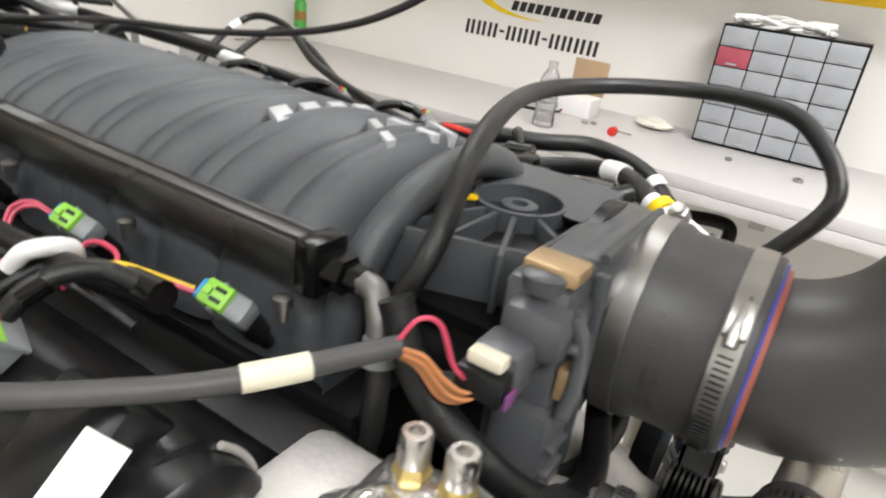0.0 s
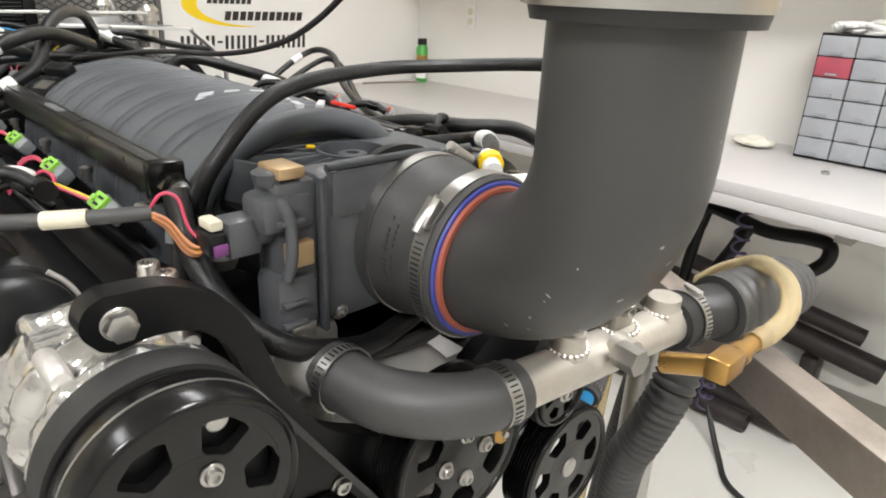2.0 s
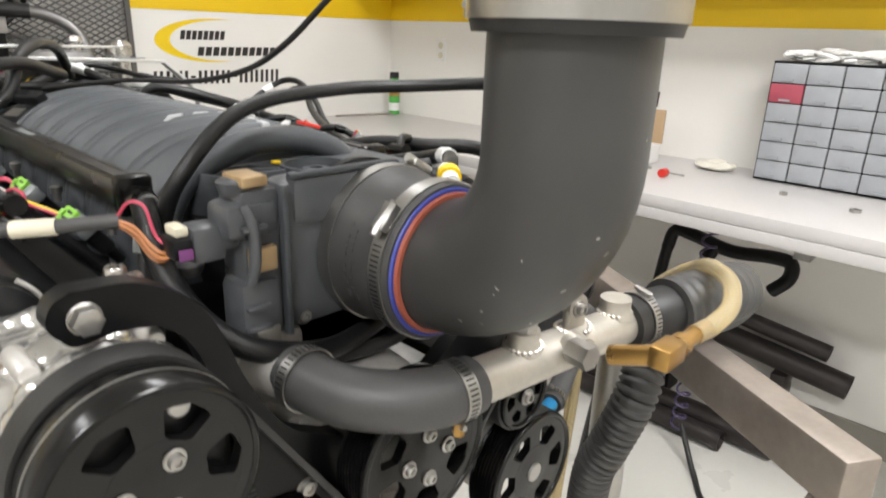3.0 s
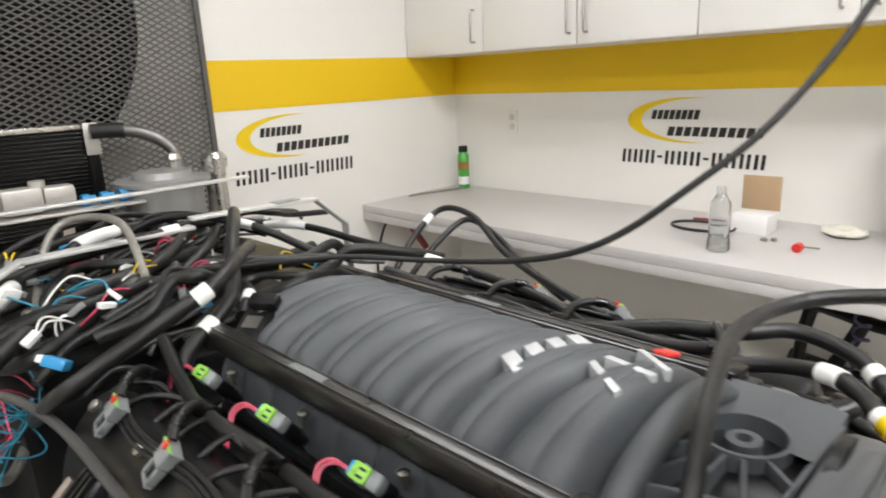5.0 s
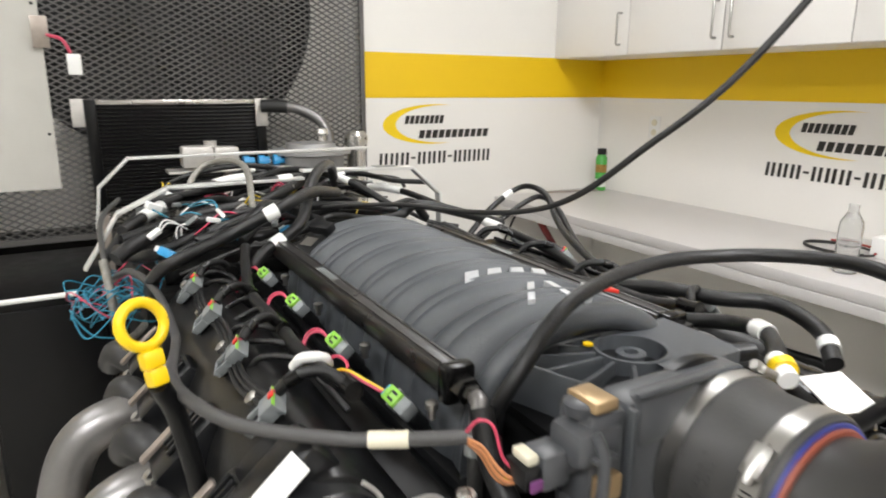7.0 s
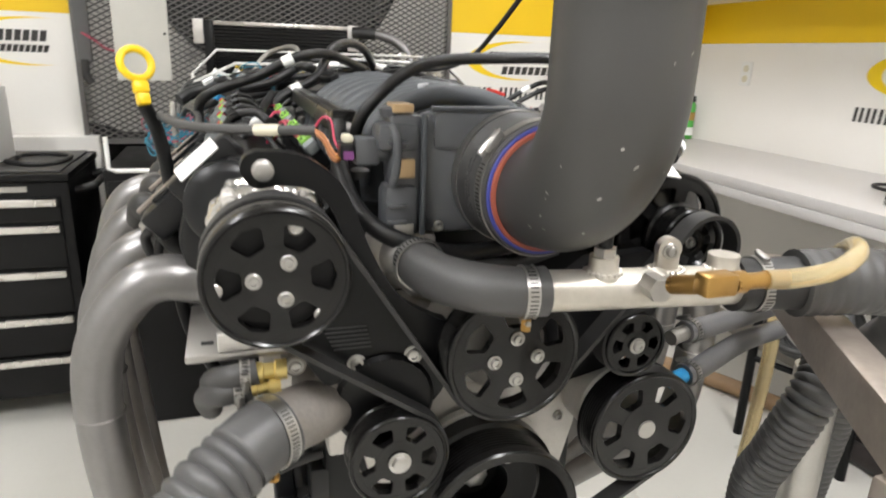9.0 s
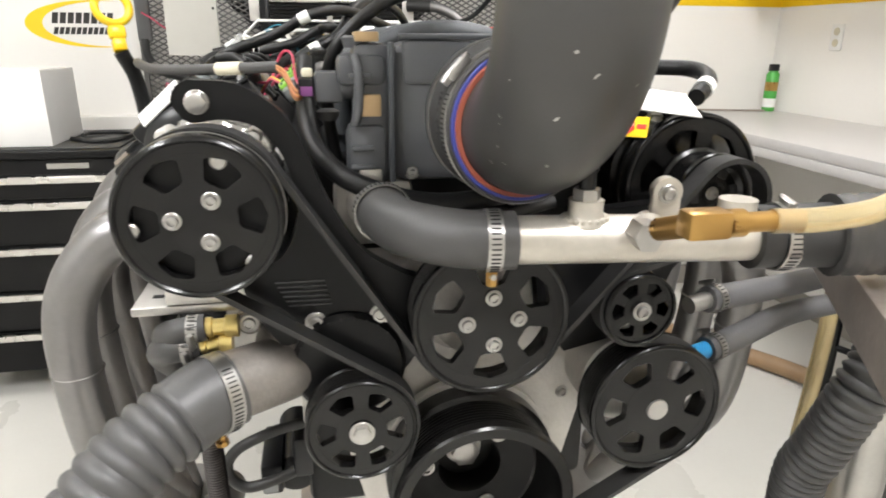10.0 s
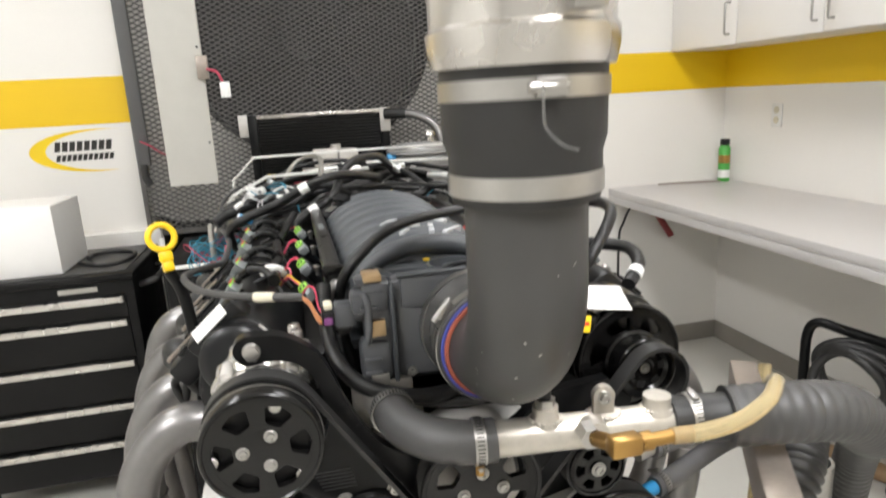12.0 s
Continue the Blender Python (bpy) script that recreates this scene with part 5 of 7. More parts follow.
part("hose", pipe([(-0.246, 0.215, 0.939), (-0.278, 0.190, 0.922), (-0.306, 0.165, 0.892), (-0.328, 0.142, 0.845), (-0.345, 0.125, 0.78), (-0.35, 0.12, 0.6), (-0.36, 0.16, 0.3), (-0.42, 0.3, 0.05)], 0.0305, seg=28, wave=0.0020, pitch=0.0125), HOSE_DARK, ch)
cl = clamp((0, 0, 0), 0.0320, "X", ch, 0.012, 275, way=-1)
cl.matrix_local = Matrix.Translation((-0.221, 0.2330, 0.9455)) @ Matrix.Rotation(radians(35), 4, "Z")
rod = thing("threaded_rod", "steel threaded support rod under the engine", "rod", "support rods")
part("rod", pipe([(-0.248, 0.31, 0.91), (-0.235, 0.31, 0.35)], 0.0095, seg=14, curved=False, wave=0.0009, pitch=0.003), PIPE_DARK, rod)
part("base", turned([(0, 0.05), (0.012, 0.05), (0.014, 0.02), (0.35, 0.02)], (-0.235, 0.31, 0.0), "Z", 24), BARE_STEEL, rod)
rod2 = thing("threaded_rod", "steel threaded support rod with hex nut", "rod", "support rods")
part("rod", pipe([(0.085, 0.40, 0.86), (0.085, 0.40, 0.30)], 0.0095, seg=14, curved=False, wave=0.0009, pitch=0.003), BARE_STEEL, rod2)
part("nut", turned([(0, 0.018), (0.02, 0.018)], (0.085, 0.40, 0.775), "Z", 6), STEEL, rod2)
part("base", turned([(0, 0.05), (0.012, 0.05), (0.014, 0.02), (0.30, 0.02)], (0.085, 0.40, 0.0), "Z", 24), BARE_STEEL, rod2)
starter = thing("starter_motor", "black starter motor with steel terminal studs below the block", "starter motor")
part("case", turned([(0, 0.018), (0.003, 0.024), (0.11, 0.024), (0.115, 0.018)], (-0.176, 0.40, 0.735), "Y", 24), BLACK_SATIN, starter)
part("solenoid", box(-0.214, -0.190, 0.385, 0.47, 0.722, 0.760, 0.004), PLASTIC, starter, "black solenoid housing")
part("solenoid_cap", box(-0.212, -0.196, 0.380, 0.3848, 0.728, 0.748, 0.0015), GREY_PL, starter, "grey solenoid cap")
for sx, sz in ((-0.176, 0.776), (-0.176, 0.796)):
    part("terminal_stud", turned([(0, 0.0065), (0.007, 0.0065), (0.0075, 0.004), (0.018, 0.004)], (sx, 0.372, sz), "X", 6), STEEL, starter, "steel terminal stud")
part("terminal_block", box(-0.176, -0.150, 0.362, 0.40, 0.758, 0.806, 0.004), PLASTIC, starter)
cable = thing("power_cable", "black cable loop below the engine", "cable")
part("cable", pipe([(-0.160, 0.372, 0.822), (-0.195, 0.37, 0.815), (-0.234, 0.37, 0.797), (-0.246, 0.37, 0.772), (-0.229, 0.368, 0.750), (-0.195, 0.366, 0.757), (-0.160, 0.372, 0.768)], 0.006, seg=14), RUBBER, cable)

# ---- upper coolant crossover ----
AY, AZ = 0.150, 1.083
elbow = thing("coolant_hose", "smooth black rubber elbow hose with clamps", "hose", "coolant hoses")
part("hose", pipe([(-0.083, 0.272, 1.084), (-0.081, 0.245, 1.083), (-0.072, 0.218, 1.082), (-0.053, 0.194, 1.082), (-0.030, 0.181, 1.081), (-0.012, 0.178, 1.080), (0.004, 0.1765, 1.080)], 0.0214, seg=28), RUBBER_GREY, elbow)
CROSS = Matrix.Translation((0.0, 0.177, 1.080)) @ Matrix.Rotation(radians(-7), 4, "Z") @ Matrix.Translation((0.0, -AY, -AZ))
clamp((-0.012, AY, AZ), 0.0218, "X", elbow, 0.011, 262, way=-1).matrix_local = CROSS
part("clamp_screw", turned([(0, 0.0045), (0.012, 0.0045)], (-0.013, 0.172, 1.048), "Z", 6), BRASS, elbow, "brass clamp screw")
c2 = clamp((0, 0, 0), 0.0228, "Y", elbow, 0.010, 330)
c2.matrix_local = Matrix.Translation((-0.0824, 0.258, 1.0835)) @ Matrix.Rotation(radians(4), 4, "Z")
cross = thing("coolant_crossover", "dull aluminium coolant crossover tube with welded bungs", "coolant tube")
cross.matrix_world = CROSS
part("tube", turned([(0, 0.0165), (0, 0.0178), (0.208, 0.0178), (0.208, 0.0165)], (-0.004, AY, AZ), "X", 40, True), ALU_TUBE, cross)
for bx, br, bh in ((0.055, 0.0125, 0.030), (0.168, 0.0135, 0.029)):
    bo = part("bung", turned([(0.012, br + 0.003), (0.018, br + 0.001), (0.02, br), (bh, br), (bh, br * 0.6)], (bx, AY, AZ), "Z", 28), ALU_TUBE, cross, "welded aluminium bung")
b = bmesh.new()
cube(b, 0.102, 0.124, AY - 0.004, AY + 0.004, AZ + 0.014, AZ + 0.036, 0.003)
lathe(b, [(-0.004, 0.0108), (0.004, 0.0108)], (0.113, AY, AZ + 0.035), "Y", 24)
part("lug", b, ALU_TUBE, cross, "rounded aluminium lug")
part("bolt", hexbolt(bmesh.new(), 0.113, AY - 0.004, AZ + 0.034, 0.0052, 0.006), STEEL, cross)
random.seed(9)
for bx in (0.055, 0.113, 0.168):
    b = bmesh.new()
    for k in range(20):
        u = 2 * math.pi * k / 20
        bmesh.ops.create_icosphere(b, subdivisions=1, radius=0.0028, matrix=Matrix.Translation((bx + 0.0155 * math.cos(u), AY + 0.0125 * math.sin(u), AZ + 0.0165 - 5.5 * (0.0125 * math.sin(u)) ** 2)))
    part("weld_bead", b, ALU_TUBE, cross, "rippled weld bead")
b = bmesh.new()
lathe(b, [(0, 0.014), (-0.012, 0.012), (-0.016, 0.012)], (0.098, AY - 0.010, AZ + 0.008), "Y", 24)
part("side_bung", b, ALU_TUBE, cross)
part("hex_nipple", turned([(0, 0.0105), (-0.02, 0.0105)], (0.088, 0.130, AZ + 0.012), "Y", 6), STEEL, cross, "steel hex nipple")
snd = thing("temperature_sender", "black and steel temperature sender in the bung", "sensor")
snd.matrix_world = CROSS
part("hex", turned([(0.03, 0.010), (0.038, 0.010)], (0.055, AY, AZ), "Z", 6), STEEL, snd)
part("stem", turned([(0.038, 0.006), (0.05, 0.006), (0.051, 0.0075), (0.066, 0.0075), (0.067, 0.005), (0.085, 0.005)], (0.055, AY, AZ), "Z", 14), PLASTIC, snd)
el = thing("brass_elbow", "tarnished brass elbow fitting with hose barb", "fitting")
el.location = (-0.008, -0.003, 0.005)
part("nipple", pipe([(0.086, 0.112, 1.099), (0.088, 0.082, 1.110)], 0.0075, curved=False, seg=16), BRASS, el)
part("elbow_block", box(0.078, 0.106, 0.066, 0.0825, 1.1045, 1.1215, 0.003), BRASS, el)
part("barb", turned([(0, 0.0085), (0.010, 0.0085), (0.011, 0.0062), (0.03, 0.0062), (0.031, 0.0070), (0.048, 0.0062)], (0.106, 0.0745, 1.1125), "X", 16), BRASS, el)
vh = thing("vinyl_hose", "yellowed translucent vinyl hose on brass barb", "hose")
part("hose", pipe([(0.128, 0.0715, 1.1175), (0.156, 0.069, 1.1175), (0.196, 0.072, 1.120), (0.236, 0.088, 1.1245), (0.262, 0.110, 1.124), (0.280, 0.130, 1.118), (0.302, 0.164, 1.094), (0.325, 0.195, 1.064)], 0.0075, seg=16), CLEAR_TUBE, vh)
rh = thing("coolant_hose", "large black ribbed rubber hose bending down to the floor", "hose", "coolant hoses")
part("cuff", pipe([CROSS @ Vector((0.180, AY, AZ)), CROSS @ Vector((0.206, AY, AZ)), (0.225, 0.141, 1.083), (0.262, 0.129, 1.085)], 0.0240, seg=28), RUBBER, rh)
clamp((0.203, AY, AZ), 0.0243, "X", rh, 0.012, 100).matrix_local = CROSS
part("hose", pipe([(0.232, 0.138, 1.0835), (0.296, 0.121, 1.086), (0.361, 0.126, 1.071), (0.433, 0.163, 1.020), (0.515, 0.225, 0.965), (0.60, 0.31, 0.90), (0.66, 0.38, 0.80), (0.68, 0.42, 0.60), (0.68, 0.45, 0.30), (0.68, 0.46, 0.04)], 0.0295, seg=24, wave=0.0010, pitch=0.012), RUBBER_GREY, rh)
fh = thing("flex_hose", "black corrugated hose hanging to the floor", "hose")
part("hose", pipe([(0.50, 0.31, 0.955), (0.455, 0.268, 0.945), (0.418, 0.235, 0.920), (0.393, 0.230, 0.880), (0.382, 0.252, 0.80), (0.380, 0.268, 0.749), (0.395, 0.28, 0.62), (0.42, 0.29, 0.3), (0.45, 0.30, 0.04)], 0.0255, seg=22, wave=0.0030, pitch=0.0105), RUBBER_GREY, fh)
for pts, lab in (([(0.222, 0.255, 0.985), (0.25, 0.264, 0.983), (0.344, 0.30, 0.974), (0.435, 0.335, 0.967)], "a"), ([(0.224, 0.248, 0.936), (0.25, 0.256, 0.937), (0.345, 0.295, 0.942), (0.445, 0.335, 0.931)], "b")):
    hh = thing("heater_hose", "grey rubber pump hose with clamp", "hose", "pump hoses")
    part("hose", pipe(pts, 0.0125, seg=16), HOSE_GREY, hh)
    part("fitting", pipe([Vector(pts[0]) + Vector((-0.022, -0.006, -0.002)), Vector(pts[0]) + Vector((0.004, 0.001, 0))], 0.0085, curved=False, seg=12), STEEL if lab == "a" else CYAN_PL, hh, "fitting")
    cc = clamp((0, 0, 0), 0.0128, "X", hh, 0.009, 60)
    cc.matrix_local = Matrix.Translation(Vector(pts[0]).lerp(Vector(pts[1]), 0.35)) @ Matrix.Rotation(radians(24), 4, "Z")
cv = thing("vinyl_hose", "yellowed vinyl drain hose hanging behind the frame", "hose")
part("hose", pipe([(0.50, 0.40, 0.99), (0.485, 0.38, 0.93), (0.465, 0.36, 0.85), (0.46, 0.37, 0.6), (0.48, 0.4, 0.3), (0.50, 0.42, 0.05)], 0.0095, seg=12), CLEAR_TUBE, cv)

# ---- looms over the engine ----
def loom(name, pts, r, label, material=LOOM, tapes=(), category="cable", tape_mat=WHITE_PL):
    """A cable or taped loom; tapes are (point index, length) wraps."""
    o = thing(name, label, category)
    part("sleeve", pipe(pts, r, seg=10), material, o)
    sp = spline(pts, 8)
    for idx, ln in tapes:
        c, ln = int(idx * 8), max(1, ln - 1)
        seg_pts = sp[max(0, c - ln):c + ln + 1]
        if len(seg_pts) > 1:
            part("tape", pipe(seg_pts, r * 1.18, curved=False, seg=12), tape_mat, o, "pale tape wrap")
    return o


loom("arch_loom", [(-0.110, 0.40, 1.08), (-0.118, 0.392, 1.13), (-0.120, 0.384, 1.178), (-0.104, 0.374, 1.218), (-0.044, 0.389, 1.258), (0.063, 0.412, 1.267), (0.148, 0.392, 1.269), (0.186, 0.338, 1.274), (0.180, 0.285, 1.277), (0.160, 0.244, 1.270), (0.122, 0.214, 1.238), (0.104, 0.235, 1.198), (0.108, 0.275, 1.15)], 0.0064, "black convoluted loom arching over the throttle body", LOOM)
loom("overhead_cable", [(-0.10, 1.25, 1.19), (-0.02, 1.08, 1.215), (0.06, 0.93, 1.238), (0.105, 0.80, 1.245), (0.108, 0.66, 1.268), (0.104, 0.56, 1.302), (0.120, 0.485, 1.358), (0.165, 0.42, 1.43), (0.24, 0.36, 1.56), (0.45, 0.25, 1.9), (0.6, 0.2, TOP)], 0.0035, "thin black cable hanging down to the engine", RUBBER)
loom("throttle_harness", [(-0.30, 1.42, 1.20), (-0.335, 1.34, 1.18), (-0.342, 1.24, 1.152), (-0.337, 1.135, 1.124), (-0.314, 1.01, 1.160), (-0.292, 0.91, 1.155), (-0.290, 0.764, 1.152), (-0.300, 0.666, 1.168), (-0.314, 0.573, 1.183), (-0.312, 0.503, 1.192), (-0.287, 0.453, 1.188), (-0.243, 0.407, 1.189), (-0.212, 0.382, 1.191), (-0.161, 0.352, 1.194)], 0.0050, "grey sleeved harness with cream tape to throttle plug", RUBBER_GREY, [(12.2, 3)], tape_mat=TAPE)
for k, mt in enumerate((ORANGE, BROWN_WIRE, ORANGE, YELLOW_WIRE, BROWN_WIRE, ORANGE, PINK)):
    dx, up = 0.0016 * (k % 3), 0.0013 * k
    if k < 6:
        pts = [(-0.163, 0.352 - dx, 1.191 + up * 0.6), (-0.156, 0.345 - dx, 1.184 + up), (-0.150, 0.336 - dx, 1.170 + up * 1.4), (-0.145, 0.328 - dx, 1.168 + up), (-0.141, 0.322 - dx, 1.175 + up)]
    else:
        pts = [(-0.163, 0.352, 1.197), (-0.156, 0.347, 1.207), (-0.149, 0.340, 1.204), (-0.147, 0.332, 1.186), (-0.142, 0.324, 1.178)]
    loom("plug_wire", pts, 0.0012, "thin coloured wire into the throttle plug", mt, category="wire")
loom("water_loom", [(-0.138, 0.372, 1.20), (-0.140, 0.350, 1.162), (-0.134, 0.312, 1.131), (-0.112, 0.286, 1.108), (-0.070, 0.280, 1.091), (-0.028, 0.287, 1.082), (0.03, 0.305, 1.082), (0.09, 0.32, 1.09)], 0.0088, "black convoluted loom curving under the throttle body", LOOM)
loom("water_loom", [(-0.09, 0.34, 1.09), (-0.05, 0.30, 1.072), (0.02, 0.287, 1.068), (0.08, 0.30, 1.075)], 0.006, "thin black cable under the throttle body", RUBBER)
# rear harness
HL = [
    ([(-0.285, 1.06, 1.10), (-0.294, 0.97, 1.145), (-0.278, 0.905, 1.188), (-0.190, 0.905, 1.223), (-0.125, 0.892, 1.256), (-0.06, 0.96, 1.262), (0.03, 1.10, 1.235)], 0.0088, [(3.75, 2)]),
    ([(-0.33, 1.05, 1.17), (-0.30, 1.07, 1.185), (-0.219, 1.145, 1.20), (-0.11, 1.20, 1.205), (0.02, 1.27, 1.20)], 0.012, []),
    ([(-0.31, 1.20, 1.18), (-0.237, 1.30, 1.20), (-0.16, 1.37, 1.21), (-0.087, 1.44, 1.22), (0.06, 1.50, 1.22)], 0.010, [(0.8, 3), (3.0, 4)]),
    ([(-0.32, 1.20, 1.15), (-0.295, 1.11, 1.155), (-0.250, 1.08, 1.172), (-0.139, 1.158, 1.197), (-0.043, 1.224, 1.218), (0.05, 1.34, 1.225), (0.15, 1.47, 1.215)], 0.010, []),
    ([(0.10, 1.30, 1.22), (0.050, 1.18, 1.272), (-0.010, 1.06, 1.285), (-0.055, 0.985, 1.268), (-0.088, 0.935, 1.222), (-0.148, 0.913, 1.190), (-0.170, 0.905, 1.165)], 0.0088, [(4.7, 2)]),
    ([(-0.20, 1.04, 1.20), (-0.08, 1.08, 1.22), (0.03, 1.05, 1.22), (0.11, 1.02, 1.21)], 0.007, []),
    ([(-0.28, 1.38, 1.19), (-0.15, 1.32, 1.22), (-0.02, 1.30, 1.235), (0.10, 1.36, 1.225), (0.24, 1.38, 1.19)], 0.0085, [(2.2, 2)]),
    ([(0.05, 1.40, 1.20), (0.238, 1.345, 1.195), (0.25, 1.10, 1.19), (0.257, 0.967, 1.185), (0.235, 0.75, 1.180), (0.205, 0.64, 1.165), (0.185, 0.60, 1.11)], 0.007, [(1.1, 3), (3.2, 2)]),
    ([(-0.26, 1.15, 1.15), (-0.10, 1.10, 1.17), (0.06, 1.14, 1.18), (0.2, 1.2, 1.18)], 0.011, []),
    ([(-0.20, 1.25, 1.16), (-0.10, 1.15, 1.20), (-0.03, 1.02, 1.205), (-0.07, 0.95, 1.19)], 0.0075, [(2.5, 2)]),
    ([(-0.30, 1.28, 1.14), (-0.18, 1.22, 1.18), (0.0, 1.22, 1.19), (0.14, 1.18, 1.17), (0.26, 1.14, 1.12)], 0.0095, []),
    ([(-0.10, 1.48, 1.17), (0.02, 1.40, 1.24), (0.10, 1.25, 1.235), (0.16, 1.12, 1.19)], 0.007, [(2.0, 2)]),
    ([(-0.34, 1.34, 1.10), (-0.24, 1.46, 1.18), (-0.06, 1.58, 1.20), (0.14, 1.60, 1.18)], 0.0095, []),
    ([(-0.24, 1.52, 1.12), (-0.20, 1.50, 1.21), (-0.08, 1.48, 1.245), (0.04, 1.50, 1.23), (0.16, 1.56, 1.16)], 0.006, []),
]
for pts, r, tp in HL:
    loom("rear_loom", pts, r, "black taped wiring loom behind the manifold", LOOM, tp, "wiring loom")
RL = [
    ([(0.30, 1.10, 1.12), (0.375, 1.12, 1.175), (0.45, 1.12, 1.213), (0.44, 1.03, 1.212), (0.37, 0.90, 1.182), (0.30, 0.76, 1.172), (0.26, 0.65, 1.165), (0.255, 0.55, 1.150), (0.25, 0.50, 1.10)], 0.0060, [(1.6, 1)]),
    ([(0.30, 1.06, 1.12), (0.36, 1.05, 1.17), (0.43, 1.04, 1.205), (0.415, 0.96, 1.195), (0.36, 0.85, 1.17), (0.31, 0.74, 1.15)], 0.0055, []),
    ([(0.20, 0.62, 1.17), (0.225, 0.54, 1.185), (0.245, 0.475, 1.188), (0.283, 0.43, 1.188), (0.270, 0.372, 1.180), (0.235, 0.335, 1.165)], 0.0088, [(4.6, 2)]),
    ([(0.16, 0.50, 1.17), (0.19, 0.43, 1.185), (0.175, 0.375, 1.198), (0.152, 0.345, 1.198), (0.125, 0.325, 1.195)], 0.0080, [(2.2, 3)]),
    ([(0.13, 0.47, 1.16), (0.165, 0.42, 1.17), (0.17, 0.36, 1.165), (0.165, 0.31, 1.15)], 0.007, []),
    ([(0.13, 0.44, 1.15), (0.15, 0.39, 1.155), (0.14, 0.33, 1.15), (0.17, 0.29, 1.14)], 0.008, []),
    ([(0.10, 0.40, 1.17), (0.13, 0.37, 1.175), (0.155, 0.36, 1.172)], 0.011, []),
]
for pts, r, tp in RL:
    loom("side_loom", pts, r, "black wiring loom with white tape beside the manifold", LOOM, tp, "wiring loom")
sn = thing("oil_sensor_plug", "clear plug with a yellow lock ring", "plug")
part("body", pipe([(0.128, 0.328, 1.196), (0.112, 0.305, 1.190)], 0.0085, curved=False, seg=14), WHITE_PL, sn)
part("lock_ring", pipe([(0.123, 0.320, 1.195), (0.118, 0.313, 1.193)], 0.0112, curved=False, seg=18), YELLOW_PL, sn, "bright yellow lock ring")
pc = thing("paper_card", "white instruction card with yellow label on alternator", "card")
b = box(-0.031, 0.031, -0.021, 0.021, -0.0006, 0.0006, 0, Matrix.Translation((0.180, 0.300, 1.165)) @ Matrix.Rotation(radians(-6), 4, "Z") @ Matrix.Rotation(radians(24), 4, "X") @ Matrix.Rotation(radians(8), 4, "Y"))
part("card", b, PAPER, pc, "", False)
b = box(-0.024, 0.016, -0.010, 0.010, -0.0006, 0.0006, 0, Matrix.Translation((0.138, 0.278, 1.146)) @ Matrix.Rotation(radians(-34), 4, "Z") @ Matrix.Rotation(radians(52), 4, "X"))
part("label", b, YELLOW_PL, pc, "yellow and red warning label", False)
LBL = Matrix.Translation((0.138, 0.278, 1.146)) @ Matrix.Rotation(radians(-34), 4, "Z") @ Matrix.Rotation(radians(52), 4, "X")
b = bmesh.new()
bmesh.ops.create_circle(b, cap_ends=True, segments=8, radius=0.0092, matrix=LBL @ Matrix.Translation((-0.004, 0, 0.0010)) @ Matrix.Rotation(radians(22.5), 4, "Z"))
part("stop_sign", b, RED, pc, "red octagon", False)
fc = bpy.data.curves.new("stop_word", "FONT")
fc.body, fc.size, fc.align_x, fc.align_y = "STOP", 0.0066, "CENTER", "CENTER"
fo = bpy.data.objects.new("stop_word", fc)
wm = bpy.data.meshes.new_from_object(fo)
bpy.data.objects.remove(fo)
wm.transform(LBL @ Matrix.Translation((-0.004, 0, 0.0016)))
wm.materials.append(PAPER)
new("stop_word", wm).parent = pc
part("label_bar", box(0.0065, 0.0145, -0.0022, 0.0022, 0.0008, 0.0013, 0, LBL), RED, pc, "red bar", False)

# map sensor block at the manifold's rear left corner
ms = thing("map_sensor", "black block sensor on the manifold's rear corner", "sensor")
m = Matrix.Translation((-0.085, 0.885, 1.197)) @ Matrix.Rotation(radians(30), 4, "Z") @ Matrix.Rotation(radians(-25), 4, "Y")
b = box(-0.030, 0.030, -0.018, 0.018, -0.012, 0.012, 0.004, m)
cube(b, 0.012, 0.030, -0.024, 0.012, 0.0125, 0.026, 0.003, m)
part("body", b, PLASTIC, ms)
part("label_plate", box(-0.014, 0.004, -0.010, 0.010, 0.0122, 0.0132, 0, m), STEEL, ms, "pale label")
# aluminium bars carrying looms
def bar(pts, w, t, label):
    o = thing("support_bar", label, "bar", "support bars")
    b = bmesh.new()
    for a, c in zip(pts, pts[1:]):
        a, c = Vector(a), Vector(c)
        d = c - a
        mm = d.to_track_quat("X", "Z").to_matrix().to_4x4()
        mm.translation = (a + c) / 2
        cube(b, -d.length / 2 - t / 2, d.length / 2 + t / 2, -w / 2, w / 2, -t / 2, t / 2, 0.001, mm)
    part("bar", b, BAR_ALU, o)
    return o


bar([(-0.339, 1.6, 1.112), (-0.328, 1.6, 1.20), (-0.265, 1.6, 1.261), (0.30, 1.6, 1.262)], 0.022, 0.006, "bent flat aluminium bar over the bellhousing")
bar([(-0.37, 1.3, 1.10), (-0.31, 1.3, 1.193), (-0.222, 1.3, 1.234), (0.03, 1.3, 1.236)], 0.026, 0.006, "bent flat aluminium bar carrying looms")
bar([(0.03, 1.29, 1.252), (0.118, 1.29, 1.25), (0.274, 1.29, 1.245), (0.343, 1.29, 1.184), (0.35, 1.29, 1.05)], 0.024, 0.006, "bent flat aluminium bar with tape patch")
tp = thing("tape_patch", "strip of grey tape on the bar", "tape")
part("strip", box(0.185, 0.235, 1.276, 1.304, 1.2515, 1.2525), GREY_PL, tp, "", False)
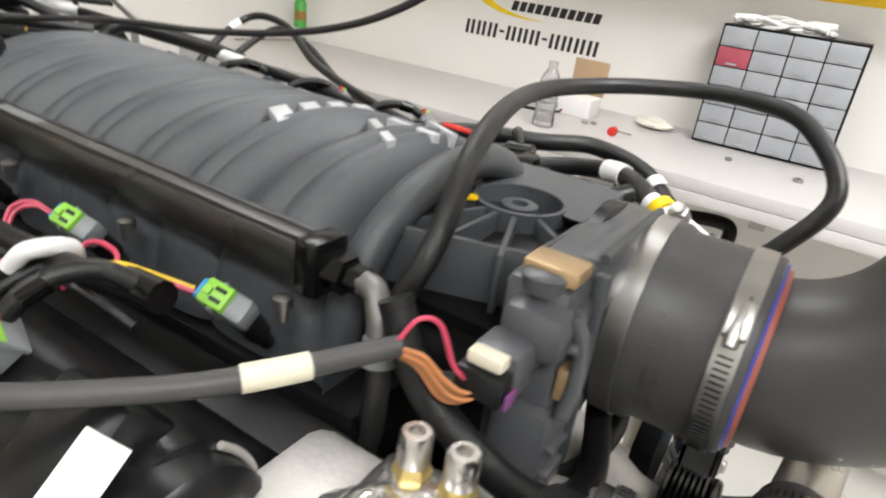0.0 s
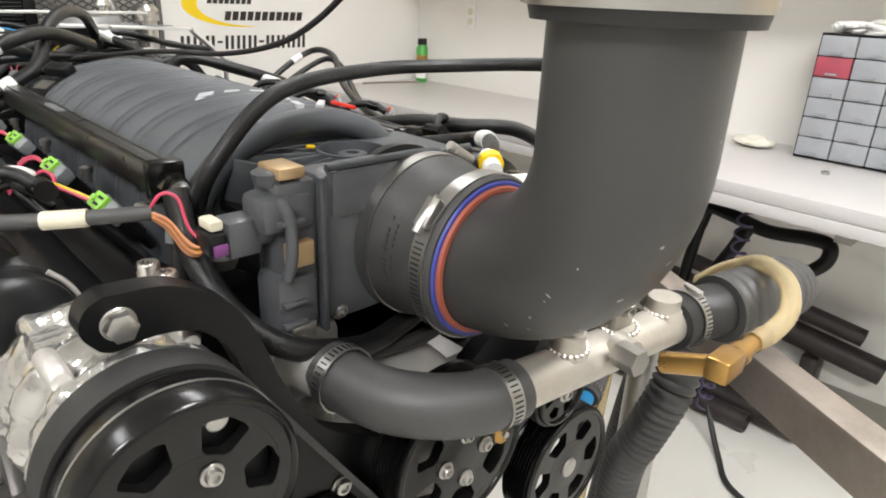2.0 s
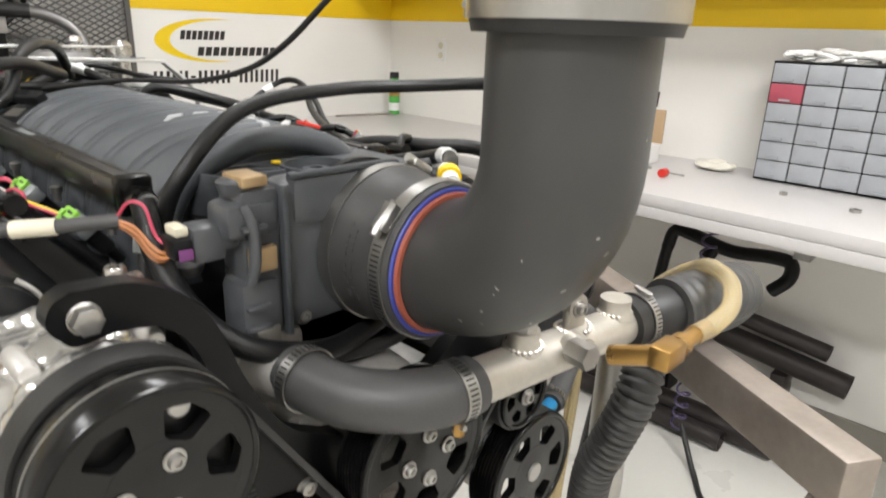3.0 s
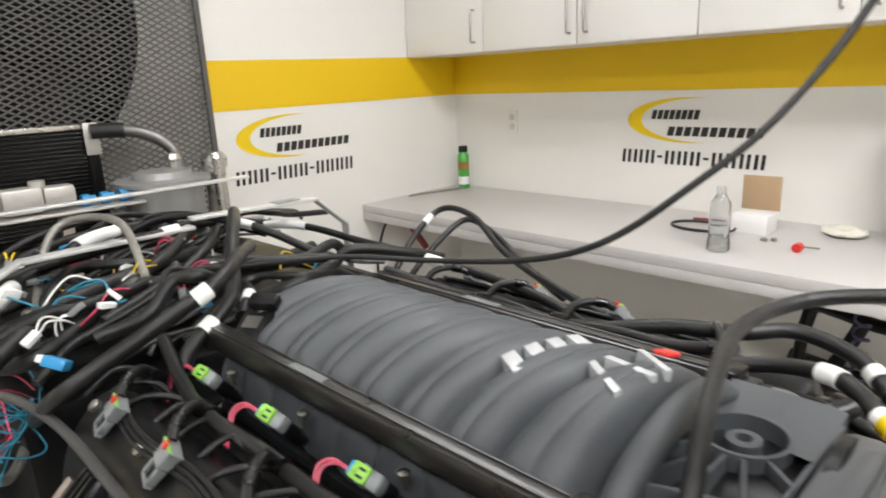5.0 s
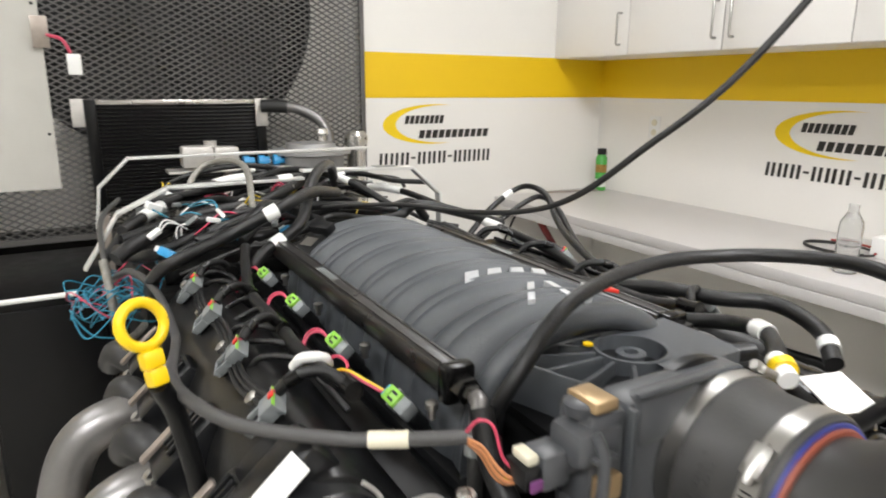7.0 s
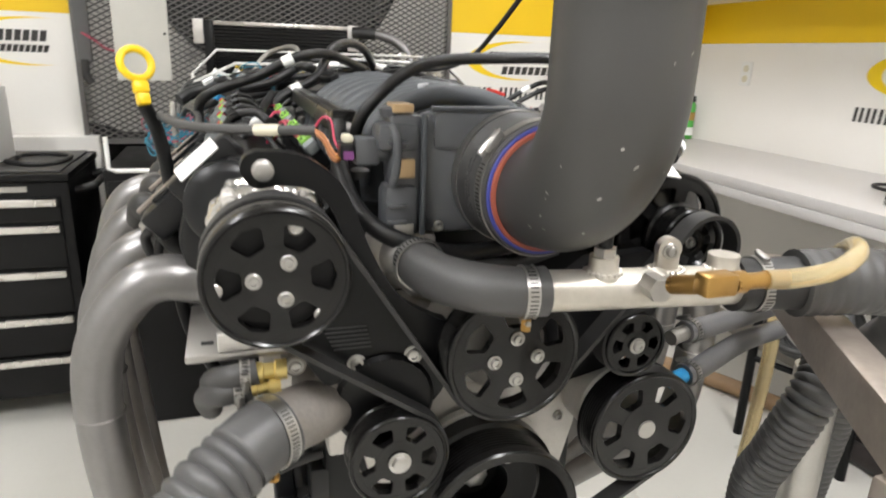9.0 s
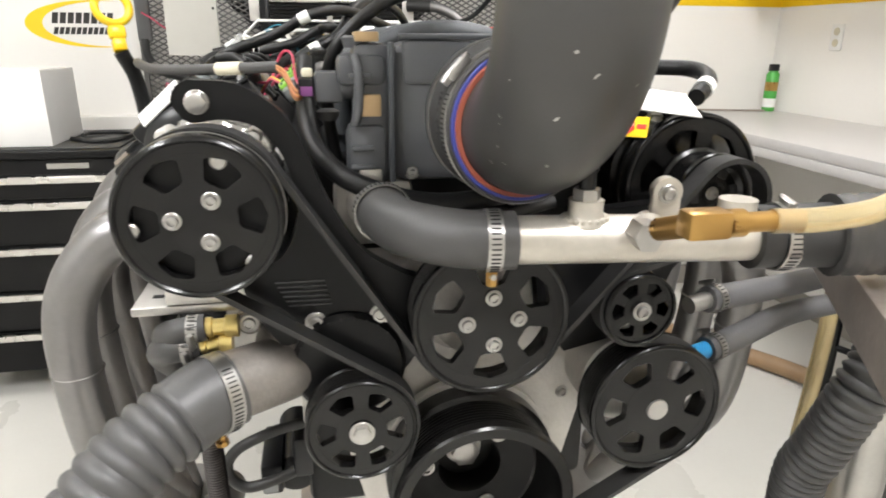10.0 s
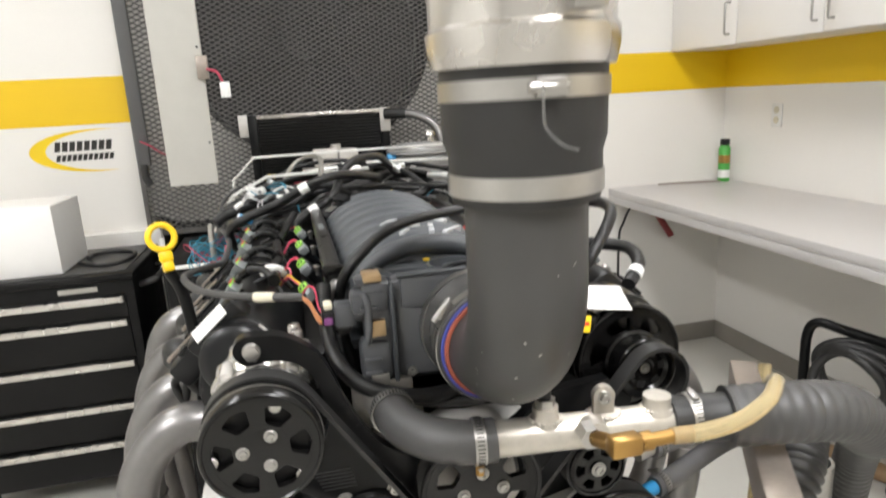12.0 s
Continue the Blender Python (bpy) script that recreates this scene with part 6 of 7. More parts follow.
# braided hoses
BRAID = mat("braided_steel", (0.27, 0.26, 0.235), 0.42, 0.6, var=0.3, scale=120, grain=700, bump=0.5)
loom("braided_hose", [(-0.107, 1.142, 1.20), (-0.088, 1.27, 1.268), (-0.120, 1.38, 1.268), (-0.164, 1.385, 1.240), (-0.218, 1.30, 1.150), (-0.262, 1.17, 1.075), (-0.309, 1.075, 1.046), (-0.335, 1.045, 1.056), (-0.342, 1.05, 1.124), (-0.345, 1.09, 1.16)], 0.0062, "steel braided hose looping beside the engine", BRAID, (), "hose")
random.seed(21)
for k in range(15):
    c = Vector((-0.335 + random.uniform(-0.03, 0.03), 1.10 + random.uniform(-0.06, 0.06), 1.105 + random.uniform(-0.03, 0.02)))
    pts = [c + Vector((0.045 * math.cos(a + k), 0.05 * math.sin(a + k), 0.022 * math.sin(2 * a + k))) for a in (0, 1.1, 2.2, 3.3, 4.4, 5.5, 6.4)]
    loom("loose_wire", pts, 0.0011, "loose coiled thin teal wire" if k < 12 else "loose coiled thin pink wire", TEAL_WIRE if k < 12 else PINK, (), "wire")
random.seed(5)
for k in range(14):
    p = Vector((random.uniform(-0.27, 0.28), random.uniform(0.98, 1.5), 1.185 + random.uniform(-0.01, 0.03)))
    c = thing("wire_connector", "small grey wiring connector among the looms", "connector", "loom connectors")
    m = Matrix.Translation(p) @ Euler((random.uniform(-0.5, 0.5), random.uniform(-0.5, 0.5), random.uniform(0, 3))).to_matrix().to_4x4()
    part("housing", box(-0.016, 0.010, -0.009, 0.009, -0.006, 0.006, 0.002, m), (GREY_PL, WHITE_PL, PLASTIC, CYAN_PL)[k % 4], c)
    part("lock", box(0.0102, 0.018, -0.006, 0.006, -0.004, 0.004, 0.001, m), (RED, GREY_PL, YELLOW_PL, WHITE_PL)[k % 4], c)
random.seed(77)
for k in range(34):
    x0, y0 = random.uniform(-0.33, 0.05), random.uniform(0.97, 1.5)
    dx, dy = random.uniform(0.12, 0.36), random.uniform(-0.10, 0.32)
    z0 = random.uniform(1.13, 1.20)
    n_ = 5
    pts = [(x0 + dx * q / n_ + random.uniform(-0.02, 0.02), min(1.6, y0 + dy * q / n_ + random.uniform(-0.03, 0.03)), z0 + 0.035 * math.sin(math.pi * q / n_) + random.uniform(-0.010, 0.010)) for q in range(n_ + 1)]
    thick = random.choice((0.003, 0.0042, 0.006, 0.0085))
    loom("small_cable", pts, thick, "black cable in the crowded rear wiring", random.choice((LOOM, LOOM, RUBBER, RUBBER_GREY)), [(random.uniform(1, 4), 2)] if k % 5 == 0 else (), "cable")
for k in range(12):
    x0, y0 = random.uniform(-0.30, 0.10), random.uniform(1.0, 1.45)
    pts = [(x0 + 0.03 * q, y0 + 0.02 * q + random.uniform(-0.02, 0.02), 1.185 + 0.03 * math.sin(q * 0.9 + k)) for q in range(5)]
    loom("thin_wire", pts, 0.0015, "thin loose coloured wire at the rear", (WHITE_PL, PINK, TEAL_WIRE, YELLOW_WIRE)[k % 4], (), "wire")
for k in range(10):
    y_ = 0.50 + 0.045 * k
    pts = [(-0.185 + random.uniform(-0.01, 0.01), y_, 1.15), (-0.20, y_ + 0.03, 1.168), (-0.225 + random.uniform(-0.02, 0.02), y_ + 0.05, 1.172), (-0.25, y_ + 0.06, 1.150)]
    loom("coil_lead", pts, 0.0032, "thin black lead across the valve cover", LOOM, (), "cable")
# bellhousing and absorber behind the engine
dyno = thing("dyno_absorber", "dark dynamometer absorber bolted behind the engine", "dynamometer")
part("bellhousing", turned([(0, 0.19), (0.03, 0.20), (0.14, 0.17)], (0, 0.94, 0.86), "Y", 40), ALU, dyno)
part("housing", box(-0.30, 0.32, 1.085, 1.62, 0.50, 1.10, 0.02), BLACK_SATIN, dyno)
part("top_plate", box(-0.26, 0.28, 1.12, 1.58, 1.1005, 1.125, 0.004), BLACK_SATIN, dyno)
part("pedestal", box(-0.13, 0.32, 1.12, 1.58, 0.0, 0.4995, 0.01), BARE_STEEL, dyno)
for k in range(6):
    part("cap_screw", turned([(0, 0.016), (0.022, 0.016), (0.024, 0.012)], (-0.21 + 0.085 * k, 1.35 + 0.12 * (k % 2), 1.125), "Z", 6), STEEL, dyno)
stand = thing("engine_stand", "bare steel engine test stand under the block", "stand")
for sx in (-0.16, 0.16):
    part("side_rail", box(sx - 0.025, sx + 0.025, 0.42, 1.08, 0.50, 0.55, 0.004), BARE_STEEL, stand)
    part("leg", box(sx - 0.025, sx + 0.025, 0.60, 0.65, 0.0, 0.4995, 0.004), BARE_STEEL, stand)
part("saddle", box(-0.12, 0.12, 0.50, 0.80, 0.5505, 0.5995, 0.004), BARE_STEEL, stand)

# ---- cooler and tank at the back wall ----
cool = thing("oil_cooler", "black finned cooler with silver top rail", "cooler")
part("core", box(-0.285, 0.245, 2.535, 2.575, 1.0, 1.352, 0.002), BLACK_SATIN, cool, "", False)
for k in range(26):
    z = 1.008 + 0.0132 * k
    part("fin_tube", box(-0.285, 0.245, 2.529, 2.5348, z, z + 0.0055, 0.001), BLACK_GLOSS, cool, "", False)
part("top_rail", box(-0.285, 0.245, 2.525, 2.585, 1.3525, 1.368, 0.002), CHROME, cool, "silver top rail")
for tx in (-0.322, 0.2455):
    part("end_tank", box(tx, tx + 0.0365, 2.52, 2.59, 0.99, 1.37, 0.004), BLACK_SATIN, cool)
part("mount_ear", box(-0.36, -0.3225, 2.515, 2.519, 1.28, 1.372, 0.002), ALU, cool)
part("corner_plate", box(0.242, 0.288, 2.514, 2.519, 1.27, 1.372, 0.002), ALU, cool)
for lx in (-0.30, 0.26):
    part("stand_leg", box(lx - 0.015, lx + 0.015, 2.53, 2.56, 0.0, 0.989, 0.002), BARE_STEEL, cool)
loom("cooler_hose", [(0.275, 2.51, 1.345), (0.33, 2.48, 1.345), (0.40, 2.45, 1.33), (0.46, 2.42, 1.29), (0.485, 2.40, 1.23), (0.487, 2.38, 1.1)], 0.020, "grey hose from the cooler to tank", HEADER, (), "hose")
loom("cooler_hose", [(0.262, 2.505, 1.345), (0.30, 2.49, 1.345), (0.352, 2.472, 1.342)], 0.024, "black rubber hose joint", RUBBER, (), "hose")
tank = thing("swirl_tank", "grey cylindrical header tank with flanged lid", "tank")
part("shell", turned([(0.0, 0.115), (0.62, 0.115), (0.625, 0.118)], (0.36, 2.24, 0.56), "Z", 40), TANK_GREY, tank)
part("lid", turned([(0, 0.14), (0.012, 0.14), (0.016, 0.09), (0.035, 0.085), (0.04, 0.0)], (0.36, 2.24, 1.19), "Z", 40), TANK_GREY, tank, "flanged metal lid")
part("filler_cap", turned([(0, 0.016), (0.02, 0.016), (0.03, 0.024), (0.045, 0.018), (0.05, 0)], (0.405, 2.25, 1.226), "Z", 20), CHROME, tank)
part("legs", turned([(0, 0.11), (0.02, 0.11), (0.02, 0.06), (0.56, 0.06)], (0.36, 2.24, 0.0), "Z", 24), BARE_STEEL, tank)
sf = thing("small_filter", "small chrome canister beside the tank", "canister")
part("body", turned([(0, 0.034), (0.25, 0.034), (0.252, 0.042), (0.285, 0.042), (0.30, 0.03)], (0.535, 2.25, 0.96), "Z", 28), CHROME, sf)
part("post", turned([(0, 0.02), (0.96, 0.02)], (0.535, 2.25, 0.0), "Z", 16), BARE_STEEL, sf)
so = thing("solenoid_block", "grey cast solenoid block with blue fittings", "solenoid")
b = box(-0.075, 0.02, 2.17, 2.23, 1.165, 1.232, 0.008)
cube(b, 0.021, 0.10, 2.175, 2.225, 1.170, 1.228, 0.010)
lathe(b, [(0, 0.02), (0.02, 0.02)], (0.015, 2.2, 1.226), "Z", 18)
part("body", b, ALU, so)
for fx in (0.115, 0.165, 0.215):
    part("blue_fitting", turned([(0, 0.017), (0.02, 0.017), (0.021, 0.012), (0.036, 0.012)], (fx, 2.2, 1.176), "X", 8), CYAN_PL, so, "anodised blue fitting")
part("shelf", box(-0.12, 0.27, 2.15, 2.25, 1.150, 1.158, 0.002), ALU, so)
part("shelf_post", box(0.05, 0.08, 2.18, 2.21, 0.0, 1.1495, 0.002), BARE_STEEL, so)
# control panel hanging in front of the mesh
pn = thing("junction_box", "pale grey steel junction panel hanging from ceiling", "panel")
part("panel", box(-0.551, -0.401, 1.878, 1.90, 1.165, TOP - 0.001, 0.003), mat("grey_enamel", (0.52, 0.51, 0.47), 0.45, var=0.05), pn)
for z in (1.30, 1.56, 1.60):
    part("screw", turned([(0, 0.004), (-0.003, 0.003)], (-0.412, 1.878, z), "Y", 10), DARK, pn)
term = part("terminal_block", box(-0.42, -0.385, 1.86, 1.8775, 1.50, 1.572, 0.002), BARE_STEEL, pn, "brown terminal strip")
part("lead", pipe([(-0.39, 1.862, 1.53), (-0.36, 1.855, 1.52), (-0.345, 1.852, 1.49)], 0.004), PINK, term, "pink wire")
part("lead_plug", box(-0.355, -0.325, 1.845, 1.860, 1.44, 1.488, 0.003, None), WHITE_PL, term, "white plug")
post = thing("cable_duct", "dark grey hanging cable duct with loose wires", "cable duct")
part("duct", box(-0.738, -0.690, 2.33, 2.36, 1.20, TOP - 0.001, 0.008), mat("duct_grey", (0.10, 0.10, 0.10), 0.5), post)
part("wire", pipe([(-0.715, 2.328, 1.30), (-0.68, 2.32, 1.28), (-0.64, 2.32, 1.25), (-0.60, 2.33, 1.24)], 0.003), PINK, post, "pink wires")
part("loose_end", pipe([(-0.715, 2.335, 1.21), (-0.715, 2.33, 1.16), (-0.70, 2.33, 1.13)], 0.014), RUBBER, post)

# black box added to fill an unidentified dark area; the white pipe rail is real
kc = thing("control_cabinet", "made-up black box filling the dark area below the hanging panel", "cabinet")
part("body", box(-0.625, -0.335, 1.90, 2.42, 0.0, 0.895, 0.006), BLACK_SATIN, kc)
part("front_door", box(-0.615, -0.345, 1.888, 1.8995, 0.03, 0.86, 0.003), BLACK_SATIN, kc)
part("pipe_rail", pipe([(-0.60, 1.86, 1.0), (-0.60, 1.86, 0.905), (-0.58, 1.86, 0.897), (-0.40, 1.86, 0.897)], 0.007, curved=False), WHITE_PL, kc, "white pipe rail")
# ---- things on and under the bench ----
can = thing("spray_can", "green and white spray can with black cap", "spray can")
part("can", turned([(0, 0.026), (0.003, 0.0285), (0.17, 0.0285), (0.183, 0.020), (0.186, 0.020)], (2.0, 2.515, 0.9003), "Z", 28), GREEN_LABEL, can)
part("label_band", turned([(0.02, 0.0288), (0.06, 0.0288), (0.06, 0.0280), (0.02, 0.0280)], (2.0, 2.515, 0.9003), "Z", 28, True), PAPER, can, "white label band")
part("label_patch", turned([(0.095, 0.0287), (0.135, 0.0287), (0.135, 0.0280), (0.095, 0.0280)], (2.0, 2.515, 0.9003), "Z", 28, True), BRASS, can, "brownish label patch")
part("cap", turned([(0.186, 0.024), (0.214, 0.023), (0.216, 0.02)], (2.0, 2.515, 0.9003), "Z", 24), PLASTIC, can, "black cap")
chain = thing("chain_cord", "thin dark cord lying on the bench", "cord")
part("cord", pipe([(1.97, 2.50, 0.9045), (1.85, 2.53, 0.9045), (1.75, 2.56, 0.9045), (1.66, 2.57, 0.9045)], 0.004, wave=0.0012, pitch=0.012), BARE_STEEL, chain)
bot = thing("clear_bottle", "clear empty plastic bottle standing on bench", "bottle")
part("bottle", turned([(0, 0.03), (0.004, 0.034), (0.03, 0.034), (0.035, 0.032), (0.13, 0.032), (0.15, 0.030), (0.175, 0.016), (0.18, 0.0135), (0.2, 0.0135), (0.2, 0.0115), (0.175, 0.0135), (0.148, 0.028), (0.01, 0.031), (0.003, 0.028), (0.003, 0)], (1.548, 1.013, 0.9003), "Z", 32), CLEAR_PL, bot)
part("liquid", turned([(0.004, 0), (0.0045, 0.0275), (0.04, 0.0300), (0.04, 0)], (1.548, 1.013, 0.9003), "Z", 28), clear("water", (0.95, 0.95, 0.9), 0.02, 1.0, 1.33), bot, "shallow clear liquid")
cd = thing("cable_coil", "coil of thin black and red test lead", "cable")
pts = [(1.80 + 0.075 * math.cos(a), 1.17 + 0.11 * math.sin(a), 0.905 + 0.003 * (a / 6)) for a in [k * 0.5 for k in range(22)]]
part("lead", pipe(pts, 0.004, n=3), RUBBER, cd)
part("red_lead", pipe([(p[0] + 0.012, p[1] - 0.006, p[2] + 0.006) for p in pts[9:15]], 0.004, n=3), mat("red_lead", (0.3, 0.03, 0.03), 0.5), cd, "red lead")
bx = thing("small_carton", "small white carton with open brown cardboard flap", "box")
part("carton", box(1.80, 1.90, 0.955, 1.075, 0.9005, 0.965, 0.002), PAPER, bx)
part("flap", box(1.900, 1.905, 0.952, 1.078, 0.966, 1.085, 0.001), CARD, bx, "brown cardboard flap")
rc = thing("red_cap_tool", "small tool with a red plastic cap", "tool")
part("cap", turned([(0, 0.014), (0.026, 0.014), (0.028, 0.012)], (1.645, 0.818, 0.9145), "X", 16), RED, rc)
part("shaft", pipe([(1.673, 0.818, 0.9145), (1.72, 0.775, 0.904)], 0.003, curved=False, seg=8), STEEL, rc)
for wx, wy, wr in ((1.735, 0.94, 0.012), (1.75, 0.915, 0.010), (1.716, 0.469, 0.011), (1.66, 0.27, 0.015)):
    wsh = thing("hex_nut", "small loose steel nut on the bench", "nut", "loose nuts")
    part("nut", turned([(0, wr), (0.009, wr), (0.009, wr * 0.5), (0, wr * 0.5)], (wx, wy, 0.9005), "Z", 6, True), STEEL, wsh)
bag = thing("parts_bag", "crumpled clear plastic bag of small parts", "bag")
random.seed(3)
b = bmesh.new()
bmesh.ops.create_icosphere(b, subdivisions=3, radius=1, matrix=Matrix.Translation((1.93, 0.76, 0.918)) @ Matrix.Diagonal((0.05, 0.07, 0.017, 1)))
for v in b.verts:
    v.co += Vector((noise.noise(v.co * 40), noise.noise(v.co * 40 + Vector((9, 0, 0))), 0.6 * noise.noise(v.co * 50))) * 0.012
    v.co.z = max(v.co.z, 0.9005)
part("bag", b, mat("film", (0.72, 0.69, 0.60), 0.2, var=0.1, bump=0.3), bag)
# drawer organiser
org = thing("drawer_organiser", "dark steel organiser with translucent parts drawers", "organiser")
OX0, OX1, OY1, DWID, DHGT = 1.893, 2.045, 0.622, 0.098, 0.0585
part("case_shell", box(OX0 + 0.006, OX1, OY1 - 4 * DWID - 0.016, OY1, 0.9005, 1.272, 0.002), BLACK_SATIN, org, "", False)
random.seed(12)
for r_ in range(6):
    for c_ in range(4):
        y1 = OY1 - 0.006 - c_ * (DWID + 0.0013)
        z0 = 0.909 + r_ * 0.0598
        dcol = DRAWER_PL
        if r_ == 4 and c_ == 0:
            dcol = clear("red_drawer", (0.5, 0.10, 0.14), 0.35, 0.25)
        d = part("parts_drawer", box(OX0 - 0.010, OX0 + 0.0055, y1 - DWID + 0.0012, y1 - 0.0012, z0, z0 + DHGT - 0.0015, 0.003), dcol, org)
        part("pull", box(OX0 - 0.018, OX0 - 0.0105, y1 - DWID * 0.66, y1 - DWID * 0.34, z0 + 0.006, z0 + 0.012, 0.001), DRAWER_PL, d)
gl = thing("string_bundle", "bundle of white cotton strings on the organiser", "string")
random.seed(31)
for k in range(16):
    a0 = random.uniform(-0.2, 0.2)
    pts = [(1.95 + random.uniform(-0.04, 0.04), 0.60 - 0.055 * q + random.uniform(-0.012, 0.012), 1.284 + 0.006 * (k % 3) + 0.012 * math.sin(q * 1.3 + k) * (q > 0)) for q in range(6)]
    part("strand", pipe(pts, 0.007, seg=7, n=4), PAPER, gl)
# chair frame under the bench
chair = thing("folded_chair", "dark tubular folded chair leaning under the bench", "chair")
part("side_frame", pipe([(1.62, 0.80, 0.0), (1.66, 0.80, 0.35), (1.70, 0.79, 0.62), (1.70, 0.775, 0.70)], 0.019, n=5), BLACK_SATIN, chair)
part("rear_leg", pipe([(1.92, 0.82, 0.0), (1.86, 0.82, 0.2), (1.71, 0.81, 0.41)], 0.016, n=5), BLACK_SATIN, chair)
part("back_rail", pipe([(1.70, 0.785, 0.66), (1.70, 0.765, 0.725), (1.70, 0.70, 0.722), (1.70, 0.58, 0.700), (1.70, 0.46, 0.712), (1.70, 0.405, 0.705), (1.69, 0.40, 0.66), (1.69, 0.44, 0.61)], 0.021, n=6), BLACK_SATIN, chair)
part("cross_tube", pipe([(1.70, 0.63, 0.705), (1.69, 0.68, 0.58), (1.67, 0.75, 0.44)], 0.022, n=5), BLACK_SATIN, chair)
part("hook_tube", pipe([(1.69, 0.66, 0.52), (1.68, 0.60, 0.55), (1.68, 0.52, 0.56)], 0.016, n=5), BLACK_SATIN, chair)
for k, (p0, p1, r_, lab) in enumerate((((1.80, 1.12, 0.046), (1.787, 0.356, 0.046), 0.045, "dark rusty exhaust pipe lying on the floor"), ((1.70, 1.16, 0.036), (1.705, 0.50, 0.036), 0.035, "dark rusty exhaust pipe lying on the floor"), ((1.96, 0.98, 0.345), (1.96, 0.22, 0.262), 0.042, "dark exhaust pipe laid along the wall"), ((1.985, 0.90, 0.42), (1.985, 0.30, 0.345), 0.030, "dark exhaust pipe laid along the wall"))):
    pp_ = thing("steel_pipe", lab, "pipe", "floor pipes")
    part("pipe", turned([(0, r_), (1, r_), (1, r_ - 0.004), (0, r_ - 0.004)], (0, 0, 0), "X", 24, True), PIPE_DARK, pp_)
    d = Vector(p1) - Vector(p0)
    mm = d.to_track_quat("X", "Z").to_matrix().to_4x4() @ Matrix.Diagonal((d.length, 1, 1, 1))
    mm.translation = p0
    pp_.children[0].matrix_local = mm
rest = thing("pipe_rest", "low dark steel trestle under the wall pipes", "trestle")
for y_, z_ in ((0.40, 0.235), (0.80, 0.28)):
    part("post", box(1.93, 2.03, y_, y_ + 0.05, 0.0, z_, 0.003), PIPE_DARK, rest)
loom("floor_hose", [(0.95, 2.30, 0.035), (1.25, 2.10, 0.035), (1.45, 1.82, 0.035), (1.58, 1.62, 0.035), (1.68, 1.40, 0.035), (1.78, 1.15, 0.035)], 0.033, "tan rubber hose lying on the floor", ORANGE_HOSE, (), "hose")
helix = [(1.62 + 0.03 * math.cos(k * 0.9), 0.62 + 0.02 * math.sin(k * 0.9), 0.80 - 0.0062 * k) for k in range(120)]
loom("coiled_cord", helix, 0.004, "thin purple coiled air cord under the bench", mat("violet_cord", (0.06, 0.045, 0.10), 0.4), (), "cord")
loom("floor_cable", [(1.60, 0.60, 0.1), (1.5, 0.5, 0.012), (1.38, 0.40, 0.012), (1.35, 0.2, 0.012), (1.5, 0.0, 0.012)], 0.009, "black cable curved on the floor", RUBBER, (), "cable")
ext = thing("hand_bar", "red-handled bar clipped under the bench", "tool")
part("grip", pipe([(1.62, 2.56, 0.80), (1.71, 2.52, 0.64)], 0.017, curved=False, seg=14), mat("dark_red", (0.22, 0.02, 0.02), 0.45), ext)
part("cord", pipe([(1.62, 2.56, 0.80), (1.52, 2.57, 0.81), (1.47, 2.58, 0.72), (1.45, 2.59, 0.60), (1.45, 2.59, 0.02)], 0.006), RUBBER, ext)
# frame that carries the hoses at the right
fr = thing("steel_stand", "rusty bare steel box-section frame beside the engine", "frame")
def beam(name, a, b_, w, parent, mt=BARE_STEEL, tall=0.0):
    a, b_ = Vector(a), Vector(b_)
    d = b_ - a
    mm = d.to_track_quat("X", "Z").to_matrix().to_4x4()
    mm.translation = (a + b_) / 2
    part(name, box(-d.length / 2, d.length / 2, -w / 2, w / 2, -(tall or w) / 2, (tall or w) / 2, 0.003, mm), mt, parent)


beam("rail", (0.392, 0.316, 1.024), (0.170, -0.044, 1.028), 0.032, fr, tall=0.044)
beam("leg", (0.179, -0.030, 1.004), (0.179, -0.030, 0.0), 0.032, fr)

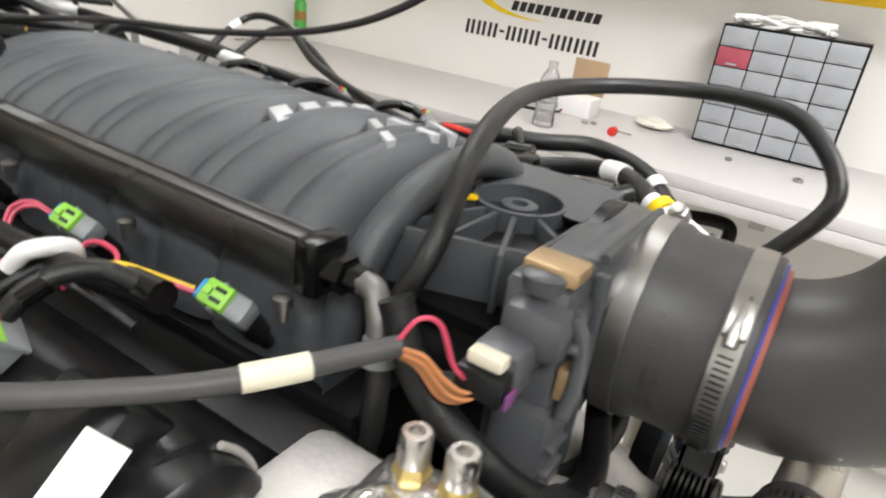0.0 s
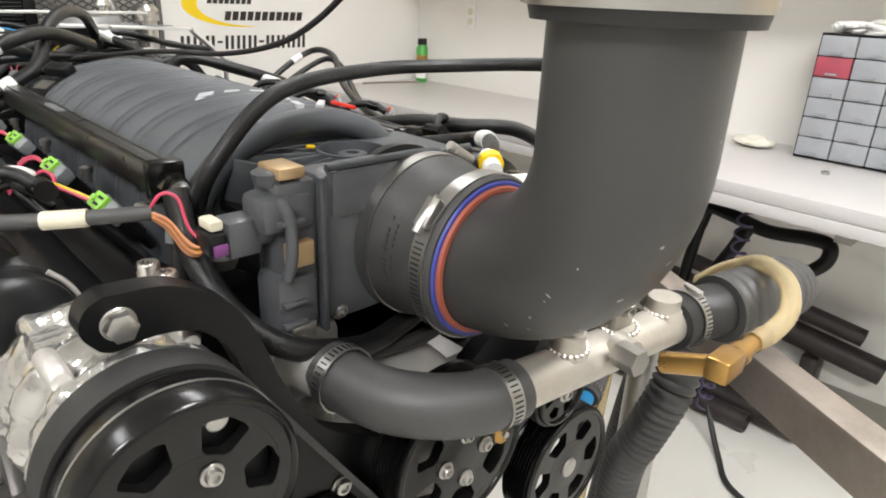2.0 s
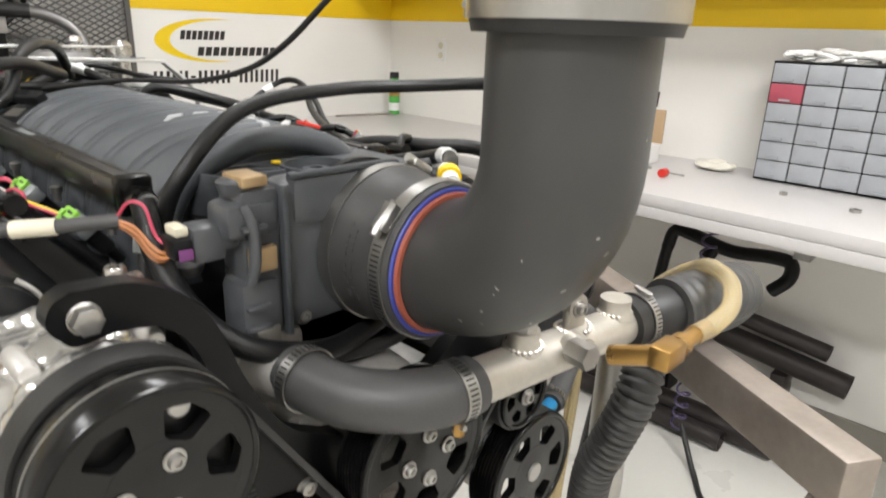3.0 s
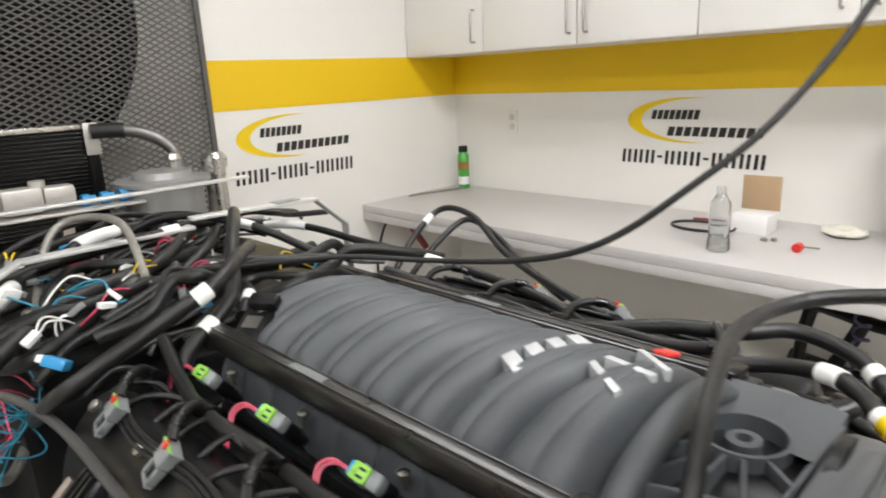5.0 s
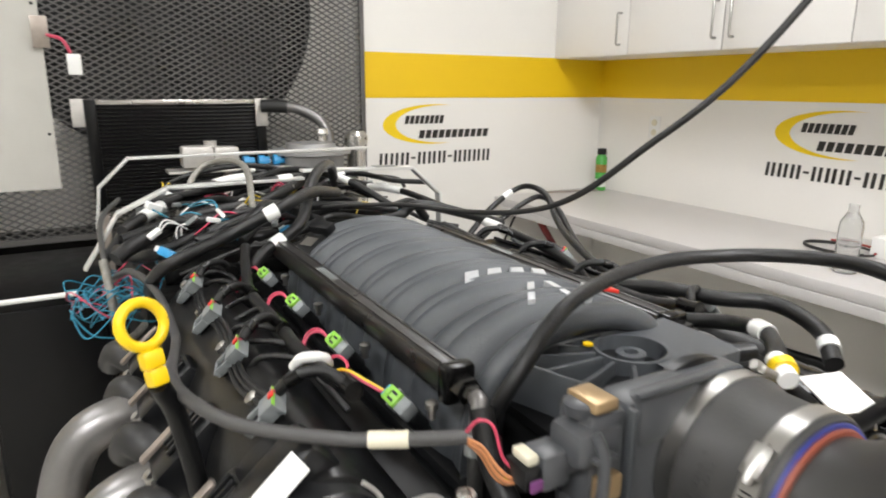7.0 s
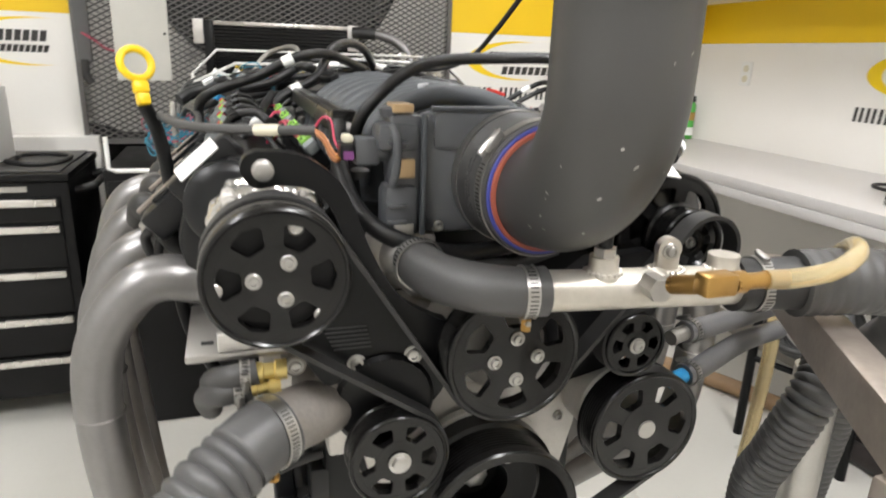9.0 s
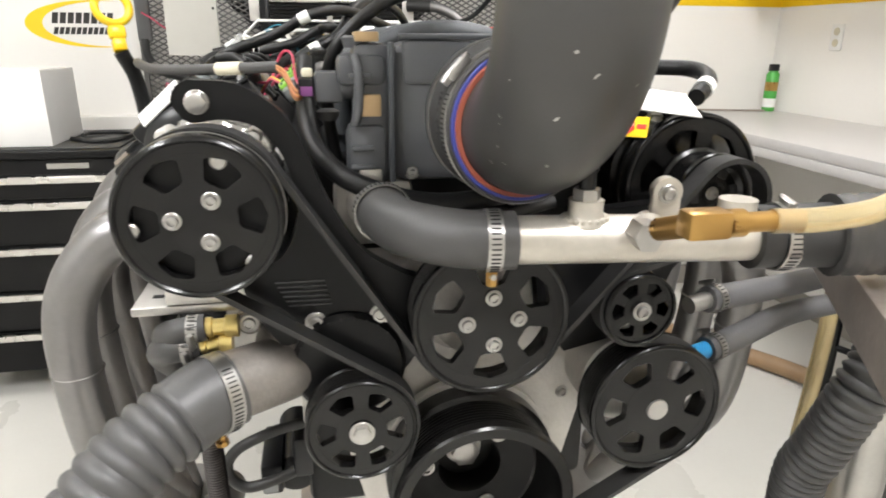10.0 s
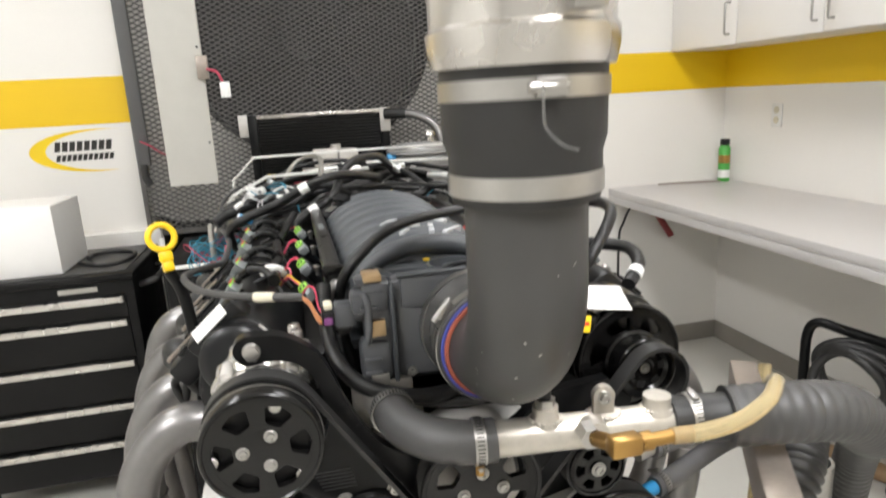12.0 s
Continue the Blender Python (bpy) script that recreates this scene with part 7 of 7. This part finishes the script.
post_ = thing("steel_post", "open-topped bare steel tube post beside the stand", "post")
part("tube", turned([(0, 0.031), (0.872, 0.031), (0.872, 0.0265), (0, 0.0265)], (0.517, 0.320, 0.0), "Z", 28, True), STEEL, post_)

# cable stand behind the hose frame
cs = thing("cable_stand", "black tubular stand with coiled black cables", "stand")
part("hoop", pipe([(1.44, 1.31, 0.0), (1.44, 1.31, 0.45), (1.44, 1.305, 0.58), (1.455, 1.28, 0.622), (1.48, 1.22, 0.618), (1.53, 1.10, 0.605), (1.56, 1.03, 0.595), (1.57, 1.005, 0.55), (1.57, 1.0, 0.40), (1.57, 1.0, 0.0)], 0.016, seg=14), BLACK_SATIN, cs)
for k in range(4):
    part("cable_coil", pipe([(1.505 + 0.02 * math.sin(2 * a + k) - 0.03 * k * 0.5 + 0.045 * math.cos(a), 1.155 - (0.125 - 0.012 * k) * math.cos(a), 0.475 + (0.115 - 0.010 * k) * math.sin(a)) for a in [2 * math.pi * q / 16 for q in range(17)]], 0.014, seg=10), RUBBER, cs)
part("cross_bar", pipe([(1.44, 1.31, 0.30), (1.57, 1.0, 0.30)], 0.011, curved=False, seg=12), BLACK_SATIN, cs)

# pale plugs hanging in the rear wiring
random.seed(31)
for k in range(12):
    p = Vector((random.uniform(-0.28, 0.02), random.uniform(0.98, 1.42), 1.195 + random.uniform(0, 0.03)))
    hp = thing("loose_plug", "small pale loose plug with thin leads", "plug", "loose plugs")
    m = Matrix.Translation(p) @ Euler((random.uniform(-0.7, 0.7), random.uniform(-0.7, 0.7), random.uniform(0, 3))).to_matrix().to_4x4()
    part("shell", box(-0.010, 0.010, -0.005, 0.005, -0.0035, 0.0035, 0.001, m), (WHITE_PL, GREY_PL, STEEL)[k % 3], hp)
    for q in (-0.0025, 0.0025):
        part("lead", pipe([m @ Vector((0.009, q, 0)), m @ Vector((0.022, q * 2, 0.005)), m @ Vector((0.034, q * 3, -0.006)), m @ Vector((0.045, q, -0.028))], 0.0012, seg=6), (WHITE_PL, TEAL_WIRE, YELLOW_WIRE, PINK)[k % 4], hp)
